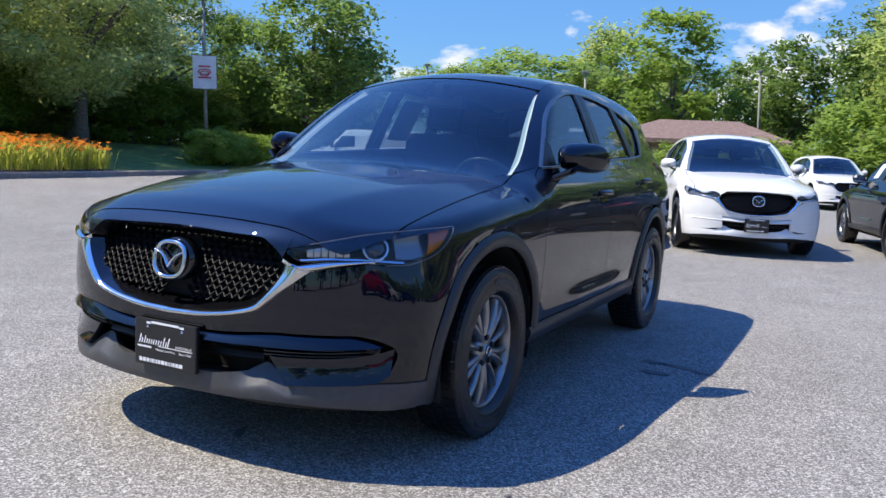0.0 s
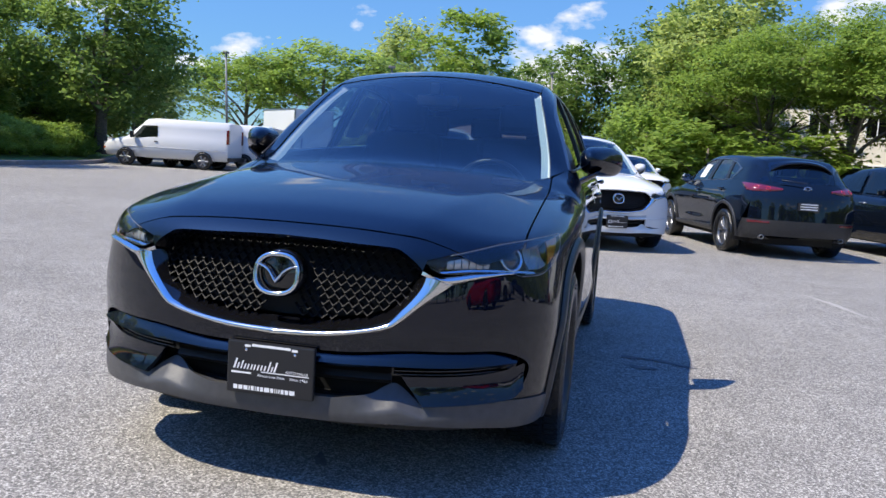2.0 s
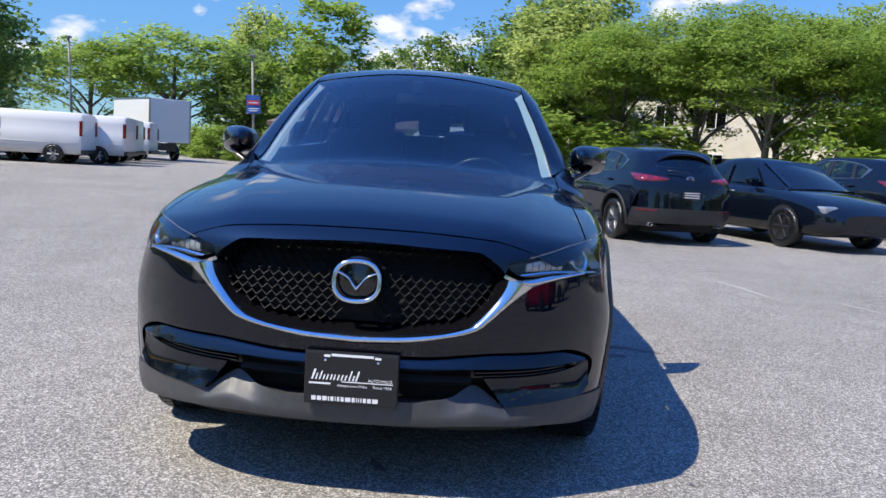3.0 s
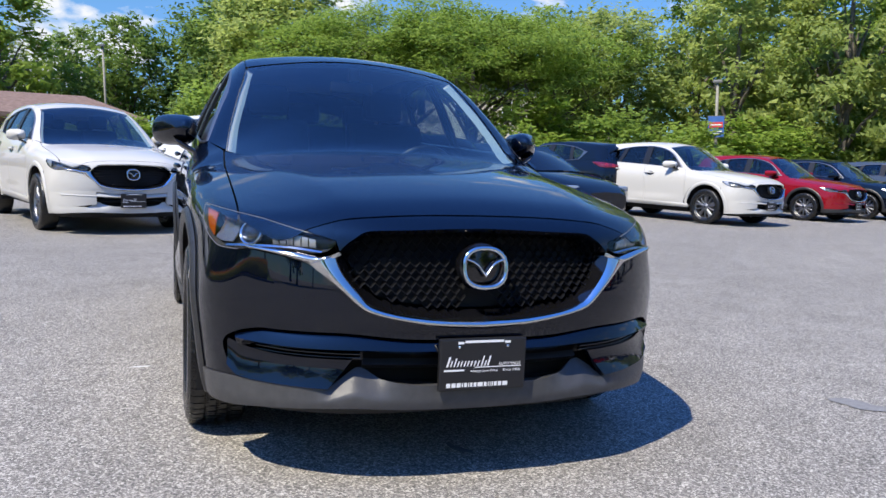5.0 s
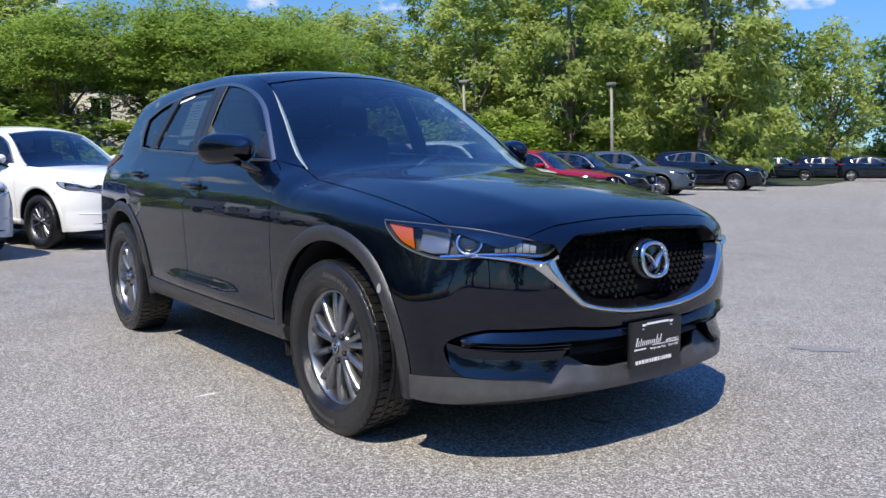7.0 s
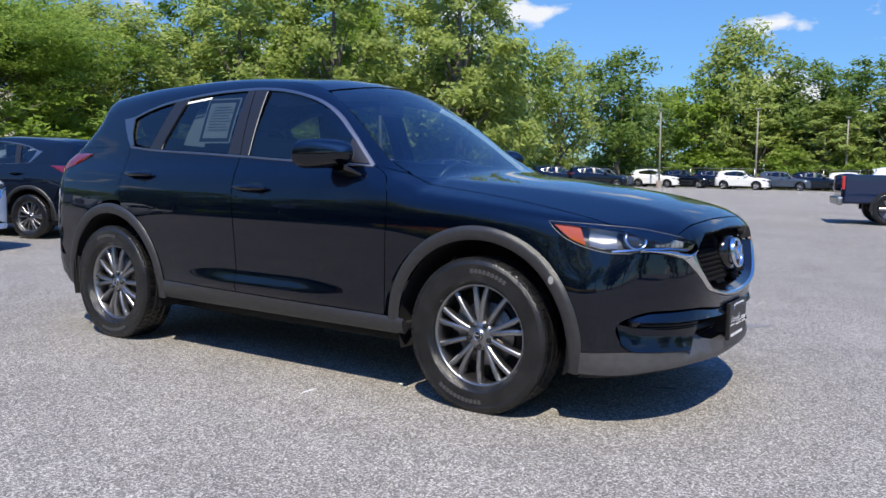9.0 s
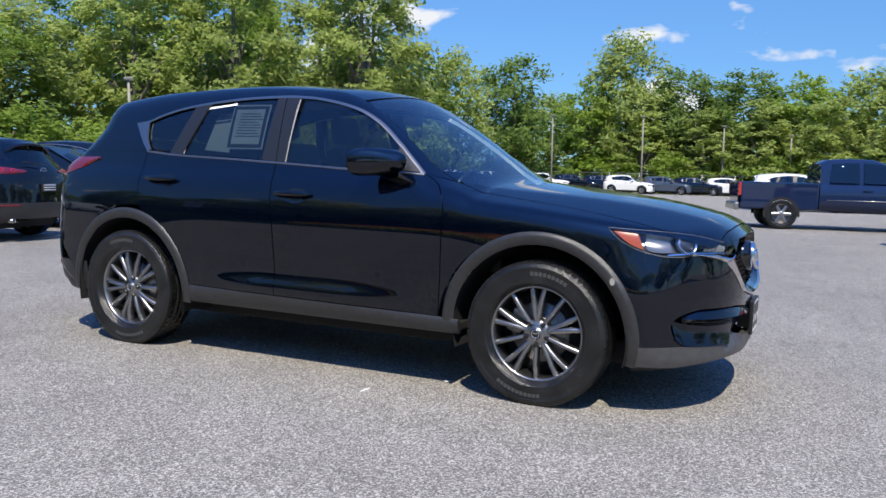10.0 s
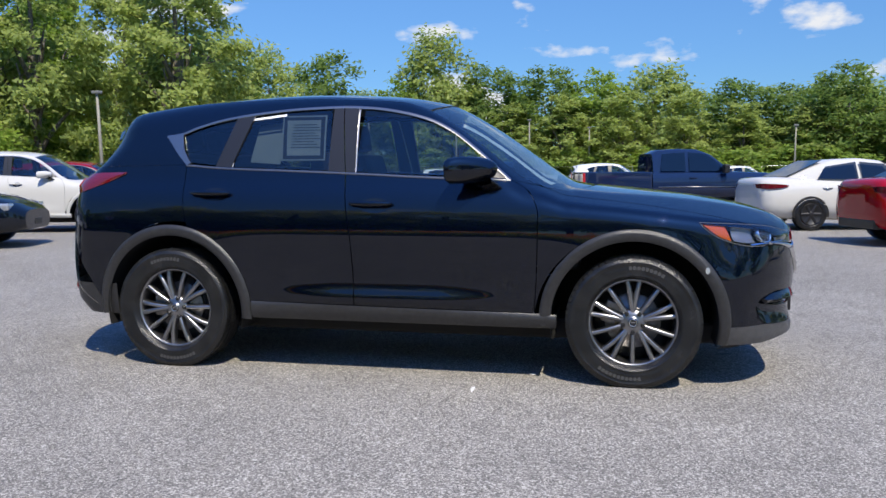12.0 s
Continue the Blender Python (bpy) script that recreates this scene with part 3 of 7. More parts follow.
def crossover(label, paint, place, fine=False, group="", cladding=None, plate=True):
    """A two-box crossover with all its panels."""
    k = 1.0 if fine else 0.36
    N = lambda v: max(4, int(v * k))  # noqa: E731
    car = thing("crossover", label, "car", group, place=place)
    P = M[paint]
    clad = cladding or M["cladding"]
    # hood
    n = N(46)
    low, high = spline(HOOD_FRONT[::-1], n), spline(HOOD_REAR, n)
    g = coons(low, high, straight([low[0], high[0]], N(44)), spline(HOOD_SIDE[::-1], N(44)))
    g = np.concatenate([g[::-1] * np.array([1, -1]), g[1:]])
    part("hood", fill(bmesh.new(), on_top(g[..., 0], g[..., 1]), CORE, 0.02), P, car)
    # strip of body colour above the grille
    top = [(x, y, float(skin("z", np.array([x]), np.array([y]), 0.6, 1.9)[0]) - 0.004) for x, y in HOOD_FRONT[::-1][:6]]
    corner = (2.160, 0.487, float(skin("z", np.array([2.160]), np.array([0.487]), 0.6, 1.9)[0]) - 0.003)
    top = [p for p in top if p[1] < 0.46] + [corner]
    bm = bmesh.new()
    both(bm, end_sheet(GRILLE_TOP, top, N(34), N(8), 0.004, 0.0), 0.02)
    both(bm, end_sheet([(x, y, z + 0.002) for x, y, z in LAMP_TOP[:4]], [corner] + [(x, y, float(skin("z", np.array([x]), np.array([y]), 0.6, 1.9)[0]) - 0.003) for x, y in ((2.152, 0.55), (2.125, 0.64), (2.05, 0.715))], N(16), 4))
    part("nose_panel", bm, P, car)
    # roof
    edge = [(x, y) for x, y in ROOF_EDGE if x <= 0.18]
    e = spline(edge, N(50))
    head = curve([(0.0, 0.232), (0.3, 0.215), (0.578, 0.17)])
    rows = []
    for f in np.linspace(-1, 1, N(34)):
        y = e[:, 1] * f
        x = e[:, 0] + (np.clip((e[:, 0] + 0.6) / 0.77, 0, 1) * (head(np.abs(y)) - 0.17)) - np.clip((-1.2 - e[:, 0]) / 0.73, 0, 1) * 0.06 * (1 - f * f)
        rows.append(np.stack([x, y * 0.993], 1))
    g = np.array(rows)
    part("roof", fill(bmesh.new(), on_top(g[..., 0], g[..., 1]), CORE, 0.02), P, car)
    # windshield
    base = [(1.125, 0.0), (1.11, 0.25), (1.07, 0.45), (0.99, 0.62), (0.865, 0.712)]
    n = N(24)
    low = spline(base, n)
    high = np.stack([head(np.linspace(0, 0.565, n)) + 0.012, np.linspace(0, 0.565, n)], 1)
    side = spline([(0.865, 0.712), (0.69, 0.69), (0.45, 0.63), (high[-1][0], 0.565)], N(20))
    mid = straight([(1.125, 0), (high[0][0], 0)], N(20))
    g = coons(low, high, mid, side)
    g = np.concatenate([g[::-1] * np.array([1, -1]), g[1:]])
    part("windshield", fill(bmesh.new(), on_top(g[..., 0], g[..., 1], -0.004), CORE), M["windshield_glass"], car, "tinted laminated glass")
    bm = bmesh.new()
    rows = np.concatenate([(between(spline(HOOD_REAR, n), low - np.array([0.12, 0]), 3))[::-1] * np.array([1, -1]), between(spline(HOOD_REAR, n), low - np.array([0.12, 0]), 3)[1:]])
    z = skin("z", rows[..., 0], rows[..., 1], 0.6, 1.9)
    flat = np.stack([rows[..., 0], rows[..., 1], np.minimum(z, z[:, :1]) - 0.03], -1)
    part("cowl", fill(bm, flat, (1.0, 0, 0.2)), M["trim_black"], car)
    for s in (1, -1):
        # frame of the side windows: pillar, roof rail and rear quarter
        a = ring_of_side(spline(RAIL, N(70)))
        b = ring_of_plan(spline(ROOF_EDGE, N(70)))
        g = between(a, b, N(9))
        part("roof_rail", fill(bmesh.new(), on_ring(g[..., 0], g[..., 1], 0, s), CORE, 0.015), P, car)
        edge_line = spline([p for p in ROOF_EDGE if p[0] > 0.1], N(20))
        g = between(edge_line - np.array([0.02, 0.004]), edge_line - np.array([0.05, 0.048]), 4)
        v = np.linspace(-0.012, -0.05, 4)[None, :] + np.zeros((len(g), 1))
        part("pillar_trim", fill(bmesh.new(), on_top(g[..., 0], g[..., 1], v) * np.array([1, s, 1]), CORE), M["pillar_trim"], car, "pale cloth inner pillar trim")
        # rear pillar
        low = ring_of_side(straight([(-2.06, 1.20), (-1.29, 1.213)], N(24)))
        right = ring_of_side(spline([(-1.29, 1.213), (-1.335, 1.252), (-1.39, 1.31), (-1.46, 1.39)], N(16)))
        left = np.stack([np.linspace(-2.06, -1.93, N(16)), np.linspace(low[0][1], b[0][1], N(16))], 1)
        high = np.stack([np.linspace(-1.93, -1.46, N(24)), np.linspace(b[0][1], a[0][1], N(24))], 1)
        g = coons(low, high, left, right)
        part("rear_pillar", fill(bmesh.new(), on_ring(g[..., 0], g[..., 1], 0, s), CORE, 0.0), P, car)
        # quarter panel
        high = ring_of_side(straight([(-2.06, 1.198), (-1.294, 1.211)], N(34)))
        right = ring_of_side(spline([(-1.249, 0.872), (-1.274, 1.02), (-1.294, 1.211)], N(18)))
        bow = arc(-AXLE, ARCH, 176, 79, N(34))
        low = ring_of_side(bow)
        left = np.stack([spline([(low[0][0], 0), (-2.02, 0.3), (-2.08, 0.7), (-2.06, 1)], N(18))[:, 0], np.linspace(low[0][1], high[0][1], N(18))], 1)
        g = coons(low, high, left, right)
        part("quarter_panel", fill(bmesh.new(), on_ring(g[..., 0], g[..., 1], 0, s), CORE, 0.012), P, car)
        # rear door
        m = N(26)
        left = np.concatenate([arc(-AXLE, ARCH, 6, 78.5, N(28))[:-1], spline(SEAM_R[::-1], N(12))])
        right = spline(SEAM_B[::-1], len(left)) - np.array([0.003, 0])
        low = straight([left[0], right[0]], m)
        high = spline([p for p in BELT if p[0] <= -0.28], m)
        g = coons(low, high, left, right)
        door = part("rear_door", fill(bmesh.new(), on_side(g[..., 0], g[..., 1], 0, s), CORE, 0.014), P, car)
        doors = [door]
        # front door
        left = spline(SEAM_B[::-1], N(38)) + np.array([0.003, 0])
        right = spline(SEAM_F[::-1], N(38)) - np.array([0.003, 0])
        low = straight([left[0], right[0]], N(34))
        high = spline([left[-1], (0.22, 1.136), right[-1]], N(34))
        g = coons(low, high, left, right)
        doors.append(part("front_door", fill(bmesh.new(), on_side(g[..., 0], g[..., 1], 0, s), CORE, 0.014), P, car))
        # fender
        left = ring_of_side(spline(SEAM_F[::-1], N(36))) + np.array([0.002, 0])
        low = ring_of_side(arc(AXLE, ARCH, 176, 49, N(44)))
        high = np.concatenate([straight([left[-1], ring_of_plan([HOOD_SIDE[0]])[0]], N(8))[:-1], ring_of_plan(spline(HOOD_SIDE, N(44) - N(8) + 1) + np.array([0, 0.0065]))])
        right = straight(np.concatenate([low[-1:], ring_of_side([(1.70, 0.80), (1.69, 0.885)]), high[-1:]]), N(36))
        g = coons(low, high, left, right)
        brim = np.interp(g[..., 0], high[:, 0], high[:, 1]) - 0.0015 * np.linspace(1, 0, g.shape[1])[None, :]
        g[..., 1] = np.where(g[..., 0] > 0.86, np.minimum(g[..., 1], brim), g[..., 1])
        part("fender", fill(bmesh.new(), on_ring(g[..., 0], g[..., 1], 0, s), CORE), P, car)
        # windows in the doors and the quarter
        rail = curve(RAIL)
        belt = curve(BELT)
        panes = (("quarter_window", -1.40, -1.105, -0.068, M["privacy_glass"], car), ("window", -0.995, -0.385, -0.028, M["privacy_glass"], doors[0]), ("window", -0.225, 0.655, 0.02, M["glass"], doors[1]))
        for name, x0, x1, lean, glass, owner in panes:
            u = np.linspace(0, 1, N(26))[:, None]
            v = np.linspace(0, 1, N(14))[None, :]
            xl = x0 + (x1 - x0) * u
            if name == "quarter_window":
                z0 = np.interp(xl, [-1.46, -1.39, -1.335, -1.29, -1.10], [1.38, 1.325, 1.265, 1.228, 1.207])
                xg = xl + v * 0.09 * u
                z1 = rail(np.clip(xg, -1.5, 0.6)) - 0.016
                zg = z0 + (np.maximum(z1, z0 + 0.004) - z0) * v
            else:
                xg = xl + (lean + (0.10 * (1 - u) if owner is doors[0] else 0)) * v * (1 - u if owner is doors[1] else 1)
                z0 = belt(xg) + 0.006
                zg = z0 + (np.maximum(rail(xg) - 0.016, z0 + 0.002) - z0) * v
            part(name, fill(bmesh.new(), on_side(xg + 0 * zg, zg, -0.012, s), CORE), glass, owner, "dark privacy glass" if glass is M["privacy_glass"] else "clear tinted glass")
        # black pillar covers beside the panes
        for x0, x1, y0, y1, owner in ((-1.10, -1.00, -1.01, -0.90, doors[0]), (-0.385, -0.284, -0.40, -0.342, doors[0]), (-0.278, -0.222, -0.336, -0.245, doors[1])):
            v = np.linspace(0, 1, N(12))[None, :]
            u = np.linspace(0, 1, 4)[:, None]
            xg = (x0 + (x1 - x0) * u) * (1 - v) + (y0 + (y1 - y0) * u) * v
            zg = belt(xg) + 0.004 + (rail(xg) - belt(xg) - 0.014) * v
            part("pillar_cover", fill(bmesh.new(), on_side(xg, zg, 0.0, s), CORE, 0.012), M["trim_black"], owner, "satin black pillar trim")
        # bright strip round the windows
        bm = bmesh.new()
        for line, width in ((spline(RAIL, N(80)), 0.016), (spline(BELT, N(60)), 0.012)):
            up = 1 if width > 0.014 else -1
            nrm = np.stack([-np.gradient(line[:, 1]), np.gradient(line[:, 0])], 1)
            nrm /= np.linalg.norm(nrm, axis=1, keepdims=True)
            g = between(line - nrm * width * 0.9, line + nrm * 0.002, 4)
            lift = 0.003 if up > 0 else 0.006
            off = np.array([0.0, lift, lift, 0.0])[None, :] + np.zeros((len(line), 1))
            fill(bm, on_side(g[..., 0], g[..., 1], off, s), CORE)
        a = spline([(-1.29, 1.21), (-1.335, 1.252), (-1.39, 1.31), (-1.46, 1.39)], N(16))
        b = spline([(-1.262, 1.222), (-1.29, 1.255), (-1.325, 1.31), (-1.35, 1.397)], N(16))
        g = between(a, b, 4)
        fill(bm, on_side(g[..., 0], g[..., 1], 0.006, s), CORE, 0.008)
        part("window_trim", bm, M["rail_trim"], car, "brushed grey metal window surround")
        if fine:
            # window channels in a bright tone that stands in for their reflection
            for line in ([(-0.224, 1.162), (-0.246, 1.540)], [(-0.997, 1.196), (-0.992, 1.30), (-0.905, 1.505)]):
                bm = bmesh.new()
                a = straight(line, 14)
                g = between(a, a + np.array([0.009, 0]), 3)
                fill(bm, on_side(g[..., 0], g[..., 1], -0.006, s), CORE)
                part("window_channel", bm, M["lamp_satin"], car, "thin window channel, made pale to imitate its reflection")
        # handles
        for owner, x0, z0 in ((doors[1], -0.10, 0.982), (doors[0], -1.09, 1.04)):
            bm = bmesh.new()
            y0 = float(skin("y", np.array([x0]), np.array([z0]), 0, 1.3)[0])
            u, v = np.linspace(0, 2 * np.pi, N(24), endpoint=False)[:, None], np.linspace(0, 1, 4)[None, :]
            g = np.stack([x0 + 0.02 + 0.085 * np.cos(u) * v, np.zeros_like(u * v), z0 - 0.008 + 0.042 * np.sin(u) * v], -1)
            g = on_side(g[..., 0], g[..., 2], 0.0, s)
            g[..., 1] -= s * (-0.002 + 0.004 * (1 - v**2))
            fill(bm, g, CORE, closed=True)
            part("handle_cup", bm, M["gloss_black"], owner)
            bm = bmesh.new()
            xs = np.linspace(x0 - 0.125, x0 + 0.125, 12)
            mid = np.array([(x, s * (y0 + 0.012 + 0.022 * math.sin(math.pi * q) ** 0.6), z0 + 0.004) for x, q in zip(xs, np.linspace(0.02, 0.98, 12))])
            tube(bm, mid, [0.008 + 0.008 * math.sin(math.pi * q) ** 0.5 for q in np.linspace(0, 1, 12)], 8)
            part("handle", bm, P, owner)
        # dark claddings along the sill and round the wheels
        g = between(straight([(-0.84, 0.310), (0.94, 0.305)], N(60)), straight([(-0.84, 0.412), (0.835, 0.388), (0.94, 0.384)], N(60)), 5)
        off = np.array([0.0, 0.016, 0.018, 0.022, 0.006])[None, :] + np.zeros((len(g), 1))
        part("sill", fill(bmesh.new(), on_side(g[..., 0], g[..., 1], off, s), CORE, 0.05), clad, car, "dark grey moulded plastic")
        for axle, a0, a1 in ((AXLE, -13.5, 184), (-AXLE, -6, 186)):
            g = between(arc(axle, LIP, a0, a1, N(70)), arc(axle, ARCH + 0.012, a0, a1, N(70)), 6)
            off = np.array([0.004, 0.013, 0.016, 0.017, 0.016, 0.003])[None, :] + np.zeros((len(g), 1))
            g = on_side(g[..., 0], np.maximum(g[..., 1], 0.24), off, s)
            part("wheel_arch", fill(bmesh.new(), g, CORE, 0.03), clad, car, "dark grey moulded plastic")
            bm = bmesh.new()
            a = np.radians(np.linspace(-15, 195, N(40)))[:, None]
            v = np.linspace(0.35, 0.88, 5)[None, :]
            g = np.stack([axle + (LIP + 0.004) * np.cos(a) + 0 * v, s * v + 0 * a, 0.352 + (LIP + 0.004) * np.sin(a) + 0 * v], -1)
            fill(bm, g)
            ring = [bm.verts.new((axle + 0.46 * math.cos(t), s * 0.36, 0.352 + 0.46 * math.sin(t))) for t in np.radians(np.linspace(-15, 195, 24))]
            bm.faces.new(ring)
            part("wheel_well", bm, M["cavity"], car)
        # mirror
        bm = bmesh.new()
        u, v = np.linspace(0, 2 * np.pi, N(32), endpoint=False)[:, None], np.linspace(0, 1, N(14))[None, :]
        f = np.sin(np.pi * np.clip(v, 0.0, 0.62) / 1.24) ** 0.55
        g = np.stack([0.395 + 0.235 * v / 1.0 + 0 * u, s * (0.938 + 0.105 * f * np.sign(np.cos(u)) * np.abs(np.cos(u)) ** 0.7), 1.178 + 0.073 * f * np.sign(np.sin(u)) * np.abs(np.sin(u)) ** 0.75 - 0.01 * v], -1)
        g[..., 0] = 0.63 - 0.245 * (v + 0 * u) - 0.03 * (np.abs(g[..., 1]) - 0.94) / 0.1 - 0.15 * (1 - v) ** 0.7 * np.clip((np.abs(g[..., 1]) - 0.89) / 0.15, 0, 1)
        fill(bm, g, (0.5, s * 0.938, 1.178), closed=True)
        mirror = part("mirror", bm, P, car)
        rear = g[:, -1]
        bm = bmesh.new()
        mid = rear.mean(0)
        fill(bm, np.stack([mid + (rear - mid) * q + np.array([0.012, 0, 0]) for q in (0.95, 0.5, 0.02)], 1), (0.7, s * 0.938, 1.178), closed=True)
        part("mirror_glass", bm, M["lamp_chrome"], mirror)
        bm = bmesh.new()
        rows = []
        for q in np.linspace(0, 1, 7):
            c = np.array([0.54 + 0.06 * q, s * (0.93 - 0.11 * q), 1.125 - 0.062 * q])
            rows.append([c + np.array([w * 0.055 * math.cos(t), s * 0.018 * math.sin(t), 0.026 * math.sin(t) - 0.012]) for t in np.linspace(0, 2 * math.pi, 12, endpoint=False) for w in (1,)])
        fill(bm, np.array(rows).transpose(1, 0, 2), (0.57, s * 0.88, 1.085), closed=True)
        part("mirror_arm", bm, M["gloss_black"], mirror)
        bm = bmesh.new()
        tri = between(spline([(0.50, 1.135), (0.62, 1.128), (0.665, 1.124)], 6), spline([(0.50, 1.262), (0.58, 1.198), (0.665, 1.127)], 6), 4)
        fill(bm, on_side(tri[..., 0], tri[..., 1], 0.002, s), CORE, 0.01)
        part("mirror_base", bm, M["trim_black"], doors[1])
        # headlamp
        lamp_in = end_sheet(LAMP_LOW, LAMP_TOP, N(44), N(14), -0.004, -0.004, -0.055, power=0.42)
        flip = np.array([1, s, 1])
        lamp = part("headlight", fill(bmesh.new(), lamp_in * flip, CORE), M["lamp_dark" if fine else "lamp_grey"], car, "clear headlight with dark inner housing")
        if fine:
            mid = end_of([(2.045, 0.745, 0.8235)])[0]
            t = np.linspace(0, 2 * np.pi, 40, endpoint=False)[:, None]
            for piece, radii, depth, mat in (("projector_lens", (0.0005, 0.012, 0.022, 0.030, 0.033), (-0.006, -0.008, -0.013, -0.022, -0.032), "projector"), ("projector_ring", (0.032, 0.034, 0.038, 0.0425, 0.0445), (-0.034, -0.014, -0.007, -0.010, -0.034), "lamp_chrome")):
                r, d = np.array(radii)[None, :], np.array(depth)[None, :]
                bm = bmesh.new()
                fill(bm, on_end(mid[0] + r * np.cos(t) * 1.02, mid[1] + r * np.sin(t), d + 0 * t) * flip, CORE, closed=True)
                part(piece, bm, M[mat], lamp)
            # inner reflector with upright ribs
            for q in range(6):
                f0, f1 = q / 6, (q + 0.86) / 6
                pts = [[(2.192 - 0.092 * f, 0.555 + 0.122 * f, 0.786 + 0.004 * f), (2.192 - 0.092 * f, 0.555 + 0.122 * f, 0.812 + 0.030 * f)] for f in (f0, f1)]
                bm = bmesh.new()
                fill(bm, end_sheet([pts[0][0], pts[1][0]], [pts[0][1], pts[1][1]], 6, 5, -0.020, -0.012, 0.003) * flip, CORE, 0.008)
                part("reflector", bm, M["lamp_satin"], lamp)
            # polished bowl between the projector and the amber corner
            bm = bmesh.new()
            fill(bm, end_sheet([(1.985, 0.795, 0.785), (1.93, 0.815, 0.784), (1.865, 0.832, 0.794)], [(1.985, 0.785, 0.868), (1.93, 0.80, 0.870), (1.865, 0.815, 0.874)], 16, 10, -0.012, -0.010, -0.022) * flip, CORE, 0.004)
            part("side_bowl", bm, M["lamp_grey"], lamp, "polished reflector bowl")
            bm = bmesh.new()
            fill(bm, end_sheet([(2.195, 0.53, 0.774), (2.15, 0.65, 0.783), (2.07, 0.74, 0.780), (1.96, 0.81, 0.770)], [(2.195, 0.53, 0.779), (2.15, 0.65, 0.789), (2.07, 0.74, 0.786), (1.96, 0.81, 0.777)], 24, 3, -0.008, -0.012) * flip, CORE)
            part("light_strip", bm, M["lamp_chrome"], lamp)
            bm = bmesh.new()
            tube(bm, on_end(*spline(end_of(LAMP_TOP[1:]), 40).T, 0.0005) * flip, 0.0014, 6)
            tube(bm, on_end(*spline(end_of(LAMP_LOW[5:]), 40).T, 0.0005) * flip, 0.0014, 6)
            part("lamp_seal", bm, M["lamp_seal"], lamp)
        bm = bmesh.new()
        fill(bm, end_sheet([(1.85, 0.838, 0.795), (1.79, 0.846, 0.816), (1.712, 0.857, 0.876)], [(1.82, 0.83, 0.872), (1.77, 0.845, 0.879), (1.712, 0.857, 0.884)], 10, 4, -0.010, -0.010) * flip, CORE, 0.004)
        part("side_reflector", bm, M["amber" if fine else "lamp_satin"], lamp, "amber side reflector" if fine else "pale side reflector")
        part("cover", fill(bmesh.new(), end_sheet(LAMP_LOW, LAMP_TOP, N(44), N(10), 0.001, 0.001) * flip, CORE), M["lamp_glass"], lamp, "clear plastic cover")
        # tail lamp
        tl = end_sheet([(-1.72, 0.80, 1.150), (-1.86, 0.80, 1.088), (-2.0, 0.78, 1.045), (-2.2, 0.6, 1.050), (-2.24, 0.38, 1.078)],
                       [(-1.695, 0.78, 1.168), (-1.86, 0.77, 1.166), (-2.0, 0.75, 1.160), (-2.16, 0.6, 1.138), (-2.22, 0.38, 1.108)], N(24), 6, 0.004, 0.004, 0.012, front=False)
        low = 0.445 if fine else 0.555
        rr = end_sheet([(-2.06, 0.80, low), (-2.20, 0.52, low)], [(-2.06, 0.80, low + 0.033), (-2.20, 0.52, low + 0.033)], 8, 3, 0.004, 0.004, 0.004, front=False)
        part("rear_reflector", fill(bmesh.new(), rr * flip, CORE, 0.008), M["red_lens"], car, "small red reflector")
        tail = part("tail_light", fill(bmesh.new(), tl * flip, CORE, 0.012), M["red_lens"], car, "dark red tail light")
        for c in ((-2.07, 0.72, 1.105), (-2.16, 0.58, 1.098)):
            mid = end_of([c], False)[0]
            t = np.linspace(0, 2 * np.pi, 20, endpoint=False)[:, None]
            r = np.array([0.020, 0.024, 0.029, 0.032])[None, :]
            bm = bmesh.new()
            fill(bm, on_end(mid[0] + r * np.cos(t), mid[1] + r * np.sin(t), np.array([0.012, 0.019, 0.019, 0.012])[None, :] + 0 * t, False) * flip, CORE, closed=True)
            part("light_ring", bm, M["red_glow"], tail, "brighter red ring")
        if not fine:
            bm = bmesh.new()
            lathe(bm, [(0.026, -0.08), (0.026, 0.0), (0.031, 0.005), (0.036, 0.0), (0.037, -0.14)], 20, Matrix.Translation((-2.165, s * 0.60, 0.335)) @ pose(0, 0, 0, 0, -90, 0))
            part("exhaust_tip", bm, M["satin_chrome"], car, "bright round exhaust tip")
    # bumpers and lower front
    bm = bmesh.new()
    top = BAND_OUT + [(2.15, 0.65, 0.757), (2.07, 0.742, 0.772)] + [(x, y, z - 0.004) for x, y, z in LAMP_LOW[5:-1]] + [(1.682, 0.86, 0.885)]
    a = np.concatenate([spline(end_of(LEDGE_TOP), N(66))[:-1], straight(end_of([LEDGE_TOP[-1], (1.95, 0.845, 0.492), (1.826, 0.876, 0.5)]), N(80) - N(66) + 1)])
    b = straight(end_of(top), N(80))
    ya = np.arctan2(0.868, 0.657)
    left = straight([a[0], b[0]], N(20))
    right = straight(np.concatenate([a[-1:], end_of([(x, 0.87, z) for x, z in arc(AXLE, ARCH, 17, 49, 8)]), end_of([(1.70, 0.868, 0.80), (1.682, 0.86, 0.885)])]), N(20))
    g = coons(a, b, left, right)
    both(bm, on_end(g[..., 0], g[..., 1]))
    a = end_of(straight([(2.05, 0.765, 0.352), (1.95, 0.835, 0.347), (1.848, 0.874, 0.340)], N(20)))
    b = end_of(straight([(2.03, 0.793, 0.493), (1.95, 0.845, 0.492), (1.826, 0.876, 0.50)], N(20)))
    left = spline([a[0], *end_of([(2.01, 0.803, 0.39), (1.995, 0.822, 0.45), (2.01, 0.808, 0.48)]), b[0]], N(20))
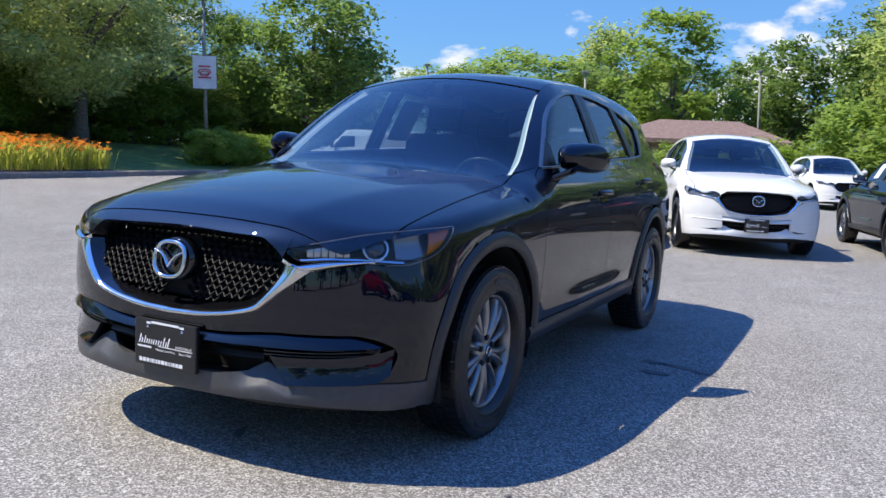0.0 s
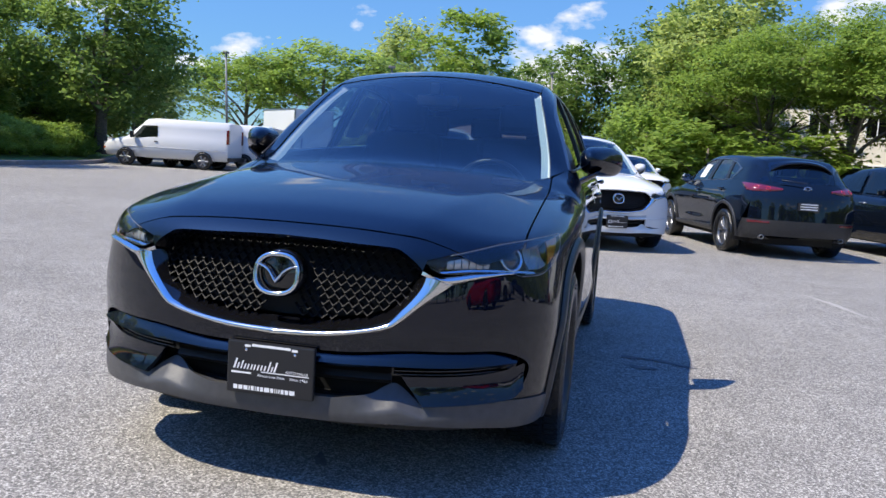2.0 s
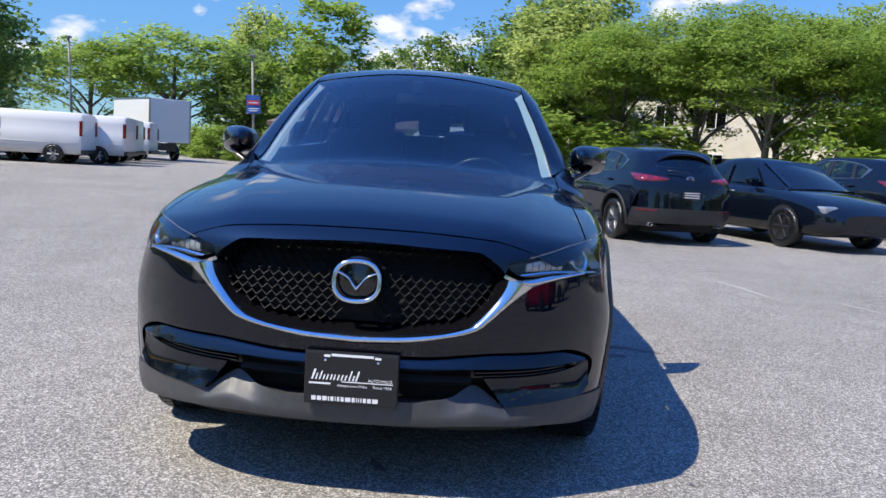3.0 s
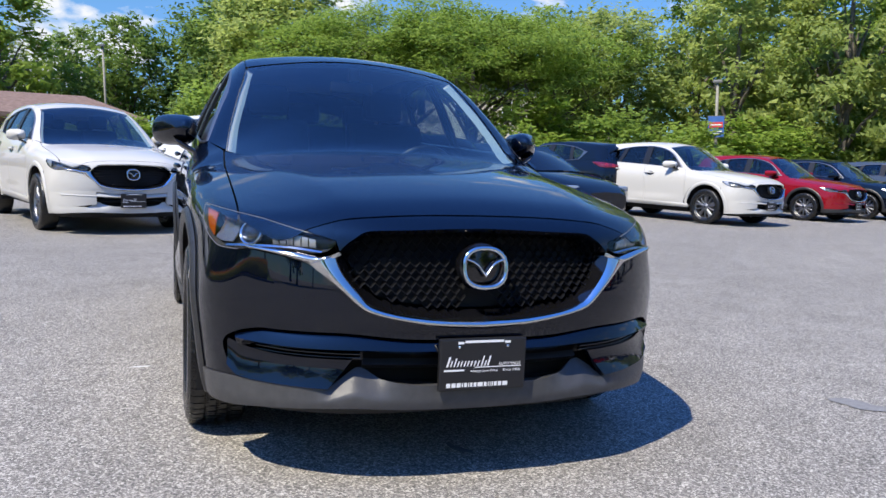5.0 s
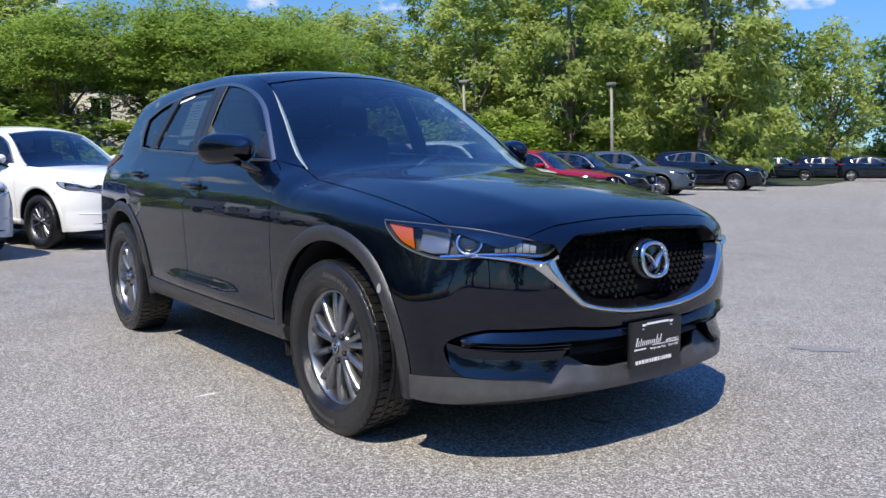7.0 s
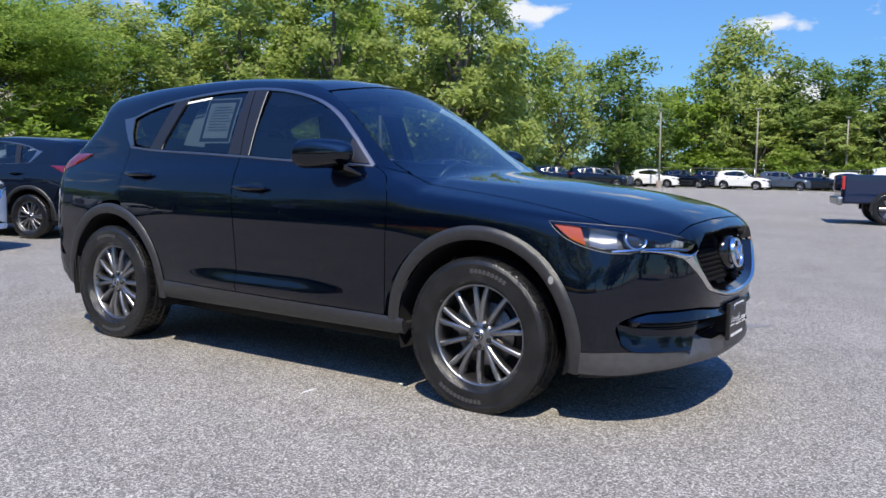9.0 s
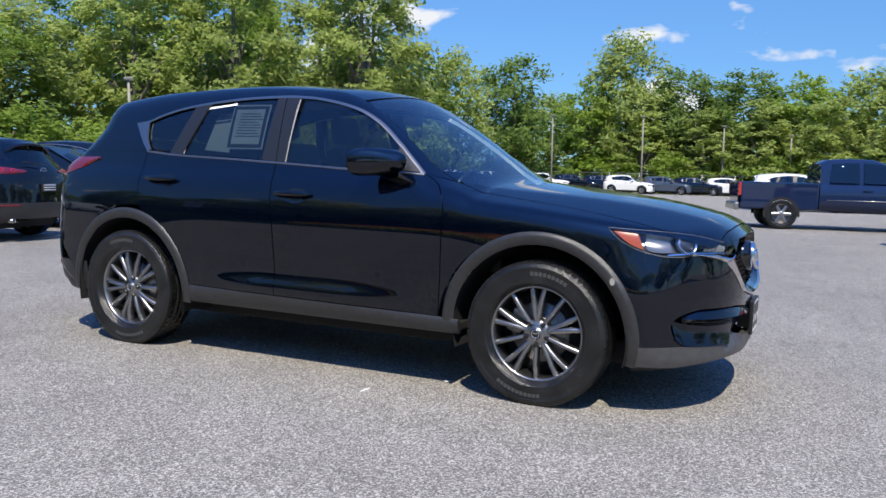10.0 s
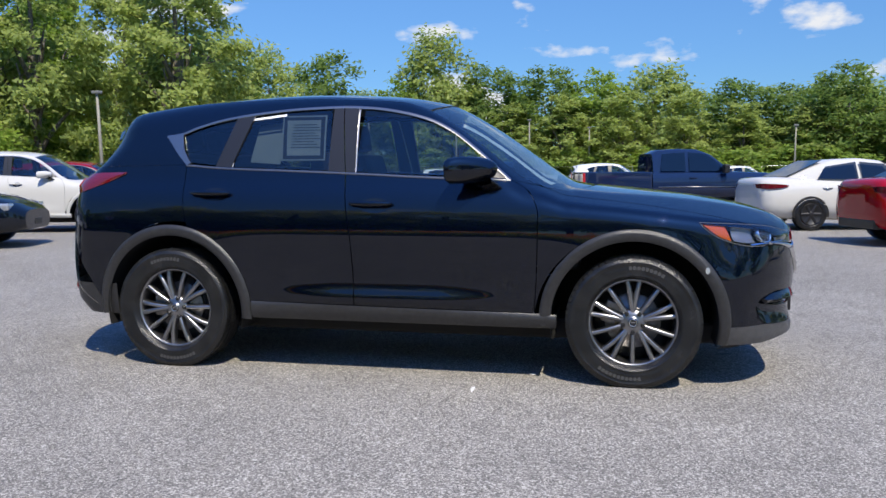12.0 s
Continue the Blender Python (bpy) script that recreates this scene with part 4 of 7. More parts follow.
    g = coons(a, b, left, straight([a[-1], b[-1]], N(20)))
    both(bm, on_end(g[..., 0], g[..., 1]))
    bumper = part("front_bumper", bm, P, car)
    bm = bmesh.new()
    both(bm, end_sheet(LEDGE_LOW, LEDGE_TOP, N(50), N(6), 0.012, -0.020, 0.002), 0.03)
    part("bumper_ledge", bm, P, bumper)
    if fine:
        for s in (1, -1):
            bm = bmesh.new()
            fill(bm, np.array([1, s, 1]) * end_sheet([(2.22, 0.505, 0.340), (2.13, 0.68, 0.347), (2.05, 0.765, 0.354), (2.01, 0.80, 0.385)], [(2.23, 0.432, 0.432), (2.16, 0.63, 0.436), (2.07, 0.76, 0.450), (2.0, 0.815, 0.470)], N(40), N(10), 0.012, -0.012, -0.004), CORE, 0.03)
            part("bumper_lip", bm, P, bumper)
        for s in (1, -1):
            bm = bmesh.new()
            fill(bm, np.array([1, s, 1]) * end_sheet([(2.23, 0.40, 0.424), (2.16, 0.62, 0.430), (2.04, 0.785, 0.446)], [(2.23, 0.40, 0.476), (2.16, 0.62, 0.480), (2.04, 0.785, 0.486)], N(30), 4, -0.046, -0.046), CORE)
            part("fog_lamp_recess", bm, M["trim_black"], bumper)
            for q in range(3):
                z0 = 0.434 + 0.0125 * q
                bm = bmesh.new()
                fill(bm, np.array([1, s, 1]) * end_sheet([(2.23, 0.405, z0), (2.16, 0.62, z0 + 0.004), (2.05, 0.775, z0 + 0.012)], [(2.23, 0.405, z0 + 0.007), (2.16, 0.62, z0 + 0.011), (2.05, 0.775, z0 + 0.019)], N(30), 4, -0.024, -0.030, 0.003), CORE, 0.014)
                part("fog_lamp_slat", bm, M["gloss_black"], bumper)
    else:
        for s in (1, -1):
            bm = bmesh.new()
            fill(bm, np.array([1, s, 1]) * end_sheet([(2.23, 0.42, 0.372), (2.13, 0.68, 0.345), (1.95, 0.835, 0.343), (1.875, 0.868, 0.336)], [(2.22, 0.42, 0.525), (2.12, 0.70, 0.530), (2.03, 0.793, 0.505), (1.90, 0.86, 0.505)], N(40), N(8), 0.010, 0.001, 0.004), CORE, 0.03)
            part("bumper_corner", bm, P, bumper)
    bm = bmesh.new()
    both(bm, end_sheet([(2.25, 0.0, 0.33), (2.2, 0.5, 0.33), (2.0, 0.82, 0.36)], [(2.25, 0.0, 0.51), (2.2, 0.5, 0.53), (2.02, 0.80, 0.50)], N(40), 4, -0.13, -0.10))
    part("intake_cavity", bm, M["cavity"], bumper)
    bm = bmesh.new()
    both(bm, end_sheet([(2.25, 0.0, 0.405), (2.23, 0.40, 0.412)], [(2.25, 0.0, 0.424), (2.23, 0.40, 0.430)], N(24), 3, -0.035, -0.05), 0.03)
    part("intake_bar", bm, M["trim_black"], bumper)
    bm = bmesh.new()
    a, b = spline(end_of(SKID_LOW), N(110)), straight(end_of(SKID_TOP), N(110))
    ua, ub = a[:, 0], b[:, 0]
    b = np.stack([ua, np.interp(ua, ub, b[:, 1])], 1)
    g = between(a, b, N(12))
    v = np.linspace(0, 1, N(12))[None, :]
    dish = np.exp(-(((np.tan(g[..., 0]) * 1.04 - 0.41) / 0.10) ** 2))
    off = 0.012 - 0.004 * v - 0.055 * dish * np.clip((v - 0.35) / 0.65, 0, 1)
    both(bm, on_end(g[..., 0], g[..., 1], off), 0.03)
    part("lower_bumper", bm, cladding or M["skid_grey"], car, "dark grey moulded plastic")
    bm = bmesh.new()
    both(bm, end_sheet([(2.25, 0.0, 0.262), (2.14, 0.66, 0.262), (1.88, 0.86, 0.244)], [(2.25, 0.0, 0.20), (2.14, 0.66, 0.20), (1.88, 0.86, 0.20)], N(40), 3, -0.02, -0.10))
    part("under_tray", bm, M["cavity"], car)
    # grille
    bm = bmesh.new()
    both(bm, end_sheet(GRILLE_LOW, GRILLE_TOP, N(40), N(8), -0.09, -0.14))
    grille = part("grille", bm, M["cavity"], car, "black honeycomb grille with bright surround")
    bm = bmesh.new()
    both(bm, end_sheet(BAND_IN, GRILLE_LOW, N(50), 5, 0.0, -0.05), 0.01)
    both(bm, end_sheet(GRILLE_TOP, [(x, y - 0.012 if y > 0.4 else y, z - 0.012) for x, y, z in GRILLE_TOP], N(40), 3, 0.0, -0.06))
    part("grille_frame", bm, M["gloss_black"], grille)
    bm = bmesh.new()
    both(bm, end_sheet(BAND_OUT, BAND_IN, N(60), 7, 0.001, -0.004, 0.016), 0.012)
    both(bm, end_sheet([(2.19, 0.560, 0.738), (2.15, 0.65, 0.759), (2.07, 0.745, 0.777)], [(2.22, 0.478, 0.780), (2.205, 0.525, 0.763), (2.15, 0.65, 0.779), (2.06, 0.752, 0.786)], N(30), 6, 0.001, 0.0, 0.014), 0.012)
    part("grille_wing", bm, M["chrome"], grille, "bright chrome wing")
    bm = bmesh.new()
    g_low, g_top = curve([(abs(y), z) for _, y, z in GRILLE_LOW]), curve([(abs(y), z) for _, y, z in GRILLE_TOP])
    if fine:
        step_y, step_z = 0.0335, 0.0215
        for row in range(14):
            z = 0.585 + row * step_z
            for col in range(-15, 16):
                y = (col + 0.5 * (row % 2)) * step_y
                if abs(y) > 0.47 or z < g_low(abs(y)) + 0.006 or z > g_top(abs(y)) - 0.010:
                    continue
                r = math.hypot(y, (z - 0.735) * 1.1)
                if r < 0.085 or (abs(y) < 0.062 and z < 0.735):
                    continue
                x = 2.262 - 0.25 * (abs(y) / 0.82) ** 4 - max(0.0, z - 0.74) * 0.28 - 0.040 - 0.06 * max(0.0, (z - 0.63) / 0.2)
                for e in (-1, 1):
                    p = [Vector((x + 0.012, y, z - 0.006)), Vector((x, y + e * step_y * 0.52, z + step_z * 0.42))]
                    quad = [p[0] + Vector((0, 0, -0.0018)), p[1] + Vector((0, 0, -0.0014)), p[1] + Vector((-0.003, 0, 0.0014)), p[0] + Vector((-0.003, 0, 0.0018))]
                    back = [v - Vector((0.02, 0, 0)) for v in quad]
                    f, b = [bm.verts.new(v) for v in quad], [bm.verts.new(v) for v in back]
                    bm.faces.new(f if e > 0 else f[::-1])
                    bm.faces.new((f[3], f[2], b[2], b[3]) if e > 0 else (f[2], f[3], b[3], b[2]))
                    bm.faces.new((f[1], f[0], b[0], b[1]) if e > 0 else (f[0], f[1], b[1], b[0]))
    else:
        for row in range(8):
            z = 0.61 + row * 0.031
            w = float(np.interp(z, [0.6, 0.64, 0.70, 0.8, 0.84], [0.2, 0.37, 0.44, 0.45, 0.38]))
            tube(bm, [(2.225 - 0.25 * (abs(y) / 0.82) ** 4 - max(0.0, z - 0.74) * 0.28, y, z) for y in np.linspace(-w, w, 9)], 0.005, 4)
    part("grille_mesh", bm, M["grille_plastic"], grille)
    # emblem: a ring with a spread V
    bm = bmesh.new()
    t = np.linspace(0, 2 * np.pi, 48, endpoint=False)
    lobe = lambda w, h: np.stack([w * np.sign(np.cos(t)) * np.abs(np.cos(t)) ** 0.82, h * np.sign(np.sin(t)) * np.abs(np.sin(t)) ** 0.82], 1)  # noqa: E731
    rings = [(0.081, 0.071, -0.010), (0.0805, 0.0705, 0.002), (0.077, 0.067, 0.007), (0.069, 0.059, 0.007), (0.0655, 0.0555, 0.001), (0.065, 0.055, -0.010)]
    g = np.stack([np.c_[2.262 + d - 0.18 * lobe(w, h)[:, 1], lobe(w, h)[:, 0], 0.735 + lobe(w, h)[:, 1]] for w, h, d in rings], 1)
    fill(bm, g, (2.2, 0, 0.735), closed=True)
    for e in (-1, 1):
        low = spline([(0.0, 0.700), (0.012, 0.715), (0.026, 0.735), (0.046, 0.749), (0.072, 0.760)], 16)
        top = spline([(0.0, 0.722), (0.012, 0.737), (0.026, 0.753), (0.046, 0.764), (0.072, 0.770)], 16)
        h = between(low, top, 5)
        v = np.array([-0.008, 0.006, 0.011, 0.006, -0.008])[None, :] + 0 * h[..., 0]
        fill(bm, np.stack([2.262 + v - 0.18 * (h[..., 1] - 0.735), e * h[..., 0], h[..., 1]], -1), (2.2, 0, 0.735))
    part("emblem", bm, M["chrome"], grille, "polished ring emblem")
    bm = bmesh.new()
    lathe(bm, [(0.0, 0.006), (0.06, 0.005), (0.078, 0.0), (0.080, -0.05)], 36, Matrix.Translation((2.238, 0, 0.735)) @ pose(0, 0, 0, 0, 86, 0))
    part("emblem_base", bm, M["gloss_black"], grille)
    # front plate
    if plate:
        bm = bmesh.new()
        block(bm, 2.262, 2.282, -0.152, 0.152, 0.332, 0.506, 0.006)
        block(bm, 2.200, 2.262, -0.10, 0.10, 0.36, 0.47)
        holder = part("plate_holder", bm, M["plate_black"], car, "black dealer plate holder with white print")
        # a slanted white trade mark as plain strokes, with an underline
        bm = bmesh.new()
        block(bm, 2.2825, 2.2833, -0.030, 0.136, 0.4085, 0.4115)
        for y0, w, z1 in ((-0.130, 0.007, 0.447), (-0.117, 0.005, 0.434), (-0.105, 0.005, 0.442), (-0.093, 0.005, 0.432), (-0.082, 0.005, 0.432), (-0.070, 0.005, 0.432), (-0.059, 0.005, 0.432), (-0.047, 0.005, 0.432), (-0.035, 0.005, 0.432),
                          (-0.023, 0.005, 0.432), (-0.010, 0.005, 0.447), (0.002, 0.005, 0.432), (0.012, 0.006, 0.447)):
            f = [bm.verts.new((2.2831, y + 0.30 * (z - 0.412), z)) for y, z in ((y0, 0.414), (y0 + w, 0.414), (y0 + w, z1), (y0, z1))]
            bm.faces.new(f)
        block(bm, 2.2825, 2.2833, -0.136, -0.066, 0.3985, 0.4045)
        part("print", bm, M["plate_white"], holder, "white slanted trade mark strokes")
        if fine:
            lettering(holder, "AUTO MALLS", 2.2833, 0.054, 0.4145, 0.0135, 0.078)
            lettering(holder, "Always Low Price", 2.2833, -0.044, 0.3935, 0.0125, 0.096)
            lettering(holder, "Since 1966", 2.2833, 0.070, 0.3935, 0.0125, 0.062)
        bm = bmesh.new()
        y = -0.126
        for w in (0.018, 0.018, 0.018, 0.008, 0.014, 0.007, 0.012, 0.014, 0.022, 0.014, 0.007, 0.007, 0.008, 0.014, 0.016, 0.022):
            block(bm, 2.2825, 2.2833, y, y + w - 0.004, 0.345, 0.359)
            y += w
        part("print", bm, M["plate_white"], holder, "white bars of print")
        bm = bmesh.new()
        for y0, y1, z0 in ((-0.090, -0.070, 0.488), (-0.066, 0.070, 0.4915), (0.074, 0.094, 0.488)):
            block(bm, 2.2825, 2.2833, y0, y1, z0, z0 + 0.008)
        part("print", bm, M["plate_white"], holder, "white bars of print")
        for y0 in (-0.085, 0.085):
            bm = bmesh.new()
            lathe(bm, [(0.0, 0.004), (0.004, 0.0035), (0.0055, 0.0)], 10, Matrix.Translation((2.2825, y0, 0.478)) @ pose(0, 0, 0, 0, 90, 0))
            part("screw", bm, M["chrome"], holder)
    # tail: gate, rear window and rear bumper
    tail_low = [(-1.9, 0.86, 0.36), (-2.2, 0.6, 0.36), (-2.27, 0.0, 0.36)]
    split = 0.49 if fine else 0.61
    tail_mid = [(-2.05, 0.8, split), (-2.22, 0.6, split), (-2.29, 0.0, split)]
    tail_top = [(-2.06, 0.74, 1.198), (-2.13, 0.45, 1.198), (-2.15, 0.0, 1.198)]
    roof_end = [(-1.93, 0.52, 1.50), (-1.97, 0.3, 1.53), (-1.99, 0.0, 1.545)]
    bm = bmesh.new()
    both(bm, end_sheet(tail_low, tail_mid, N(30), N(10), front=False), 0.01)
    for s in (1, -1):
        g = np.stack(np.meshgrid(np.linspace(-2.14, -1.74, N(20)), np.linspace(0.30, split, N(14)), indexing="ij"), -1)
        fill(bm, on_side(g[..., 0], g[..., 1], -0.008, s), CORE)
    part("rear_bumper", bm, clad, car, "dark grey moulded plastic")
    bm = bmesh.new()
    both(bm, end_sheet(tail_mid, tail_top, N(30), N(14), front=False), 0.01)
    gate = part("tailgate", bm, P, car)
    bm = bmesh.new()
    both(bm, end_sheet(tail_top, roof_end, N(20), N(10), -0.004, -0.004, front=False))
    part("rear_window", bm, M["privacy_glass"], gate, "dark privacy glass")
    bm = bmesh.new()
    ys = np.linspace(-0.46, 0.46, 15)
    top = on_top(np.full(15, -1.90), ys, 0.002)
    back = np.array([0.085, 0, -0.012]) * (np.abs(ys)[:, None] / 0.46) ** 2
    g = np.stack([top, top + [-0.09, 0, -0.018] + back, top + [-0.135, 0, -0.036] + back, top + [-0.125, 0, -0.055] + back, top + [-0.03, 0, -0.07]], 1)
    fill(bm, g, (-1.95, 0, 1.45))
    part("spoiler", bm, P, gate)
    bm = bmesh.new()
    t = np.linspace(0, 2 * np.pi, 25)
    x0 = float(skin("x", np.array([0.0]), np.array([1.13]), 0.0, -3.0)[0])
    tube(bm, [(x0 - 0.010, 0.062 * math.cos(a), 1.10 + 0.048 * math.sin(a)) for a in t], 0.007, 6, caps=False)
    for e in (-1, 1):
        tube(bm, [(x0 - 0.014, 0.0, 1.085), (x0 - 0.014, e * 0.025, 1.108), (x0 - 0.010, e * 0.058, 1.118)], 0.006, 6)
    part("rear_emblem", bm, M["chrome"], gate, "polished ring emblem")
    bm = bmesh.new()
    tube(bm, [(x0 - 0.03, 0.02, 1.205), (x0 + 0.00, 0.20, 1.215), (x0 + 0.03, 0.38, 1.235)], 0.010, 6)
    part("rear_wiper", bm, M["trim_black"], gate)
    bm = bmesh.new()
    block(bm, -2.303, -2.270, -0.16, 0.16, 0.78, 0.90, 0.004)
    part("rear_plate", bm, M["plate_black"], gate)
    bm = bmesh.new()
    for z0 in (0.80, 0.838, 0.876):
        block(bm, -2.306, -2.303, -0.13, 0.13, z0, z0 + 0.014)
    part("print", bm, M["plate_white"], gate)
    # floor, dashboard, seats
    bm = bmesh.new()
    block(bm, -1.9, 1.85, -0.62, 0.62, 0.20, 0.32, 0.02)
    # the wider and forward blocks are added to stop sun leaking through the car
    block(bm, -0.93, 0.93, -0.84, 0.84, 0.315, 0.36, 0.01)
    block(bm, 1.80, 2.14, -0.55, 0.55, 0.275, 0.33, 0.02)
    block(bm, 1.86, 1.98, -0.76, 0.76, 0.25, 0.70, 0.02)
    part("floor_pan", bm, M["cavity"], car)
    bm = bmesh.new()
    block(bm, 0.50, 0.98, -0.72, 0.72, 0.62, 1.0, 0.06)
    block(bm, 0.9, 1.05, -0.6, 0.6, 0.6, 1.03, 0.02)
    part("dashboard", bm, M["dash"], car)
    bm = bmesh.new()
    block(bm, -0.012, 0.012, -0.105, 0.105, 0, 0.075, 0.006, pose(0.56, 0, 0.99, 0, -20, 0))
    part("display", bm, M["trim_black"], car)
    for y in (-0.37, 0.37):
        st = seat(car, -0.12, y, 0.50, M["seat_cloth"])
        bm = bmesh.new()
        block(bm, -0.05, 0.05, -0.13, 0.13, 0, 0.19, 0.04, pose(-0.545, y, 1.31, 0, -10, 0))
        part("headrest", bm, M["seat_cloth"], st)
    st = seat(car, -1.05, 0.0, 1.25, M["seat_cloth"])
    for y in (-0.42, 0.0, 0.42):
        bm = bmesh.new()
        block(bm, -0.05, 0.05, -0.12, 0.12, 0, 0.15, 0.035, pose(-1.46, y, 1.30, 0, -10, 0))
        part("headrest", bm, M["seat_cloth"], st)
    bm = bmesh.new()
    at = Matrix.Translation((0.36, 0.37, 0.97)) @ pose(0, 0, 0, 0, -65, 0)
    tube(bm, [at @ Vector((0.185 * math.cos(t), 0.185 * math.sin(t), 0)) for t in np.linspace(0, 2 * math.pi, 33)], 0.016, 8, caps=False)
    block(bm, -0.06, 0.06, -0.17, 0.17, -0.03, 0.0, 0.02, at)
    part("steering_wheel", bm, M["trim_black"], car)
    bm = bmesh.new()
    e = np.linspace(-1.7, 0.1, 12)
    g = np.stack([np.stack([e, f * 0.5 + 0 * e], 1) for f in np.linspace(-1, 1, 9)])
    fill(bm, on_top(g[..., 0], g[..., 1], -0.05), (0, 0, 3))
    part("headliner", bm, M["headliner"], car)
    if fine:
        bm = bmesh.new()
        block(bm, 0.16, 0.19, -0.12, 0.12, 1.42, 1.485, 0.012)
        block(bm, 0.17, 0.26, -0.03, 0.03, 1.48, 1.55, 0.01)
        part("rear_view_mirror", bm, M["trim_black"], car)
    for x in (AXLE, -AXLE):
        for s in (1, -1):
            car_wheel(car, x, s, fine, M["tyre"], M["alloy"], 0 if x > 0 else 20)
    return car

# ---- ground ----
def asphalt_material():
    m = material("asphalt", (0.25, 0.25, 0.26), 0.88)
    n, l, p = shade(m)
    at = n.new("ShaderNodeTexCoord")
    stones = n.new("ShaderNodeTexVoronoi")
    stones.inputs["Scale"].default_value = 170
    grit = n.new("ShaderNodeTexVoronoi")
    grit.inputs["Scale"].default_value = 130
    patch = n.new("ShaderNodeTexNoise")
    patch.inputs["Scale"].default_value, patch.inputs["Detail"].default_value = 0.35, 8
    wear = n.new("ShaderNodeTexNoise")
    wear.inputs["Scale"].default_value, wear.inputs["Detail"].default_value = 2.2, 6
    for t in (stones, grit, patch, wear):
        l.new(at.outputs["Object"], t.inputs["Vector"])
    tone = n.new("ShaderNodeSeparateColor")
    l.new(stones.outputs["Color"], tone.inputs[0])
    tone2 = n.new("ShaderNodeSeparateColor")
    l.new(grit.outputs["Color"], tone2.inputs[0])
    mixed = n.new("ShaderNodeMath")
    mixed.operation = "ADD"
    l.new(tone.outputs[0], mixed.inputs[0])
    l.new(tone2.outputs[1], mixed.inputs[1])
    ramp = n.new("ShaderNodeValToRGB")
    e = ramp.color_ramp.elements
    e[0].position, e[0].color = 0.0, (0.055, 0.054, 0.052, 1)
    e[1].position, e[1].color = 1.0, (0.62, 0.585, 0.53, 1)
    mid = e.new(0.5)
    mid.color = (0.199, 0.186, 0.168, 1)
    half = n.new("ShaderNodeMath")
    half.operation = "MULTIPLY"
    half.inputs[1].default_value = 0.5
    l.new(mixed.outputs[0], half.inputs[0])
    l.new(half.outputs[0], ramp.inputs["Fac"])
    sum_ = n.new("ShaderNodeMath")
    l.new(patch.outputs["Fac"], sum_.inputs[0])
    l.new(wear.outputs["Fac"], sum_.inputs[1])
    span = n.new("ShaderNodeMapRange")
    span.inputs["From Min"].default_value, span.inputs["From Max"].default_value = 0.7, 1.3
    span.inputs["To Min"].default_value, span.inputs["To Max"].default_value = 0.84, 1.14
    l.new(sum_.outputs[0], span.inputs["Value"])
    mul = n.new("ShaderNodeVectorMath")
    mul.operation = "SCALE"
    l.new(ramp.outputs["Color"], mul.inputs[0])
    l.new(span.outputs["Result"], mul.inputs["Scale"])
    l.new(mul.outputs["Vector"], p.inputs["Base Color"])
    b = n.new("ShaderNodeBump")
    b.inputs["Strength"].default_value, b.inputs["Distance"].default_value = 0.8, 0.006
    l.new(mixed.outputs[0], b.inputs["Height"])
    l.new(b.outputs["Normal"], p.inputs["Normal"])
    return m


ASPHALT = asphalt_material()
LAWN = textured("lawn", (0.05, 0.10, 0.02), (0.12, 0.19, 0.045), 3.0, 0.9, bump=0.6, bump_scale=40, second=(0.4, 0.25))
MULCH = textured("mulch", (0.035, 0.026, 0.02), (0.09, 0.065, 0.045), 12, 0.95, bump=0.7, bump_scale=30)
CONCRETE = textured("concrete", (0.20, 0.165, 0.145), (0.30, 0.255, 0.225), 8, 0.9, bump=0.2, second=(0.8, 0.15))
# near-black green: the shade of the woods is put into this colour
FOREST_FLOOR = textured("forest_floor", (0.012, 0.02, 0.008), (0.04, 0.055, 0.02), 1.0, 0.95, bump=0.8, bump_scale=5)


def sheet_object(name, corners, z, mat):
    bm = bmesh.new()
    bm.faces.new([bm.verts.new((x, y, z)) for x, y in corners])
    bmesh.ops.recalc_face_normals(bm, faces=bm.faces)
    if bm.faces[:][0].normal.z < 0:
        bmesh.ops.reverse_faces(bm, faces=bm.faces)
    ob = mesh_object(name, bm, mat)
    return ob


tagged(sheet_object("ground", [(-900, -900), (900, -900), (900, 900), (-900, 900)], 0.0, ASPHALT), "grey weathered asphalt car park", "ground", kind="structure")

# the planted verge beyond a kerb, rising gently from it
KERB = [(9.0, -14.5), (0.0, -15.6), (-8.5, -16.6), (-15.2, -17.9), (-20.0, -18.6), (-24.0, -19.6), (-29.0, -22.5), (-36.0, -26.0), (-50.0, -30.0)]
line = spline(KERB, 60)
nrm = np.stack([-np.gradient(line[:, 1]), np.gradient(line[:, 0])], 1)
nrm /= np.linalg.norm(nrm, axis=1, keepdims=True)
rows = []
for d, z in ((0.0, -0.02), (0.0, 0.13), (0.03, 0.155), (0.16, 0.155), (0.16, 0.10)):
    rows.append(np.c_[line + nrm * d, np.full(len(line), z)])
tagged(mesh_object("kerb", fill(bmesh.new(), np.array(rows).transpose(1, 0, 2), (0, -40, -20), smooth=False), CONCRETE), "worn brownish concrete kerb", "kerb", kind="structure")
rows = []
for d, z in ((0.15, 0.12), (1.2, 0.20), (2.4, 0.34), (4.0, 0.62), (7.0, 0.85), (12.0, 1.0), (60.0, 1.4)):
    rows.append(np.c_[line + nrm * d, np.full(len(line), z)])
tagged(mesh_object("lawn", fill(bmesh.new(), np.array(rows).transpose(1, 0, 2), (0, -20, -40)), LAWN), "green mown grass verge behind the kerb", "lawn", kind="structure")
rows = []
for d, z in ((0.17, 0.16), (1.2, 0.24), (2.8, 0.44)):
    rows.append(np.c_[line[1:22] + nrm[1:22] * d, np.full(21, z)])
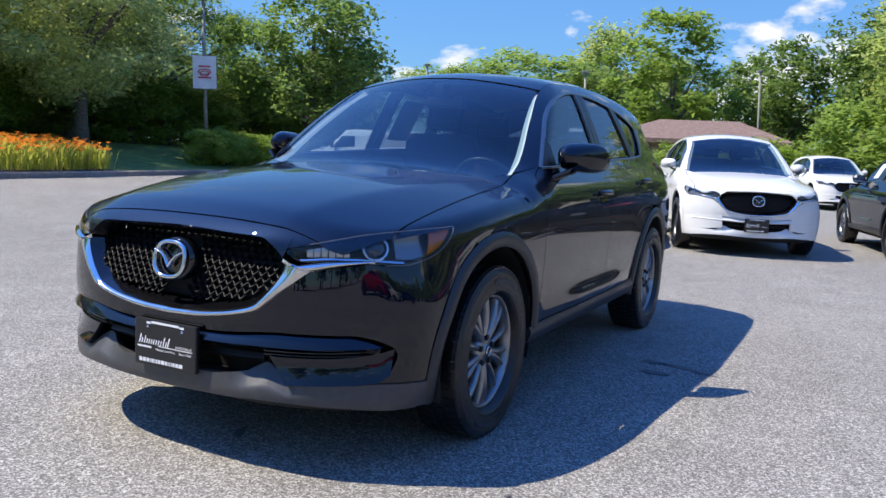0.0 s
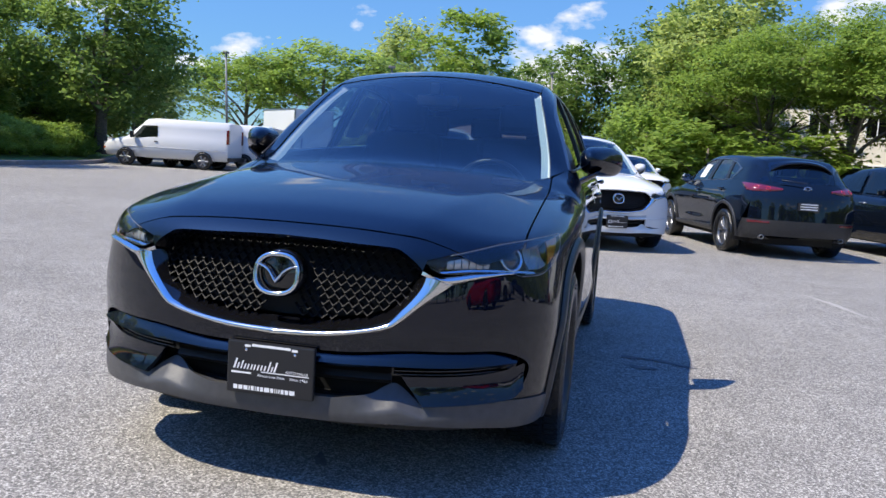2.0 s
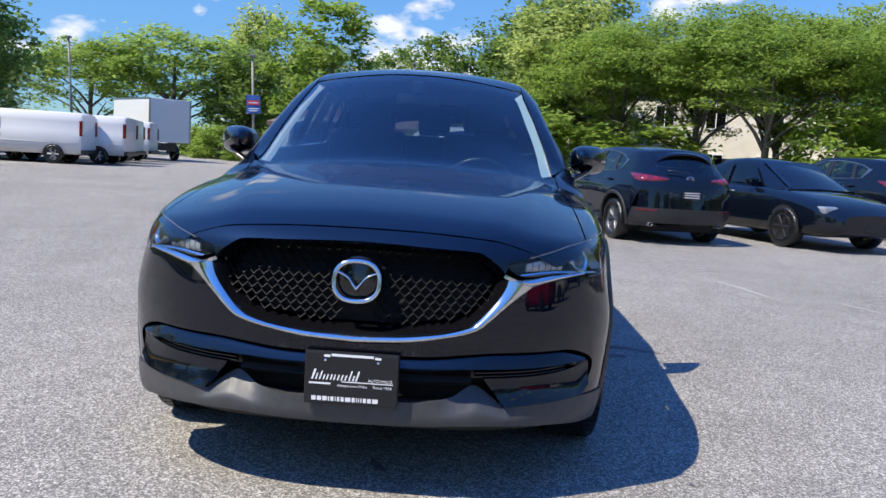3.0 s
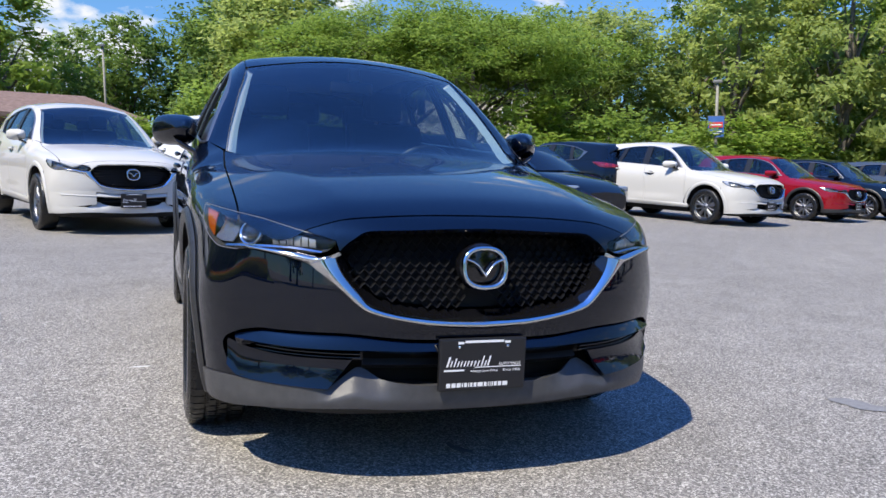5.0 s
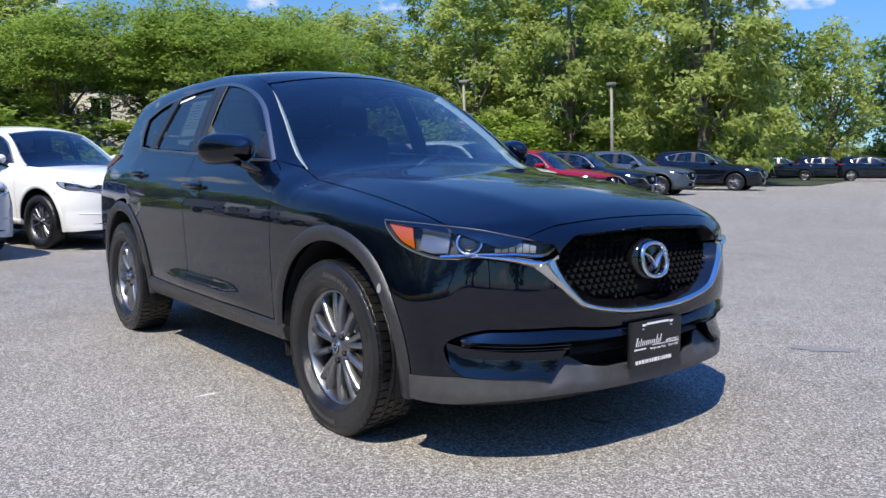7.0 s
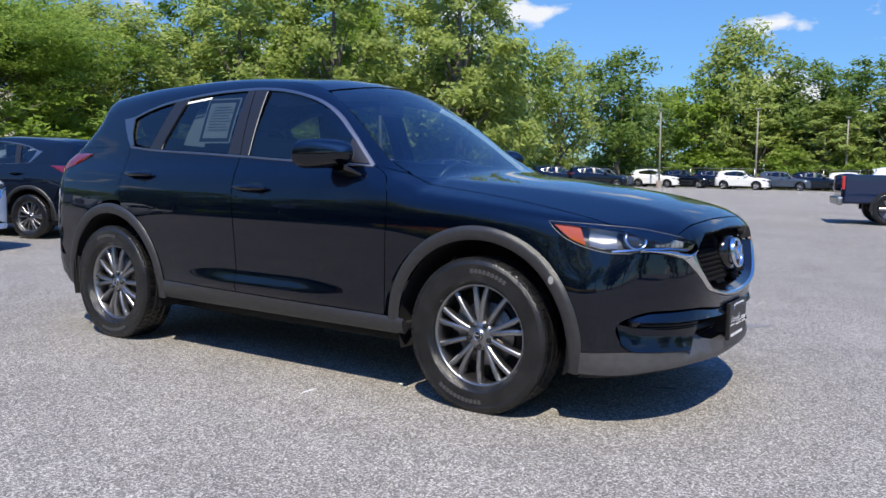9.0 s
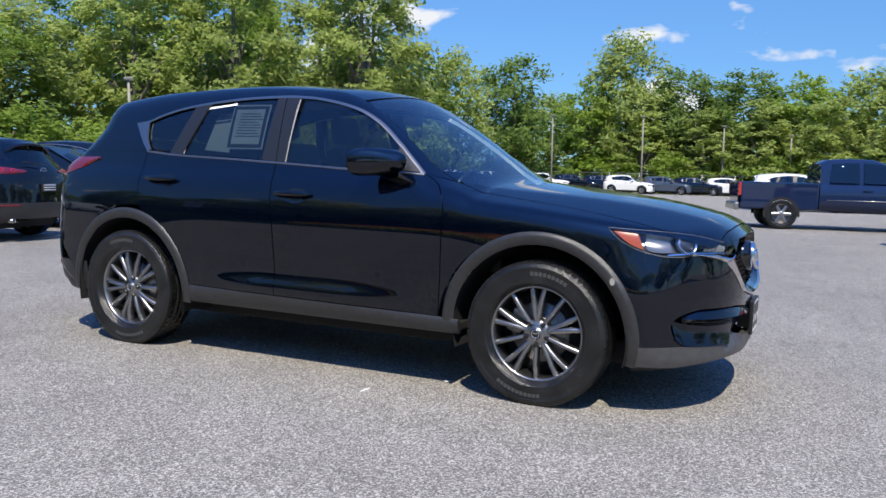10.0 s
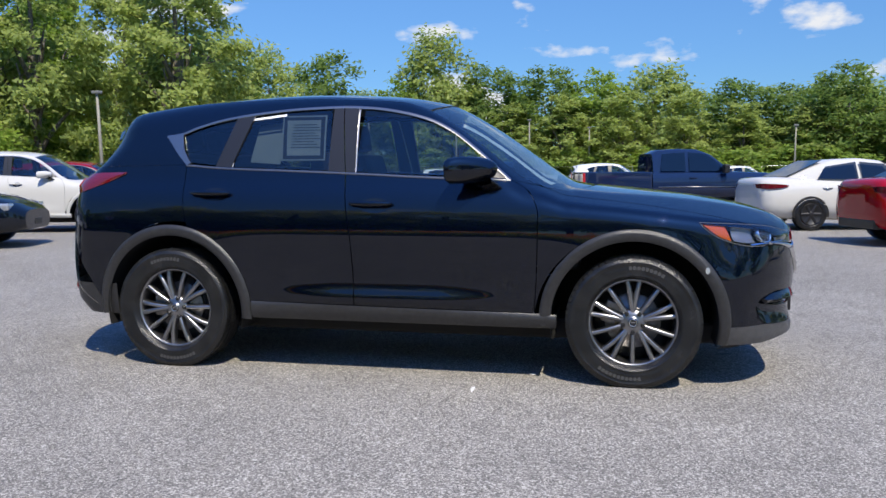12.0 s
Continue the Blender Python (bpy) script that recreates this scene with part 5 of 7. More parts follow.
tagged(mesh_object("flower_bed", fill(bmesh.new(), np.array(rows).transpose(1, 0, 2), (0, -20, -40)), MULCH), "dark mulch planting bed along the kerb", "flower bed", kind="structure")
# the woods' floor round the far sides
tagged(sheet_object("forest_floor", [(-48, -6), (-36, 4), (-27, 20), (-17, 38), (-22, 52), (-34, 78), (-90, 90), (-90, -12)], 0.03, FOREST_FLOOR), "leaf-strewn ground under trees, shade put into its dark colour", "ground", kind="structure")
tagged(sheet_object("forest_floor", [(-34, 78.5), (60, 78.5), (60, 140), (-90, 140), (-90, 90.5)], 0.03, FOREST_FLOOR), "leaf-strewn ground under trees, shade put into its dark colour", "ground", kind="structure")


def blot(name, label, x, y, w, h, mat, seed, turn=0.0, z=0.004):
    """A flat uneven mark on the asphalt."""
    rng = random.Random(seed)
    bm = bmesh.new()
    ph = [rng.uniform(0, 6.28) for _ in range(4)]
    ring = []
    for k in range(26):
        a = 2 * math.pi * k / 26
        r = 1 + 0.22 * math.sin(2 * a + ph[0]) + 0.16 * math.sin(3 * a + ph[1]) + 0.12 * math.sin(5 * a + ph[2])
        ring.append(bm.verts.new((w / 2 * r * math.cos(a), h / 2 * r * math.sin(a), 0)))
    bm.faces.new(ring)
    return tagged(mesh_object(name, bm, mat, place=pose(x, y, z, 0, 0, turn)), label, "stain", "marks on the asphalt")


STAIN = textured("oil_stain", (0.06, 0.06, 0.064), (0.12, 0.12, 0.125), 30, 0.7, bump=0.3, bump_scale=80)
FAINT = textured("faint_stain", (0.15, 0.15, 0.155), (0.21, 0.21, 0.215), 30, 0.85, bump=0.4, bump_scale=80)
CHALK = textured("white_fleck", (0.55, 0.55, 0.54), (0.7, 0.7, 0.69), 40, 0.9)
blot("oil_spot", "small dark oil spot on the asphalt", 1.935, 0.06, 0.11, 0.05, STAIN, 1, 20)
blot("oil_spot", "small dark oil spot on the asphalt", -0.107, 1.25, 0.15, 0.08, STAIN, 2, 70)
blot("oil_spot", "small dark oil spot on the asphalt", -0.33, 1.35, 0.16, 0.07, STAIN, 3, 75)
blot("oil_spot", "small dark oil spot on the asphalt", -0.34, 1.19, 0.12, 0.08, STAIN, 4, 85)
blot("oil_spot", "small dark oil spot on the asphalt", -0.255, 1.497, 0.14, 0.045, STAIN, 9, 75)
blot("white_mark", "narrow white scrape on the asphalt", 0.515, -1.093, 0.12, 0.018, CHALK, 5, 97)
blot("white_mark", "small white fleck on the asphalt", 0.80, -0.70, 0.045, 0.03, CHALK, 6, 10)
blot("oil_stain", "wide faint oil stain on the asphalt", 1.83, 2.17, 0.32, 0.16, FAINT, 7, 40)
SCUFF = textured("pale_scuff", (0.27, 0.255, 0.235), (0.40, 0.38, 0.35), 60, 0.9, bump=0.3, bump_scale=120)
blot("pale_scuff", "long pale scuff on the asphalt", -3.48, 3.05, 1.05, 0.07, SCUFF, 11, 16)
blot("pale_scuff", "long pale scuff on the asphalt", -2.6, 3.9, 0.7, 0.05, SCUFF, 12, 24)
blot("oil_spot", "small dark oil spot on the asphalt", 1.893, 1.217, 0.025, 0.02, STAIN, 8)

# ---- parked vehicles ----
HEADING = 19.3
main_car = crossover("black compact crossover with dark plastic cladding, parked on asphalt", "black_paint", pose(0, 0, 0), fine=True)
a = np.linspace(0, 2 * np.pi, 14, endpoint=False)[:, None]
r = np.array([0.001, 0.5, 1.0])[None, :]
g = np.stack([1.349 + 0.474 * math.cos(radians(38)) + 0.012 * r * np.cos(a), 0.352 + 0.474 * math.sin(radians(38)) + 0.018 * r * np.sin(a)], -1)
part("arch_scuff", fill(bmesh.new(), on_side(g[..., 0], g[..., 1], 0.0185, -1), CORE, closed=True), M["lamp_satin"], main_car, "pale scuff on the cladding")
# price sheet and window frame seen in the rear right window
for x0, x1, z0, z1, mat, d in ((-0.705, -0.425, 1.232, 1.503, "sheet", -0.020), (-0.695, -0.435, 1.241, 1.494, "ink", -0.018), (-0.672, -0.458, 1.262, 1.474, "sheet", -0.0165)):
    g = between(straight([(x0 + 0.01, z0), (x1 + 0.005, z0)], 6), straight([(x0 - 0.02, z1), (x1 - 0.02, z1)], 6), 5)
    part("window_sticker", fill(bmesh.new(), on_side(g[..., 0], g[..., 1], d, -1), CORE), M[mat], main_car, "printed paper sheet inside the window")
bm = bmesh.new()
for q in range(9):
    z = 1.445 - q * 0.017
    g = between(straight([(-0.645, z), (-0.50 + 0.02 * (q % 3), z)], 4), straight([(-0.645, z + 0.003), (-0.50 + 0.02 * (q % 3), z + 0.003)], 4), 2)
    fill(bm, on_side(g[..., 0], g[..., 1], -0.0135, -1), CORE)
part("sticker_print", bm, M["ink"], main_car, "grey lines of print")
g = between(straight([(-0.93, 1.225), (-0.735, 1.212)], 6), straight([(-0.905, 1.455), (-0.74, 1.470)], 6), 5)
part("window_sheet", fill(bmesh.new(), on_side(g[..., 0], g[..., 1], -0.11, -1), CORE), M["sheet"], main_car, "pale paper sheet hanging behind the window")
# thin white strip along the top of the rear right pane
g = between(straight([(-0.925, 1.474), (-0.70, 1.500)], 8), straight([(-0.915, 1.488), (-0.70, 1.514)], 8), 2)
part("window_label", fill(bmesh.new(), on_side(g[..., 0], g[..., 1], -0.0095, -1), CORE), M["plate_white"], main_car, "white strip at the window's upper edge")

plain = crossover("white compact crossover with black grille, parked in a row", "white_paint", pose(-8.9, 0.22, 0, 0, 0, HEADING), group="parked cars", cladding=M["white_paint"])


def repaint(ob, swaps):
    """Gives a copied car its own paint."""
    for o in (ob, *ob.children_recursive):
        for slot in o.material_slots:
            if slot.material and slot.material.name in swaps:
                fresh = M[swaps[slot.material.name]]
                slot.link = "OBJECT"
                slot.material = fresh
    return ob


def park_crossover(x, y, turn, paint, label, scale=(1, 1, 1), clad=None):
    ob = copy_thing(plain, pose(x, y, 0, 0, 0, turn))
    ob.scale = scale
    swaps = {"white_paint": paint}
    repaint(ob, swaps)
    if clad:
        for o in ob.children:
            if o.name.split(".")[0] in ("sill", "wheel_arch", "lower_bumper", "rear_bumper"):
                for slot in o.material_slots:
                    slot.link = "OBJECT"
                    slot.material = M[clad]
    return tagged(ob, label, "car", "parked cars")


SMALL = (0.955, 0.965, 0.915)
park_crossover(-8.07, -2.06, HEADING, "silver_paint", "pearl white compact crossover beside the other white one")
park_crossover(-24.5, 1.0, HEADING, "white_paint", "white compact crossover standing in the second row")
small_car = park_crossover(-9.78, 3.02, 194.9, "blue_black_paint", "black small crossover with its tail turned outwards", SMALL, "cladding")
g = between(straight([(-0.05, 1.20), (0.20, 1.19)], 6), straight([(-0.10, 1.43), (0.13, 1.43)], 6), 4)
part("window_sticker", fill(bmesh.new(), on_side(g[..., 0], g[..., 1], -0.009, 1), CORE), M["paper"], small_car, "white paper sheet on the window")
park_crossover(-10.65, 9.8, 17, "silver_paint", "pearl silver compact crossover beside a red one")
park_crossover(-12.1, 13.6, HEADING, "red_paint", "deep red small crossover with dark cladding", SMALL, "cladding")
park_crossover(-13.0, 16.4, HEADING, "blue_black_paint", "near-black small crossover beside a red one", SMALL, "cladding")
park_crossover(-15.6, 21.8, HEADING, "slate_paint", "slate blue crossover with dark cladding", (1.03, 1.03, 0.97), "cladding")
park_crossover(-17.0, 28.6, HEADING, "blue_black_paint", "large black crossover at the row's far end", (1.09, 1.07, 1.04))
park_crossover(-13.6, 8.4, HEADING + 180, "blue_black_paint", "dark crossover backed into the second row")
park_crossover(-16.4, 8.2, HEADING, "silver_paint", "silver crossover in the second row", SMALL)
park_crossover(-28.0, 49.3, HEADING + 10, "white_paint", "white crossover far across the car park")
for x, y in ((-25.8, 50.5), (-23.4, 51.9), (-20.9, 53.0)):
    park_crossover(x, y, HEADING + 10, "blue_black_paint", "black crossover far across the car park")
for n, (x, y, paint, tone) in enumerate(((-22.1, 69.5, "white_paint", "white"), (-19.6, 70.3, "blue_black_paint", "black"), (-16.9, 71.0, "blue_black_paint", "black"), (-14.2, 68.6, "white_paint", "white"),
                                  (-11.4, 71.6, "slate_paint", "grey"), (-8.8, 72.2, "blue_black_paint", "black"), (-6.0, 72.8, "white_paint", "white"), (1.2, 35.0, "white_paint", "white"),
                                  (5.0, 37.0, "navy_paint", "blue"), (10.0, 54.0, "white_paint", "white"), (14.5, 55.0, "red_paint", "red"), (-26.0, 68.0, "slate_paint", "grey"), (19.0, 58.0, "silver_paint", "silver"))):
    park_crossover(x, y, HEADING - 20 + 5 * (n % 3), paint, tone + " crossover in the distant row of cars")


def section_body(bm, stations, mat=0):
    """A body lofted through stations (x, half width, z low, z shoulder, half width at top, z top)."""
    rows = []
    for x, w, z0, z1, wt, z2 in stations:
        half = [(0.0, z0), (w * 0.80, z0), (w * 0.95, z0 + 0.05), (w, z0 + (z1 - z0) * 0.45), (w * 0.995, z1 - 0.06), (w * 0.965, z1), (wt + 0.5 * (w * 0.965 - wt), z1 + (z2 - z1) * 0.5), (wt, z2 - 0.05 * min(1, (z2 - z1) * 4)), (wt * 0.86, z2), (0.0, z2 + 0.015)]
        rows.append([(x, y, z) for y, z in half] + [(x, -y, z) for y, z in half[::-1][1:-1]])
    g = np.array(rows, float)
    loop = np.concatenate([g, g[:, :1]], 1)
    fill(bm, loop, (g[:, :, 0].mean(), 0, g[:, :, 2].mean()), mat=mat)
    for ring in (g[0], g[-1]):
        f = bm.faces.new([bm.verts.new(p) for p in ring])
        f.material_index = mat
    return bm


def side_pane(bm, low, high, y_low, y_high, side, off=0.006, n=6):
    """A pane between a lower and an upper (x, z) line on a leaning flank."""
    a, b = straight(low, n), straight(high, n)
    g = []
    for p, q in zip(a, b):
        g.append([(p[0], side * (y_low + off), p[1]), (q[0], side * (y_high + off), q[1])])
    return fill(bm, np.array(g), (float(a[:, 0].mean()), 0, float(a[:, 1].mean())), 0.01, smooth=False)


def end_pane(bm, x_low, z_low, w_low, x_high, z_high, w_high):
    g = np.array([[(x_low, f * w_low, z_low), (x_high, f * w_high, z_high)] for f in np.linspace(-1, 1, 7)])
    return fill(bm, g, (0, 0, z_low - 0.2), 0.01)


def wheels_for(car, xs, half, radius, rim, place_z=None):
    """Four copies of the plain crossover's wheel, at this vehicle's axles."""
    scale = radius / 0.352
    for x in xs:
        for s in (1, -1):
            t = bmesh.new()
            lathe(t, [(0.60, -0.30), (0.70, -0.32), (0.9, -0.33), (0.97, -0.29), (1.0, -0.22), (1.0, 0.22), (0.97, 0.29), (0.9, 0.33), (0.70, 0.32), (0.63, 0.26)], 28)
            w = part("wheel", t, M["tyre"], car, place=pose(x, s * (half + 0.014 - 0.33 * radius), radius) @ pose(0, 0, 0, -90 * s, 0, 0) @ Matrix.Scale(radius, 4))
            r = bmesh.new()
            lathe(r, [(0.63, 0.28), (0.66, 0.335), (0.62, 0.335), (0.60, 0.312), (0.0, 0.310)], 24)
            part("rim", r, M["alloy_dark"], w)
            r = bmesh.new()
            for k in range(6):
                a = 2 * math.pi * k / 6
                prof = []
                for f in np.linspace(0, 1, 4):
                    c, d = Vector((math.cos(a), math.sin(a), 0)), Vector((-math.sin(a), math.cos(a), 0))
                    prof.append([c * (0.08 + 0.53 * f) + d * e * (0.10 - 0.02 * f) + Vector((0, 0, h)) for e, h in ((-1.2, 0.30), (-0.8, 0.345), (0.8, 0.345), (1.2, 0.30))])
                fill(r, prof, (0, 0, 0))
            lathe(r, [(0.0, 0.36), (0.12, 0.36), (0.17, 0.34), (0.2, 0.30)], 16)
            part("spokes", r, rim, w)
    return car


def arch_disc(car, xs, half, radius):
    """Near-black sheets just proud of the uncut flank, painting the shade of wheel openings."""
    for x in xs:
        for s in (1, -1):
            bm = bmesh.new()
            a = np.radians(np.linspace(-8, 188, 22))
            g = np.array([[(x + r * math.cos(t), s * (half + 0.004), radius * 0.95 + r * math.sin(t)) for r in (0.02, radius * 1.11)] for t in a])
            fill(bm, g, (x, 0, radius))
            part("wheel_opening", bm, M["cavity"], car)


def saloon(label, paint, x, y, turn, rim, red_tail=True):
    """A low four-door car."""
    car = thing("saloon_car", label, "car", "parked cars", place=pose(x, y, 0, 0, 0, turn))
    P = M[paint]
    bm = bmesh.new()
    section_body(bm, [(-2.325, 0.30, 0.50, 0.74, 0.28, 0.88), (-2.315, 0.52, 0.44, 0.76, 0.46, 0.95), (-2.285, 0.68, 0.36, 0.79, 0.57, 1.00), (-2.22, 0.79, 0.30, 0.82, 0.65, 1.035), (-2.08, 0.85, 0.26, 0.85, 0.685, 1.055), (-1.9, 0.875, 0.24, 0.86, 0.70, 1.06), (-1.5, 0.895, 0.22, 0.88, 0.74, 1.06), (-0.5, 0.90, 0.21, 0.90, 0.78, 0.99),
                      (0.5, 0.90, 0.21, 0.88, 0.78, 0.97), (1.0, 0.90, 0.21, 0.86, 0.74, 0.95), (1.5, 0.885, 0.22, 0.80, 0.70, 0.88), (1.95, 0.85, 0.23, 0.70, 0.64, 0.79), (2.2, 0.74, 0.26, 0.62, 0.55, 0.69), (2.32, 0.55, 0.30, 0.54, 0.42, 0.60)])
    part("body", bm, P, car)
    bm = bmesh.new()
    section_body(bm, [(-1.75, 0.66, 0.95, 0.98, 0.56, 1.04), (-1.2, 0.74, 0.95, 1.0, 0.56, 1.30), (-0.75, 0.775, 0.93, 1.0, 0.56, 1.415), (-0.2, 0.785, 0.92, 0.98, 0.57, 1.445), (0.2, 0.785, 0.92, 0.97, 0.57, 1.40), (0.7, 0.77, 0.9, 0.955, 0.57, 1.19), (1.15, 0.70, 0.9, 0.935, 0.56, 0.95)])
    part("roof", bm, P, car)
    for s in (1, -1):
        for a, b in (([(-1.18, 1.04), (-0.34, 1.01)], [(-0.98, 1.28), (-0.36, 1.375)]), ([(-0.26, 1.01), (0.62, 0.985)], [(-0.28, 1.375), (0.22, 1.335)])):
            bm = bmesh.new()
            side_pane(bm, a, b, 0.762, 0.622, s, 0.02)
            part("window", bm, M["black_glass"], car)
        bm = bmesh.new()
        block(bm, 0.42, 0.56, s * 0.90 - 0.10, s * 0.90 + 0.10, 0.98, 1.10, 0.04)
        part("mirror", bm, P, car)
        for x0 in (-1.02, -0.06):
            bm = bmesh.new()
            tube(bm, [(x0 - 0.1, s * 0.89, 0.84), (x0, s * 0.915, 0.845), (x0 + 0.1, s * 0.89, 0.845)], 0.012, 6)
            part("handle", bm, M["satin_chrome"], car)
        bm = bmesh.new()
        fill(bm, np.array([[(x, s * y, z) for z in (z0, 0.5 * (z0 + z1), z1)] for x, y, z0, z1 in
                           ((-1.80, 0.872, 0.885, 0.915), (-1.92, 0.882, 0.862, 0.925), (-2.06, 0.868, 0.845, 0.935), (-2.17, 0.825, 0.838, 0.940), (-2.245, 0.755, 0.838, 0.942), (-2.300, 0.60, 0.845, 0.938), (-2.318, 0.40, 0.860, 0.925))]), (-1.6, 0, 0.8), 0.03)
        part("tail_light", bm, M["red_lens"], car, "dark red wrapped tail light")
        bm = bmesh.new()
        block(bm, 1.88, 2.16, s * 0.66 - 0.13, s * 0.66 + 0.13, 0.60, 0.72, 0.04, pose(0, 0, 0, 0, 0, 0))
        part("headlight", bm, M["lens"], car)
    bm = bmesh.new()
    end_pane(bm, 1.10, 0.965, 0.62, 0.26, 1.40, 0.53)
    part("windshield", bm, M["black_glass"], car)
    bm = bmesh.new()
    end_pane(bm, -1.73, 1.085, 0.58, -1.00, 1.415, 0.53)
    part("rear_window", bm, M["black_glass"], car, "black tinted rear glass")
    bm = bmesh.new()
    block(bm, 2.14, 2.31, -0.42, 0.42, 0.30, 0.56, 0.04)
    part("grille", bm, M["gloss_black"], car)
    bm = bmesh.new()
    block(bm, 2.30, 2.325, -0.15, 0.15, 0.36, 0.46, 0.005)
    part("plate", bm, M["plate_black"], car)
    bm = bmesh.new()
    block(bm, -2.31, -2.10, -0.55, 0.55, 0.27, 0.42, 0.03)
    part("rear_diffuser", bm, M["trim_black"], car)
    arch_disc(car, (-1.35, 1.36), 0.893, 0.335)
    wheels_for(car, (-1.35, 1.36), 0.905, 0.33, M[rim])
    return car


saloon("dark blue low hatchback with black wheels", "blue_black_paint", -10.3, 5.75, HEADING, "alloy_dark")
saloon("silver-white four-door saloon with dark alloy wheels", "silver_paint", 6.16, 13.3, HEADING - 6, "alloy_dark")
saloon("bright red saloon beside a white one", "bright_red_paint", 7.28, 9.47, HEADING - 6, "alloy_dark")


def pickup(label, x, y, turn):
    car = thing("pickup_truck", label, "truck", "parked cars", place=pose(x, y, 0, 0, 0, turn))
    P = M["navy_paint"]
    bm = bmesh.new()
    section_body(bm, [(-0.95, 0.98, 0.50, 1.05, 0.90, 1.18), (0.0, 0.99, 0.46, 1.08, 0.90, 1.20), (1.2, 0.99, 0.46, 1.08, 0.90, 1.18), (1.5, 0.99, 0.48, 1.05, 0.86, 1.20), (2.3, 0.97, 0.50, 1.02, 0.84, 1.17), (2.75, 0.90, 0.50, 0.95, 0.78, 1.08), (2.88, 0.78, 0.52, 0.85, 0.65, 0.95)])
    part("body", bm, P, car)
    for s in (1, -1):
        bm = bmesh.new()
        block(bm, -2.85, -0.98, s * 0.93 - 0.06, s * 0.93 + 0.06, 0.52, 1.20, 0.035)
        part("bed_side", bm, P, car)
        bm = bmesh.new()
        block(bm, -2.91, -2.72, s * 0.90 - 0.08, s * 0.90 + 0.098, 0.84, 1.17, 0.02)
        part("tail_light", bm, M["red_glow"], car, "bright red tail light")
        bm = bmesh.new()
        side_pane(bm, [(-0.72, 1.22), (-0.02, 1.22)], [(-0.66, 1.70), (-0.02, 1.735)], 0.885, 0.735, s, 0.02)
        part("window", bm, M["black_glass"], car)
        bm = bmesh.new()
        side_pane(bm, [(0.08, 1.22), (1.18, 1.22)], [(0.08, 1.735), (0.62, 1.69)], 0.885, 0.735, s, 0.02)
        part("window", bm, M["black_glass"], car)
        bm = bmesh.new()
        block(bm, 0.98, 1.14, s * 1.05 - 0.11, s * 1.05 + 0.11, 1.16, 1.40, 0.04)
        part("mirror", bm, M["trim_black"], car)
        bm = bmesh.new()
        tube(bm, [(0.05, s * 0.995, 1.03), (0.15, s * 1.01, 1.035), (0.27, s * 0.995, 1.03)], 0.014, 6)
        part("handle", bm, P, car)
        bm = bmesh.new()
        tube(bm, [(-0.8, s * 0.996, 0.78), (1.45, s * 0.996, 0.78)], 0.012, 6)
        part("side_moulding", bm, M["satin_chrome"], car)
        bm = bmesh.new()
        block(bm, 2.62, 2.87, s * 0.74 - 0.12, s * 0.74 + 0.10, 0.80, 1.0, 0.03)
        part("headlight", bm, M["lens"], car)
    bm = bmesh.new()
    section_body(bm, [(-0.92, 0.90, 1.10, 1.2, 0.70, 1.70), (-0.75, 0.90, 1.10, 1.2, 0.71, 1.80), (-0.2, 0.90, 1.10, 1.2, 0.72, 1.84), (0.35, 0.90, 1.10, 1.2, 0.72, 1.82), (0.75, 0.89, 1.10, 1.2, 0.70, 1.68), (1.38, 0.84, 1.05, 1.16, 0.72, 1.2)])
    part("cab", bm, P, car)
    bm = bmesh.new()
    end_pane(bm, 1.345, 1.215, 0.70, 0.74, 1.69, 0.62)
    part("windshield", bm, M["glass"], car)
    bm = bmesh.new()
    block(bm, -2.88, -0.98, -0.88, 0.88, 0.50, 0.62, 0.02)
    part("bed_floor", bm, M["trim_black"], car)
    bm = bmesh.new()
    block(bm, -2.90, -2.83, -0.80, 0.80, 0.55, 1.19, 0.02)
    part("tailgate", bm, P, car)
    bm = bmesh.new()
    block(bm, -3.0, -2.86, -0.92, 0.92, 0.46, 0.66, 0.04)
    part("rear_bumper", bm, M["satin_chrome"], car)
    bm = bmesh.new()
    block(bm, 2.80, 2.93, -0.62, 0.62, 0.56, 0.92, 0.03)
    part("grille", bm, M["gloss_black"], car)
    arch_disc(car, (-1.85, 1.90), 0.992, 0.40)
    wheels_for(car, (-1.85, 1.90), 1.0, 0.39, M["alloy"])
    return car


pickup("dark blue pickup truck with an open bed", 2.95, 19.3, HEADING - 6)


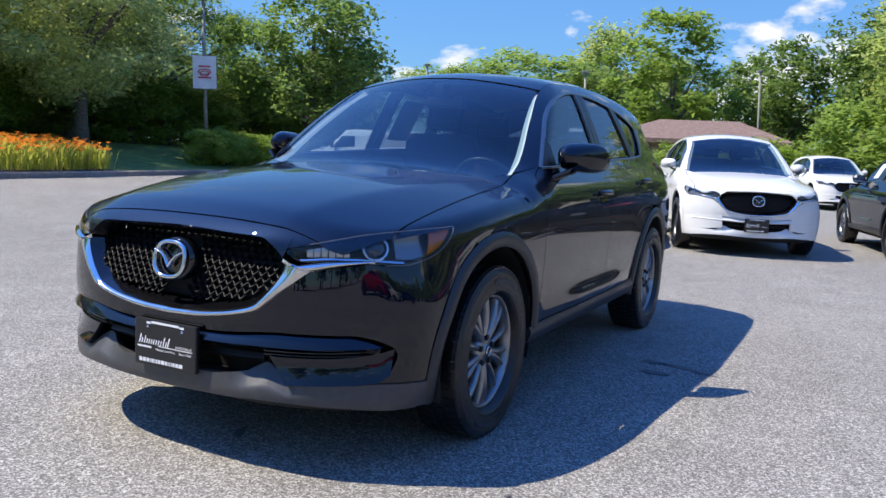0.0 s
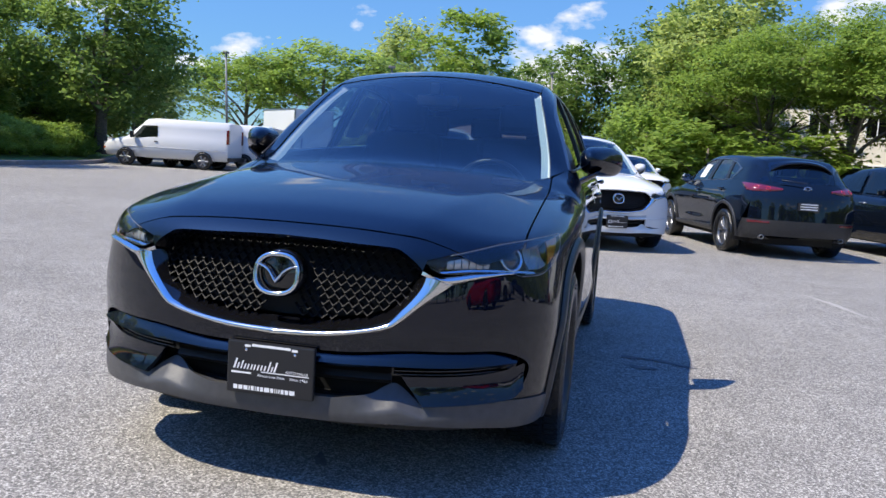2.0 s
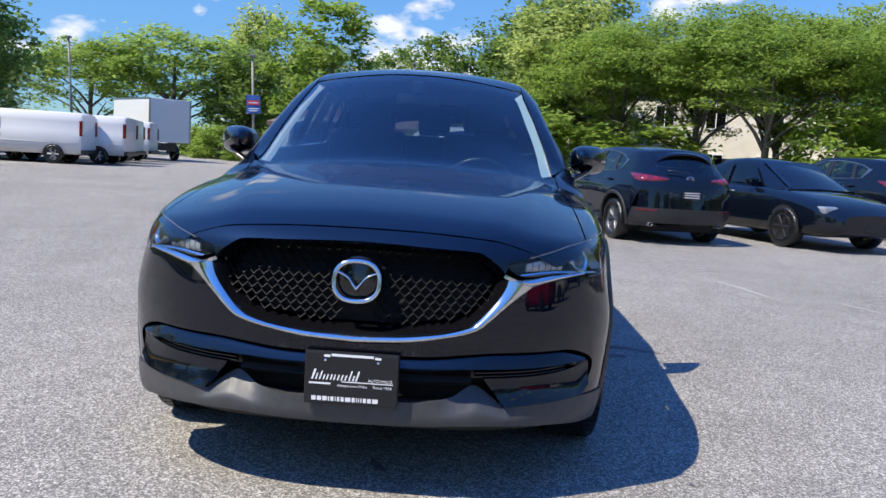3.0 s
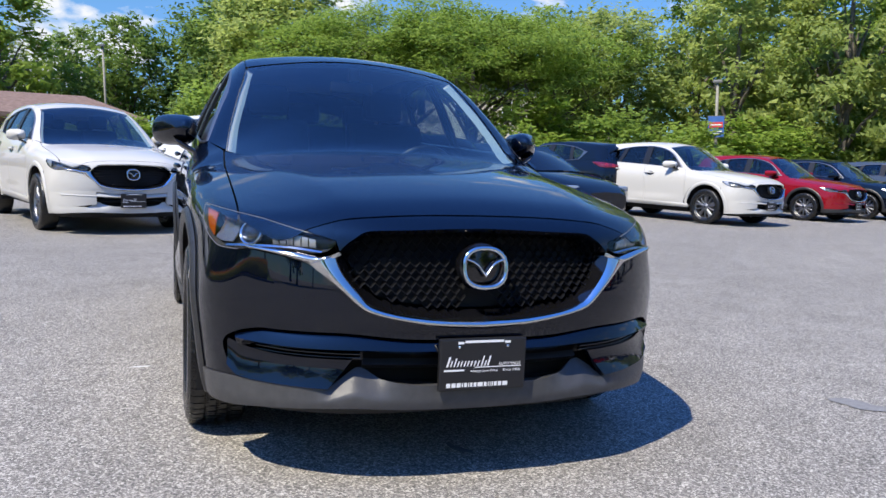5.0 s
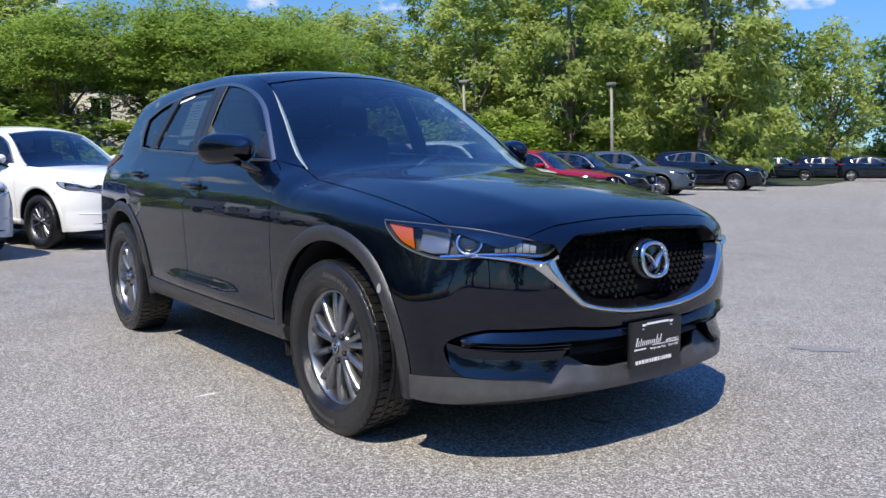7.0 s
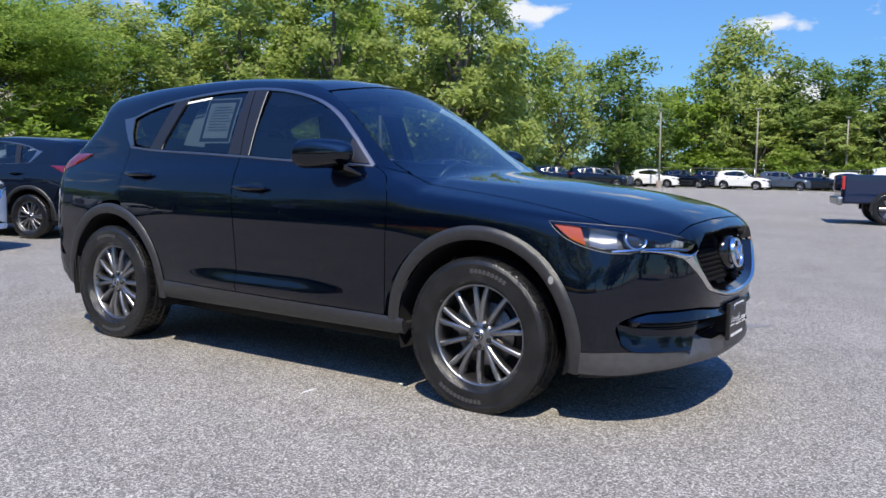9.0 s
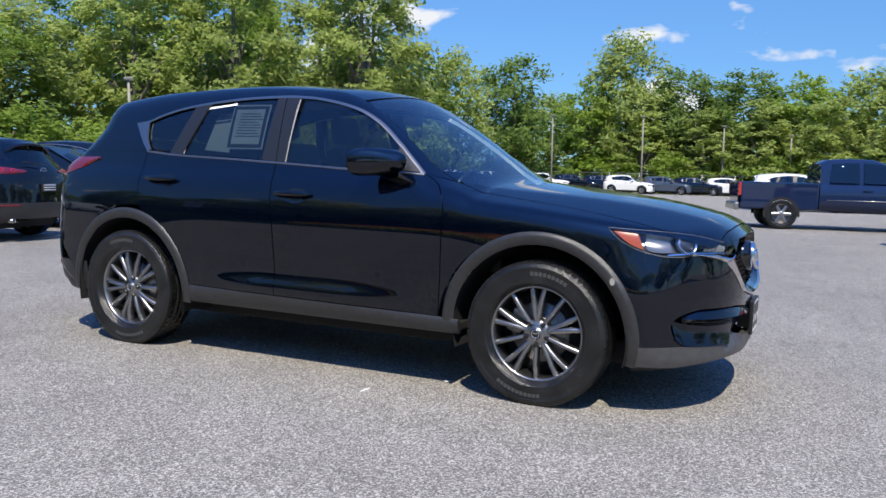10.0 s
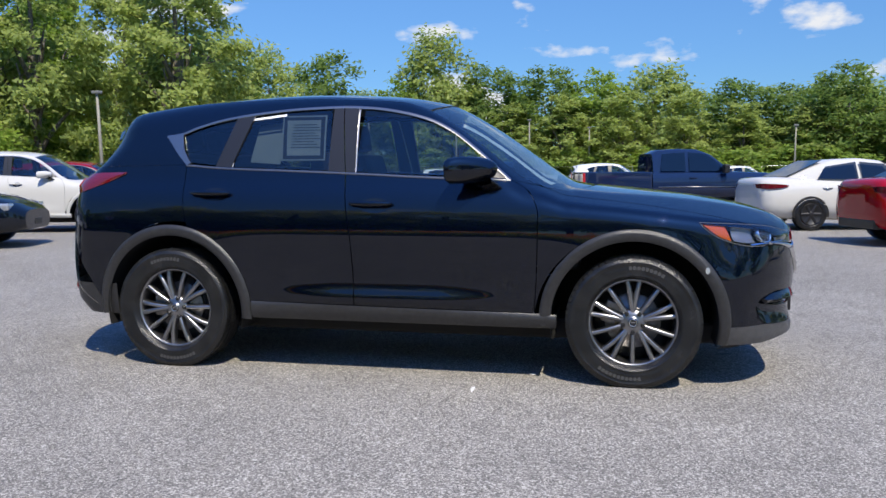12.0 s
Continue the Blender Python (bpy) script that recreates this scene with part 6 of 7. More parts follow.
def cargo_van(label, x, y, turn):
    car = thing("cargo_van", label, "van", "white delivery vans", place=pose(x, y, 0, 0, 0, turn))
    P = M["van_white"]
    bm = bmesh.new()
    section_body(bm, [(-2.82, 0.93, 0.45, 1.3, 0.80, 2.05), (-2.7, 0.98, 0.40, 1.35, 0.86, 2.10), (0.4, 1.0, 0.38, 1.35, 0.86, 2.12), (0.86, 1.0, 0.38, 1.32, 0.84, 2.07), (1.10, 0.99, 0.40, 1.25, 0.80, 1.86), (1.80, 0.98, 0.42, 1.15, 0.76, 1.28), (2.2, 0.96, 0.42, 1.08, 0.76, 1.20), (2.62, 0.92, 0.42, 1.0, 0.72, 1.10), (2.78, 0.84, 0.45, 0.85, 0.66, 0.98)])
    part("body", bm, P, car)
    for s in (1, -1):
        bm = bmesh.new()
        side_pane(bm, [(0.30, 1.28), (1.46, 1.24)], [(0.34, 1.80), (1.0, 1.78)], 0.965, 0.90, s, 0.025)
        part("window", bm, M["black_glass"], car)
        bm = bmesh.new()
        block(bm, -2.87, -2.75, s * 0.90 - 0.09, s * 0.90 + 0.075, 1.16, 1.78, 0.03)
        part("tail_light", bm, M["red_lens"], car)
        bm = bmesh.new()
        block(bm, 2.60, 2.80, s * 0.72 - 0.10, s * 0.72 + 0.12, 0.78, 1.0, 0.03)
        part("headlight", bm, M["lens"], car)
        bm = bmesh.new()
        block(bm, 2.58, 2.79, s * 0.76 - 0.10, s * 0.76 + 0.12, 0.69, 0.78, 0.02)
        part("turn_signal", bm, M["amber"], car)
        bm = bmesh.new()
        block(bm, 1.34, 1.46, s * 1.12 - 0.10, s * 1.12 + 0.10, 1.22, 1.50, 0.04)
        part("mirror", bm, M["trim_black"], car)
        bm = bmesh.new()
        tube(bm, [(-2.7, s * 1.0, 0.86), (1.9, s * 1.0, 0.86)], 0.012, 6)
        part("side_moulding", bm, P, car)
        bm = bmesh.new()
        tube(bm, [(0.30, s * 1.0, 1.12), (0.45, s * 1.015, 1.12)], 0.018, 6)
        part("handle", bm, M["trim_black"], car)
    bm = bmesh.new()
    end_pane(bm, 1.80, 1.30, 0.74, 1.12, 1.87, 0.70)
    part("windshield", bm, M["black_glass"], car)
    bm = bmesh.new()
    block(bm, 2.74, 2.82, -0.58, 0.58, 0.62, 0.95, 0.03)
    part("grille", bm, M["trim_black"], car)
    bm = bmesh.new()
    block(bm, 2.70, 2.88, -0.94, 0.94, 0.40, 0.60, 0.05)
    part("front_bumper", bm, M["trim_black"], car)
    bm = bmesh.new()
    block(bm, -2.95, -2.80, -0.94, 0.94, 0.42, 0.60, 0.04)
    part("rear_bumper", bm, M["trim_black"], car)
    arch_disc(car, (-1.75, 1.72), 1.003, 0.385)
    wheels_for(car, (-1.75, 1.72), 1.01, 0.375, M["alloy"])
    return car


van = cargo_van("white cargo van without side windows", -26.2, -17.5, -81.5)
van.scale = (0.93, 0.95, 0.93)
for x, y in ((-28.2, -16.7), (-31.6, -17.8), (-35.5, -18.7)):
    other = tagged(copy_thing(van, pose(x, y, 0, 0, 0, -82)), "white cargo van in a row of vans", "van", "white delivery vans")
    other.scale = (0.93, 0.95, 0.93)


def box_truck(label, x, y, turn):
    car = thing("box_truck", label, "truck", place=pose(x, y, 0, 0, 0, turn))
    bm = bmesh.new()
    block(bm, -3.4, 1.6, -1.15, 1.15, 1.0, 3.3, 0.03)
    part("cargo_box", bm, M["van_white"], car)
    bm = bmesh.new()
    for y0, y1 in ((-1.17, -1.09), (1.09, 1.17)):
        for z0 in (0.98, 3.24):
            block(bm, -3.42, 1.62, y0, y1, z0, z0 + 0.08, 0.01)
        block(bm, -3.43, -3.35, y0, y1, 1.0, 3.3, 0.01)
    part("corner_rails", bm, M["satin_chrome"], car)
    bm = bmesh.new()
    section_body(bm, [(1.75, 0.98, 0.6, 1.3, 0.85, 2.2), (2.6, 0.98, 0.55, 1.3, 0.82, 2.1), (3.1, 0.96, 0.55, 1.2, 0.78, 1.45), (3.8, 0.9, 0.55, 1.05, 0.72, 1.2)])
    part("cab", bm, M["van_white"], car)
    bm = bmesh.new()
    block(bm, -3.3, 3.4, -0.45, 0.45, 0.55, 0.95, 0.03)
    part("chassis", bm, M["trim_black"], car)
    wheels_for(car, (-2.0, 2.75), 1.02, 0.42, M["alloy"])
    return car


box_truck("white box truck with a tall cargo body", -41.2, -18.8, -135)

# ---- trees, shrubs and flowers ----
def leaf_material(name, dark, light):
    m = bpy.data.materials.new(name)
    m.use_nodes = True
    n, l = m.node_tree.nodes, m.node_tree.links
    p = n["Principled BSDF"]
    geo, info = n.new("ShaderNodeNewGeometry"), n.new("ShaderNodeObjectInfo")
    add = n.new("ShaderNodeMath")
    add.operation = "MULTIPLY_ADD"
    add.inputs[1].default_value = 0.75
    scale = n.new("ShaderNodeMath")
    scale.operation = "MULTIPLY"
    scale.inputs[1].default_value = 0.25
    l.new(info.outputs["Random"], scale.inputs[0])
    l.new(geo.outputs["Random Per Island"], add.inputs[0])
    l.new(scale.outputs[0], add.inputs[2])
    ramp = n.new("ShaderNodeValToRGB")
    ramp.color_ramp.elements[0].color, ramp.color_ramp.elements[1].color = (*dark, 1), (*light, 1)
    l.new(add.outputs[0], ramp.inputs["Fac"])
    l.new(ramp.outputs["Color"], p.inputs["Base Color"])
    p.inputs["Roughness"].default_value = 0.55
    p.inputs["Specular IOR Level"].default_value = 0.25
    glow = n.new("ShaderNodeBsdfTranslucent")
    l.new(ramp.outputs["Color"], glow.inputs["Color"])
    mix = n.new("ShaderNodeMixShader")
    mix.inputs[0].default_value = 0.62
    l.new(p.outputs[0], mix.inputs[1])
    l.new(glow.outputs[0], mix.inputs[2])
    l.new(mix.outputs[0], n["Material Output"].inputs["Surface"])
    return m


LEAF = {
    "deep": leaf_material("leaf_deep", (0.095, 0.165, 0.034), (0.265, 0.365, 0.088)),
    "fresh": leaf_material("leaf_fresh", (0.150, 0.240, 0.036), (0.350, 0.460, 0.100)),
    "dusky": leaf_material("leaf_dusky", (0.195, 0.265, 0.068), (0.510, 0.580, 0.175)),
    "olive": leaf_material("leaf_olive", (0.27, 0.33, 0.11), (0.68, 0.72, 0.29)),
    "bright": leaf_material("leaf_bright", (0.150, 0.245, 0.030), (0.350, 0.460, 0.085)),
}
BARK = textured("bark", (0.085, 0.072, 0.058), (0.19, 0.165, 0.135), 14, 0.95, bump=0.8, bump_scale=30)


def leaves(rng, lobes, count, size, flat=0.0, droop=0.0):
    """Many small leaf sprays gathered in clumps. A clump is (x, y, z, rx, ry, rz)."""
    lobes = np.array(lobes)
    weight = (lobes[:, 3] * lobes[:, 4]) ** 0.9
    pick = rng.choice(len(lobes), count, p=weight / weight.sum())
    way = rng.normal(0, 0.52, size=(count, 3))
    at = lobes[pick, :3] + lobes[pick, 3:] * way
    out = at - np.array([0, 0, 4.5])
    out /= np.linalg.norm(out, axis=1, keepdims=True)
    up = 0.5 * out + rng.normal(0, 0.5, (count, 3)) + np.array([0.1, -0.25, 0.38 + flat])
    up /= np.linalg.norm(up, axis=1, keepdims=True)
    a = np.cross(up, rng.normal(size=(count, 3)))
    a /= np.linalg.norm(a, axis=1, keepdims=True)
    b = np.cross(up, a)
    s = size * rng.uniform(0.55, 1.35, count)[:, None]
    tip = -droop * s * np.array([0, 0, 1.0])
    v = np.stack([at - a * s * 0.7 + b * s * 0.55, at - a * s * 0.7 - b * s * 0.55, at + a * s * 1.2 + tip], 1).reshape(-1, 3)
    f = np.arange(count * 3).reshape(-1, 3)
    return v, f


def clumps(rng, n, envelope, low, high, size, squash, inner=0.35):
    """Clump places inside a lumpy crown; envelope(z) is the crown's radius."""
    out = []
    wave = rng.uniform(0, 6.28, 6)
    while len(out) < n:
        z = rng.uniform(low, high)
        r = envelope(z)
        if rng.uniform() > (r / 3.0) ** 1.3 + 0.05:
            continue
        a = rng.uniform(0, 6.28)
        lump = 1 + 0.14 * math.sin(3 * a + wave[0] + z) + 0.13 * math.sin(2 * a - 1.3 * z + wave[1]) + 0.10 * math.sin(5 * a + 2.1 * z + wave[2])
        q = r * lump * rng.uniform(inner**2, 1.0) ** 0.5
        s = size * rng.uniform(0.6, 1.4)
        out.append((q * math.cos(a), q * math.sin(a), z + 0.25 * math.sin(2 * a + wave[3]), s, s, s * squash))
    return out


def crown_mesh(name, rng, lobes, count, size, mat, flat=0.0, droop=0.0):
    v, f = leaves(rng, lobes, count, size, flat, droop)
    me = bpy.data.meshes.new(name)
    me.from_pydata(v.tolist(), [], f.tolist())
    me.materials.append(mat)
    return me


def trunk_mesh(rng, height, reach, radius, limbs, fork):
    bm = bmesh.new()
    lean = rng.normal(0, 0.02, 2)
    axis = [(lean[0] * z * height, lean[1] * z * height, z * height) for z in np.linspace(-0.03, 0.80, 8)]
    tube(bm, axis, [radius * (1.25 if k == 0 else 1.0 - 0.11 * k) for k in range(8)], 9)
    for k in range(limbs):
        a = 2 * math.pi * (k + rng.uniform(-0.2, 0.2)) / limbs
        z0 = height * rng.uniform(fork, fork + 0.25)
        r = reach * rng.uniform(0.6, 0.95)
        z1 = min(height * 0.92, z0 + height * rng.uniform(0.2, 0.4))
        pts = [(r * q * math.cos(a) + lean[0] * z0, r * q * math.sin(a) + lean[1] * z0, z0 + (z1 - z0) * q**0.75) for q in np.linspace(0, 1, 6)]
        tube(bm, pts, [radius * (0.5 - 0.075 * i) for i in range(6)], 6)
        for j in range(2):
            p = Vector(pts[3 + j])
            d = Vector((rng.normal(), rng.normal(), 0.6)).normalized() * reach * 0.35
            tube(bm, [p, p + d * 0.5, p + d], [radius * 0.16, radius * 0.11, radius * 0.05], 5)
    me = bpy.data.meshes.new("trunk")
    bm.to_mesh(me)
    bm.free()
    me.materials.append(BARK)
    return me


def make_species(kind, seed, count, leaf):
    """Trunk and crown of a tree one metre... ten units high and about three units in radius."""
    rng = np.random.default_rng(seed)
    dome = lambda mid, half, wide: lambda z: wide * math.sqrt(max(0.03, 1 - ((z - mid) / half) ** 2))  # noqa: E731
    if kind == "oval":
        lobes = clumps(rng, 150, dome(5.4, 4.5, 2.75), 1.6, 9.8, 0.55, 0.95)
        crown = crown_mesh("crown", rng, lobes, count, 0.150 * leaf, LEAF["deep" if seed % 2 else "dusky"])
        trunk = trunk_mesh(rng, 9, 2.1, 0.22, 8, 0.16)
    elif kind == "verge":
        lobes = clumps(rng, 170, dome(5.4, 4.5, 2.75), 1.8, 9.8, 0.52, 0.9)
        crown = crown_mesh("crown", rng, lobes, int(count * 0.9), 0.145 * leaf, LEAF["olive"])
        trunk = trunk_mesh(rng, 9, 2.1, 0.22, 8, 0.16)
    elif kind == "locust":
        lobes = []
        for k in range(170):
            a, q = rng.uniform(0, 6.28), 3.1 * math.sqrt(rng.uniform(0.0, 1.0))
            z = 9.4 - 0.26 * q * q - rng.exponential(1.5) + 0.35 * math.sin(3 * a + seed)
            s = rng.uniform(0.35, 0.75)
            if z > (2.6 if q > 1.7 else 4.4):
                lobes.append((q * math.cos(a), q * math.sin(a), z, s * 1.05, s * 1.05, s * 0.55))
        crown = crown_mesh("crown", rng, lobes, count, 0.122 * leaf, LEAF["fresh"], flat=0.1, droop=0.3)
        trunk = trunk_mesh(rng, 9.2, 2.9, 0.15, 9, 0.16)
    elif kind == "tall":
        lobes = clumps(rng, 160, lambda z: 2.9 * (1 - (z / 10.8)) ** 0.42 * (0.75 + 0.25 * min(1, z / 2.5)), 0.6, 10.0, 0.46, 0.6)
        crown = crown_mesh("crown", rng, lobes, count, 0.145 * leaf, LEAF["dusky"], flat=0.2, droop=0.3)
        trunk = trunk_mesh(rng, 9.6, 1.6, 0.19, 8, 0.15)
    elif kind == "airy":
        lobes = clumps(rng, 110, dome(5.8, 4.4, 2.5), 2.2, 9.9, 0.50, 0.7)
        crown = crown_mesh("crown", rng, lobes, int(count * 0.85), 0.145 * leaf, LEAF["bright"], droop=0.2)
        trunk = trunk_mesh(rng, 9.4, 2.0, 0.16, 8, 0.25)
    else:
        lobes = clumps(rng, 60, dome(3.6, 4.6, 2.7), 0.2, 8.0, 0.75, 0.9, 0.5)
        crown = crown_mesh("crown", rng, lobes, count // 4, 0.27 * leaf, LEAF["bright" if seed % 2 else "fresh"], droop=0.3)
        trunk = trunk_mesh(rng, 7, 1.6, 0.18, 5, 0.08)
    return trunk, crown


# leaf counts and sizes for crowns near by, further off, far off and out of sight
DETAIL = ((30000, 0.54), (30000, 0.54), (15000, 0.78), (15000, 0.78), (7500, 1.12), (7500, 1.12), (3000, 1.7))
SPECIES = {k: [make_species(k, 10 * i + j, *DETAIL[j]) for j in range(7)] for i, k in enumerate(("oval", "locust", "tall", "airy", "shrub", "verge"))}
SPOKEN = {"verge": ("leafy olive-green tree rising from the planted verge", "tree"), "oval": ("leafy broad deciduous tree with a dense dark green crown", "tree"), "locust": ("spreading tree with layered feathery green foliage", "tree"), "tall": ("tall tree with drooping dusky green foliage", "tree"),
          "airy": ("slender tree with light yellow-green foliage", "tree"), "shrub": ("bushy leafy shrub at the edge of the woods", "shrub")}
tree_rng = random.Random(4)
ORDER = ("oval", "locust", "tall", "airy", "shrub")


def plant(x, y, height, radius, kind, base=0.0):
    kind = ORDER[kind] if isinstance(kind, int) else kind
    away = math.hypot(x - 2, y)
    pick = tree_rng.randrange(2)
    trunk, crown = SPECIES[kind][6 if x > 20 and y < 75 else pick + (0 if away < (44 if kind == "locust" else 33) else 2 if away < 58 else 4)]
    tall = 8.6 if kind == "shrub" else 10.0
    root = thing("shrub" if kind == "shrub" else "tree", *SPOKEN[kind], group="shrubs" if kind == "shrub" else "trees round the car park", place=pose(x, y, base, 0, 0, tree_rng.uniform(0, 360)))
    wide = radius / 3.0
    root.scale = (wide, wide, (height - base) / tall)
    for name, me in (("trunk", trunk), ("crown", crown)):
        o = new(name, me)
        o.parent = root
    return root


# beyond the verge
for row in ((-16.7, -24.2, 10.8, 3.7, "verge", 0.8), (-11.0, -25.5, 10.0, 4.4, "verge", 0.9), (-19.5, -28.5, 9.6, 4.4, "verge", 0.9), (-25.5, -29.5, 10.2, 4.2, "locust", 1.0), (-28.2, -22.4, 9.2, 4.0, "oval", 0.6),
            (-24.0, -33.5, 10.0, 4.5, "oval", 1.0), (-33.5, -30.0, 8.0, 4.0, "oval", 1.0), (-38.0, -27.0, 6.8, 3.6, "oval", 0.3), (-5.0, -26.0, 9.5, 4.2, "verge", 0.9), (-15.0, -32.0, 10.0, 4.8, "verge", 1.0),
            (3.0, -27.0, 10.0, 4.5, "verge", 0.9), (11.0, -25.0, 9.0, 4.4, "locust", 0.9), (20.0, -24.0, 10.0, 4.6, "verge", 0.5)):
    plant(*row)
# far side, along the low building
for row in ((-64.9, -26.3, 11.2, 7.6, 1), (-58.0, -30.0, 9.0, 5.0, 1), (-77.1, -21.8, 14.3, 5.0, 0), (-56.1, -11.3, 11.8, 5.2, 3), (-69.9, -7.8, 10.8, 4.0, 0), (-57.4, -3.1, 10.2, 3.8, 0), (-58.5, 3.0, 11.4, 4.8, 0), (-53.2, 4.9, 12.8, 4.4, 3),
            (-62.0, -19.0, 9.0, 4.4, 0), (-70.0, -14.5, 10.5, 4.5, 0)):
    plant(*row)
# feathery trees behind the parked rows
for row in ((-36.8, 7.1, 8.6, 4.4, 1), (-34.2, 10.2, 9.2, 4.6, 1), (-31.4, 12.6, 8.8, 4.3, 1), (-36.7, 15.0, 9.6, 4.5, 1), (-33.0, 17.5, 9.2, 4.3, 1), (-34.0, 21.8, 9.4, 4.3, 0), (-37.2, 29.5, 12.4, 4.0, 3), (-41.5, 5.5, 11.0, 4.6, 0), (-44.0, 25.0, 11.0, 4.6, 0),
            (-44.0, 4.0, 10.5, 4.4, 0)):
    plant(*row)
for row in ((-29.6, 26.0, 12.0, 4.2, 2), (-34.6, 40.9, 14.0, 4.2, 3), (-39.0, 47.7, 14.2, 5.0, 0), (-21.7, 35.2, 14.6, 5.0, 2), (-33.5, 50.0, 11.6, 4.3, 2), (-26.4, 30.0, 14.0, 4.4, 2), (-33.0, 35.0, 13.6, 4.4, 3), (-29.5, 42.0, 14.2, 4.2, 2), (-40.0, 36.0, 13.0, 5.0, 0),
            (-23.4, 39.0, 14.0, 4.2, 2), (-30.5, 55.0, 12.4, 4.4, 0), (-28.0, 61.0, 11.8, 3.6, 0)):
    plant(*row)
# the far end
for row in ((-26.5, 70.9, 13.2, 4.6, 0), (-21.0, 78.8, 11.0, 4.0, 3), (-17.7, 81.1, 16.0, 4.8, 0), (-11.9, 82.4, 13.0, 4.8, 0), (-6.0, 83.2, 12.6, 5.2, 0), (-0.7, 84.7, 12.0, 5.0, 3), (5.2, 84.6, 12.2, 5.2, 0), (13.7, 85.8, 11.2, 5.0, 0),
            (19.8, 86.8, 10.8, 4.8, 0), (25.3, 85.4, 10.4, 4.8, 0), (32.0, 84.0, 10.4, 5.2, 0), (40.0, 82.0, 10.4, 5.2, 0)):
    plant(*row)
for row in ((-4.1, 78.5, 9.0, 4.0, 2), (1.6, 78.7, 9.0, 4.2, 2), (7.7, 78.4, 9.0, 4.2, 2), (13.4, 79.7, 8.0, 4.2, 2), (19.9, 79.4, 7.8, 4.4, 2), (-9.5, 78.4, 8.2, 4.0, 2), (-15.0, 77.6, 8.0, 3.8, 2), (27.0, 78.0, 7.6, 4.4, 2)):
    plant(*row)
# the thicket at the woods' edge
edge = spline([(-70.0, -26.0), (-52.0, -19.0), (-40.5, -4.0), (-33.0, 5.0), (-28.0, 13.0), (-25.5, 22.0), (-25.5, 31.0), (-33.0, 43.0), (-35.0, 54.0), (-34.0, 68.0), (-27.0, 76.0), (-10.0, 76.5), (10.0, 77.0), (35.0, 76.0)], 62)
for k, (x, y) in enumerate(edge):
    if 8.0 < y < 14.5 and x < -24:
        continue
    plant(x - tree_rng.uniform(0.5, 2.5) if k < 48 else x, y + tree_rng.uniform(-1, 1), tree_rng.uniform(2.6, 4.6) * (1 if y > 1 else 0.55), tree_rng.uniform(2.2, 3.2) * (1 if y > 1 else 0.7), "shrub")
# shrubs and young trees before the low building
for x, y, h, r in ((-36.0, -2.4, 2.6, 1.9), (-37.5, 0.2, 3.0, 2.0), (-38.5, -6.5, 2.4, 1.8), (-36.0, 3.6, 3.6, 2.0)):
    plant(x, y, h, r, "shrub")
# the dark understorey and hedge beyond the verge
for k in range(17):
    plant(-4.0 - 2.4 * k + tree_rng.uniform(-0.5, 0.5), -27.0 - 0.28 * k + tree_rng.uniform(-1.2, 1.2), tree_rng.uniform(3.2, 4.6), tree_rng.uniform(1.8, 2.4), "shrub" if k % 3 else "oval", 0.8)
hedge_line = spline([(-18.8, -20.2), (-22.0, -20.8), (-25.5, -22.0), (-30.0, -24.6)], 16)
for x, y in hedge_line:
    plant(x, y, 1.55 + tree_rng.uniform(-0.1, 0.15), 0.95, "shrub", 0.25)
for k in range(13):
    plant(4.0 - 4.0 * k + tree_rng.uniform(-0.8, 0.8), -34.5 - 0.25 * k + tree_rng.uniform(-1, 1), tree_rng.uniform(5.5, 7.0), tree_rng.uniform(3.0, 3.6), "oval", 1.0)
for k in range(11):
    plant(-30.0 + 7.0 * k + tree_rng.uniform(-1, 1), 93.0 + tree_rng.uniform(-1.5, 1.5), tree_rng.uniform(10, 12), tree_rng.uniform(4.8, 5.6), k % 2 * 2)
for x, y in ((-24.8, -31.5), (-21.5, -33.2), (-29.0, -31.0), (-17.0, -34.0)):
    plant(x, y, 4.6, 3.0, "oval", 0.2)
# unseen trees added behind the camera, only for the reflections in paint and glass
for k in range(16):
    plant(22 + 5.0 * (k % 8) + tree_rng.uniform(-1, 1), -22 + 12.5 * (k % 9) + tree_rng.uniform(-2, 2), tree_rng.uniform(9, 12), tree_rng.uniform(4, 5), k % 4)


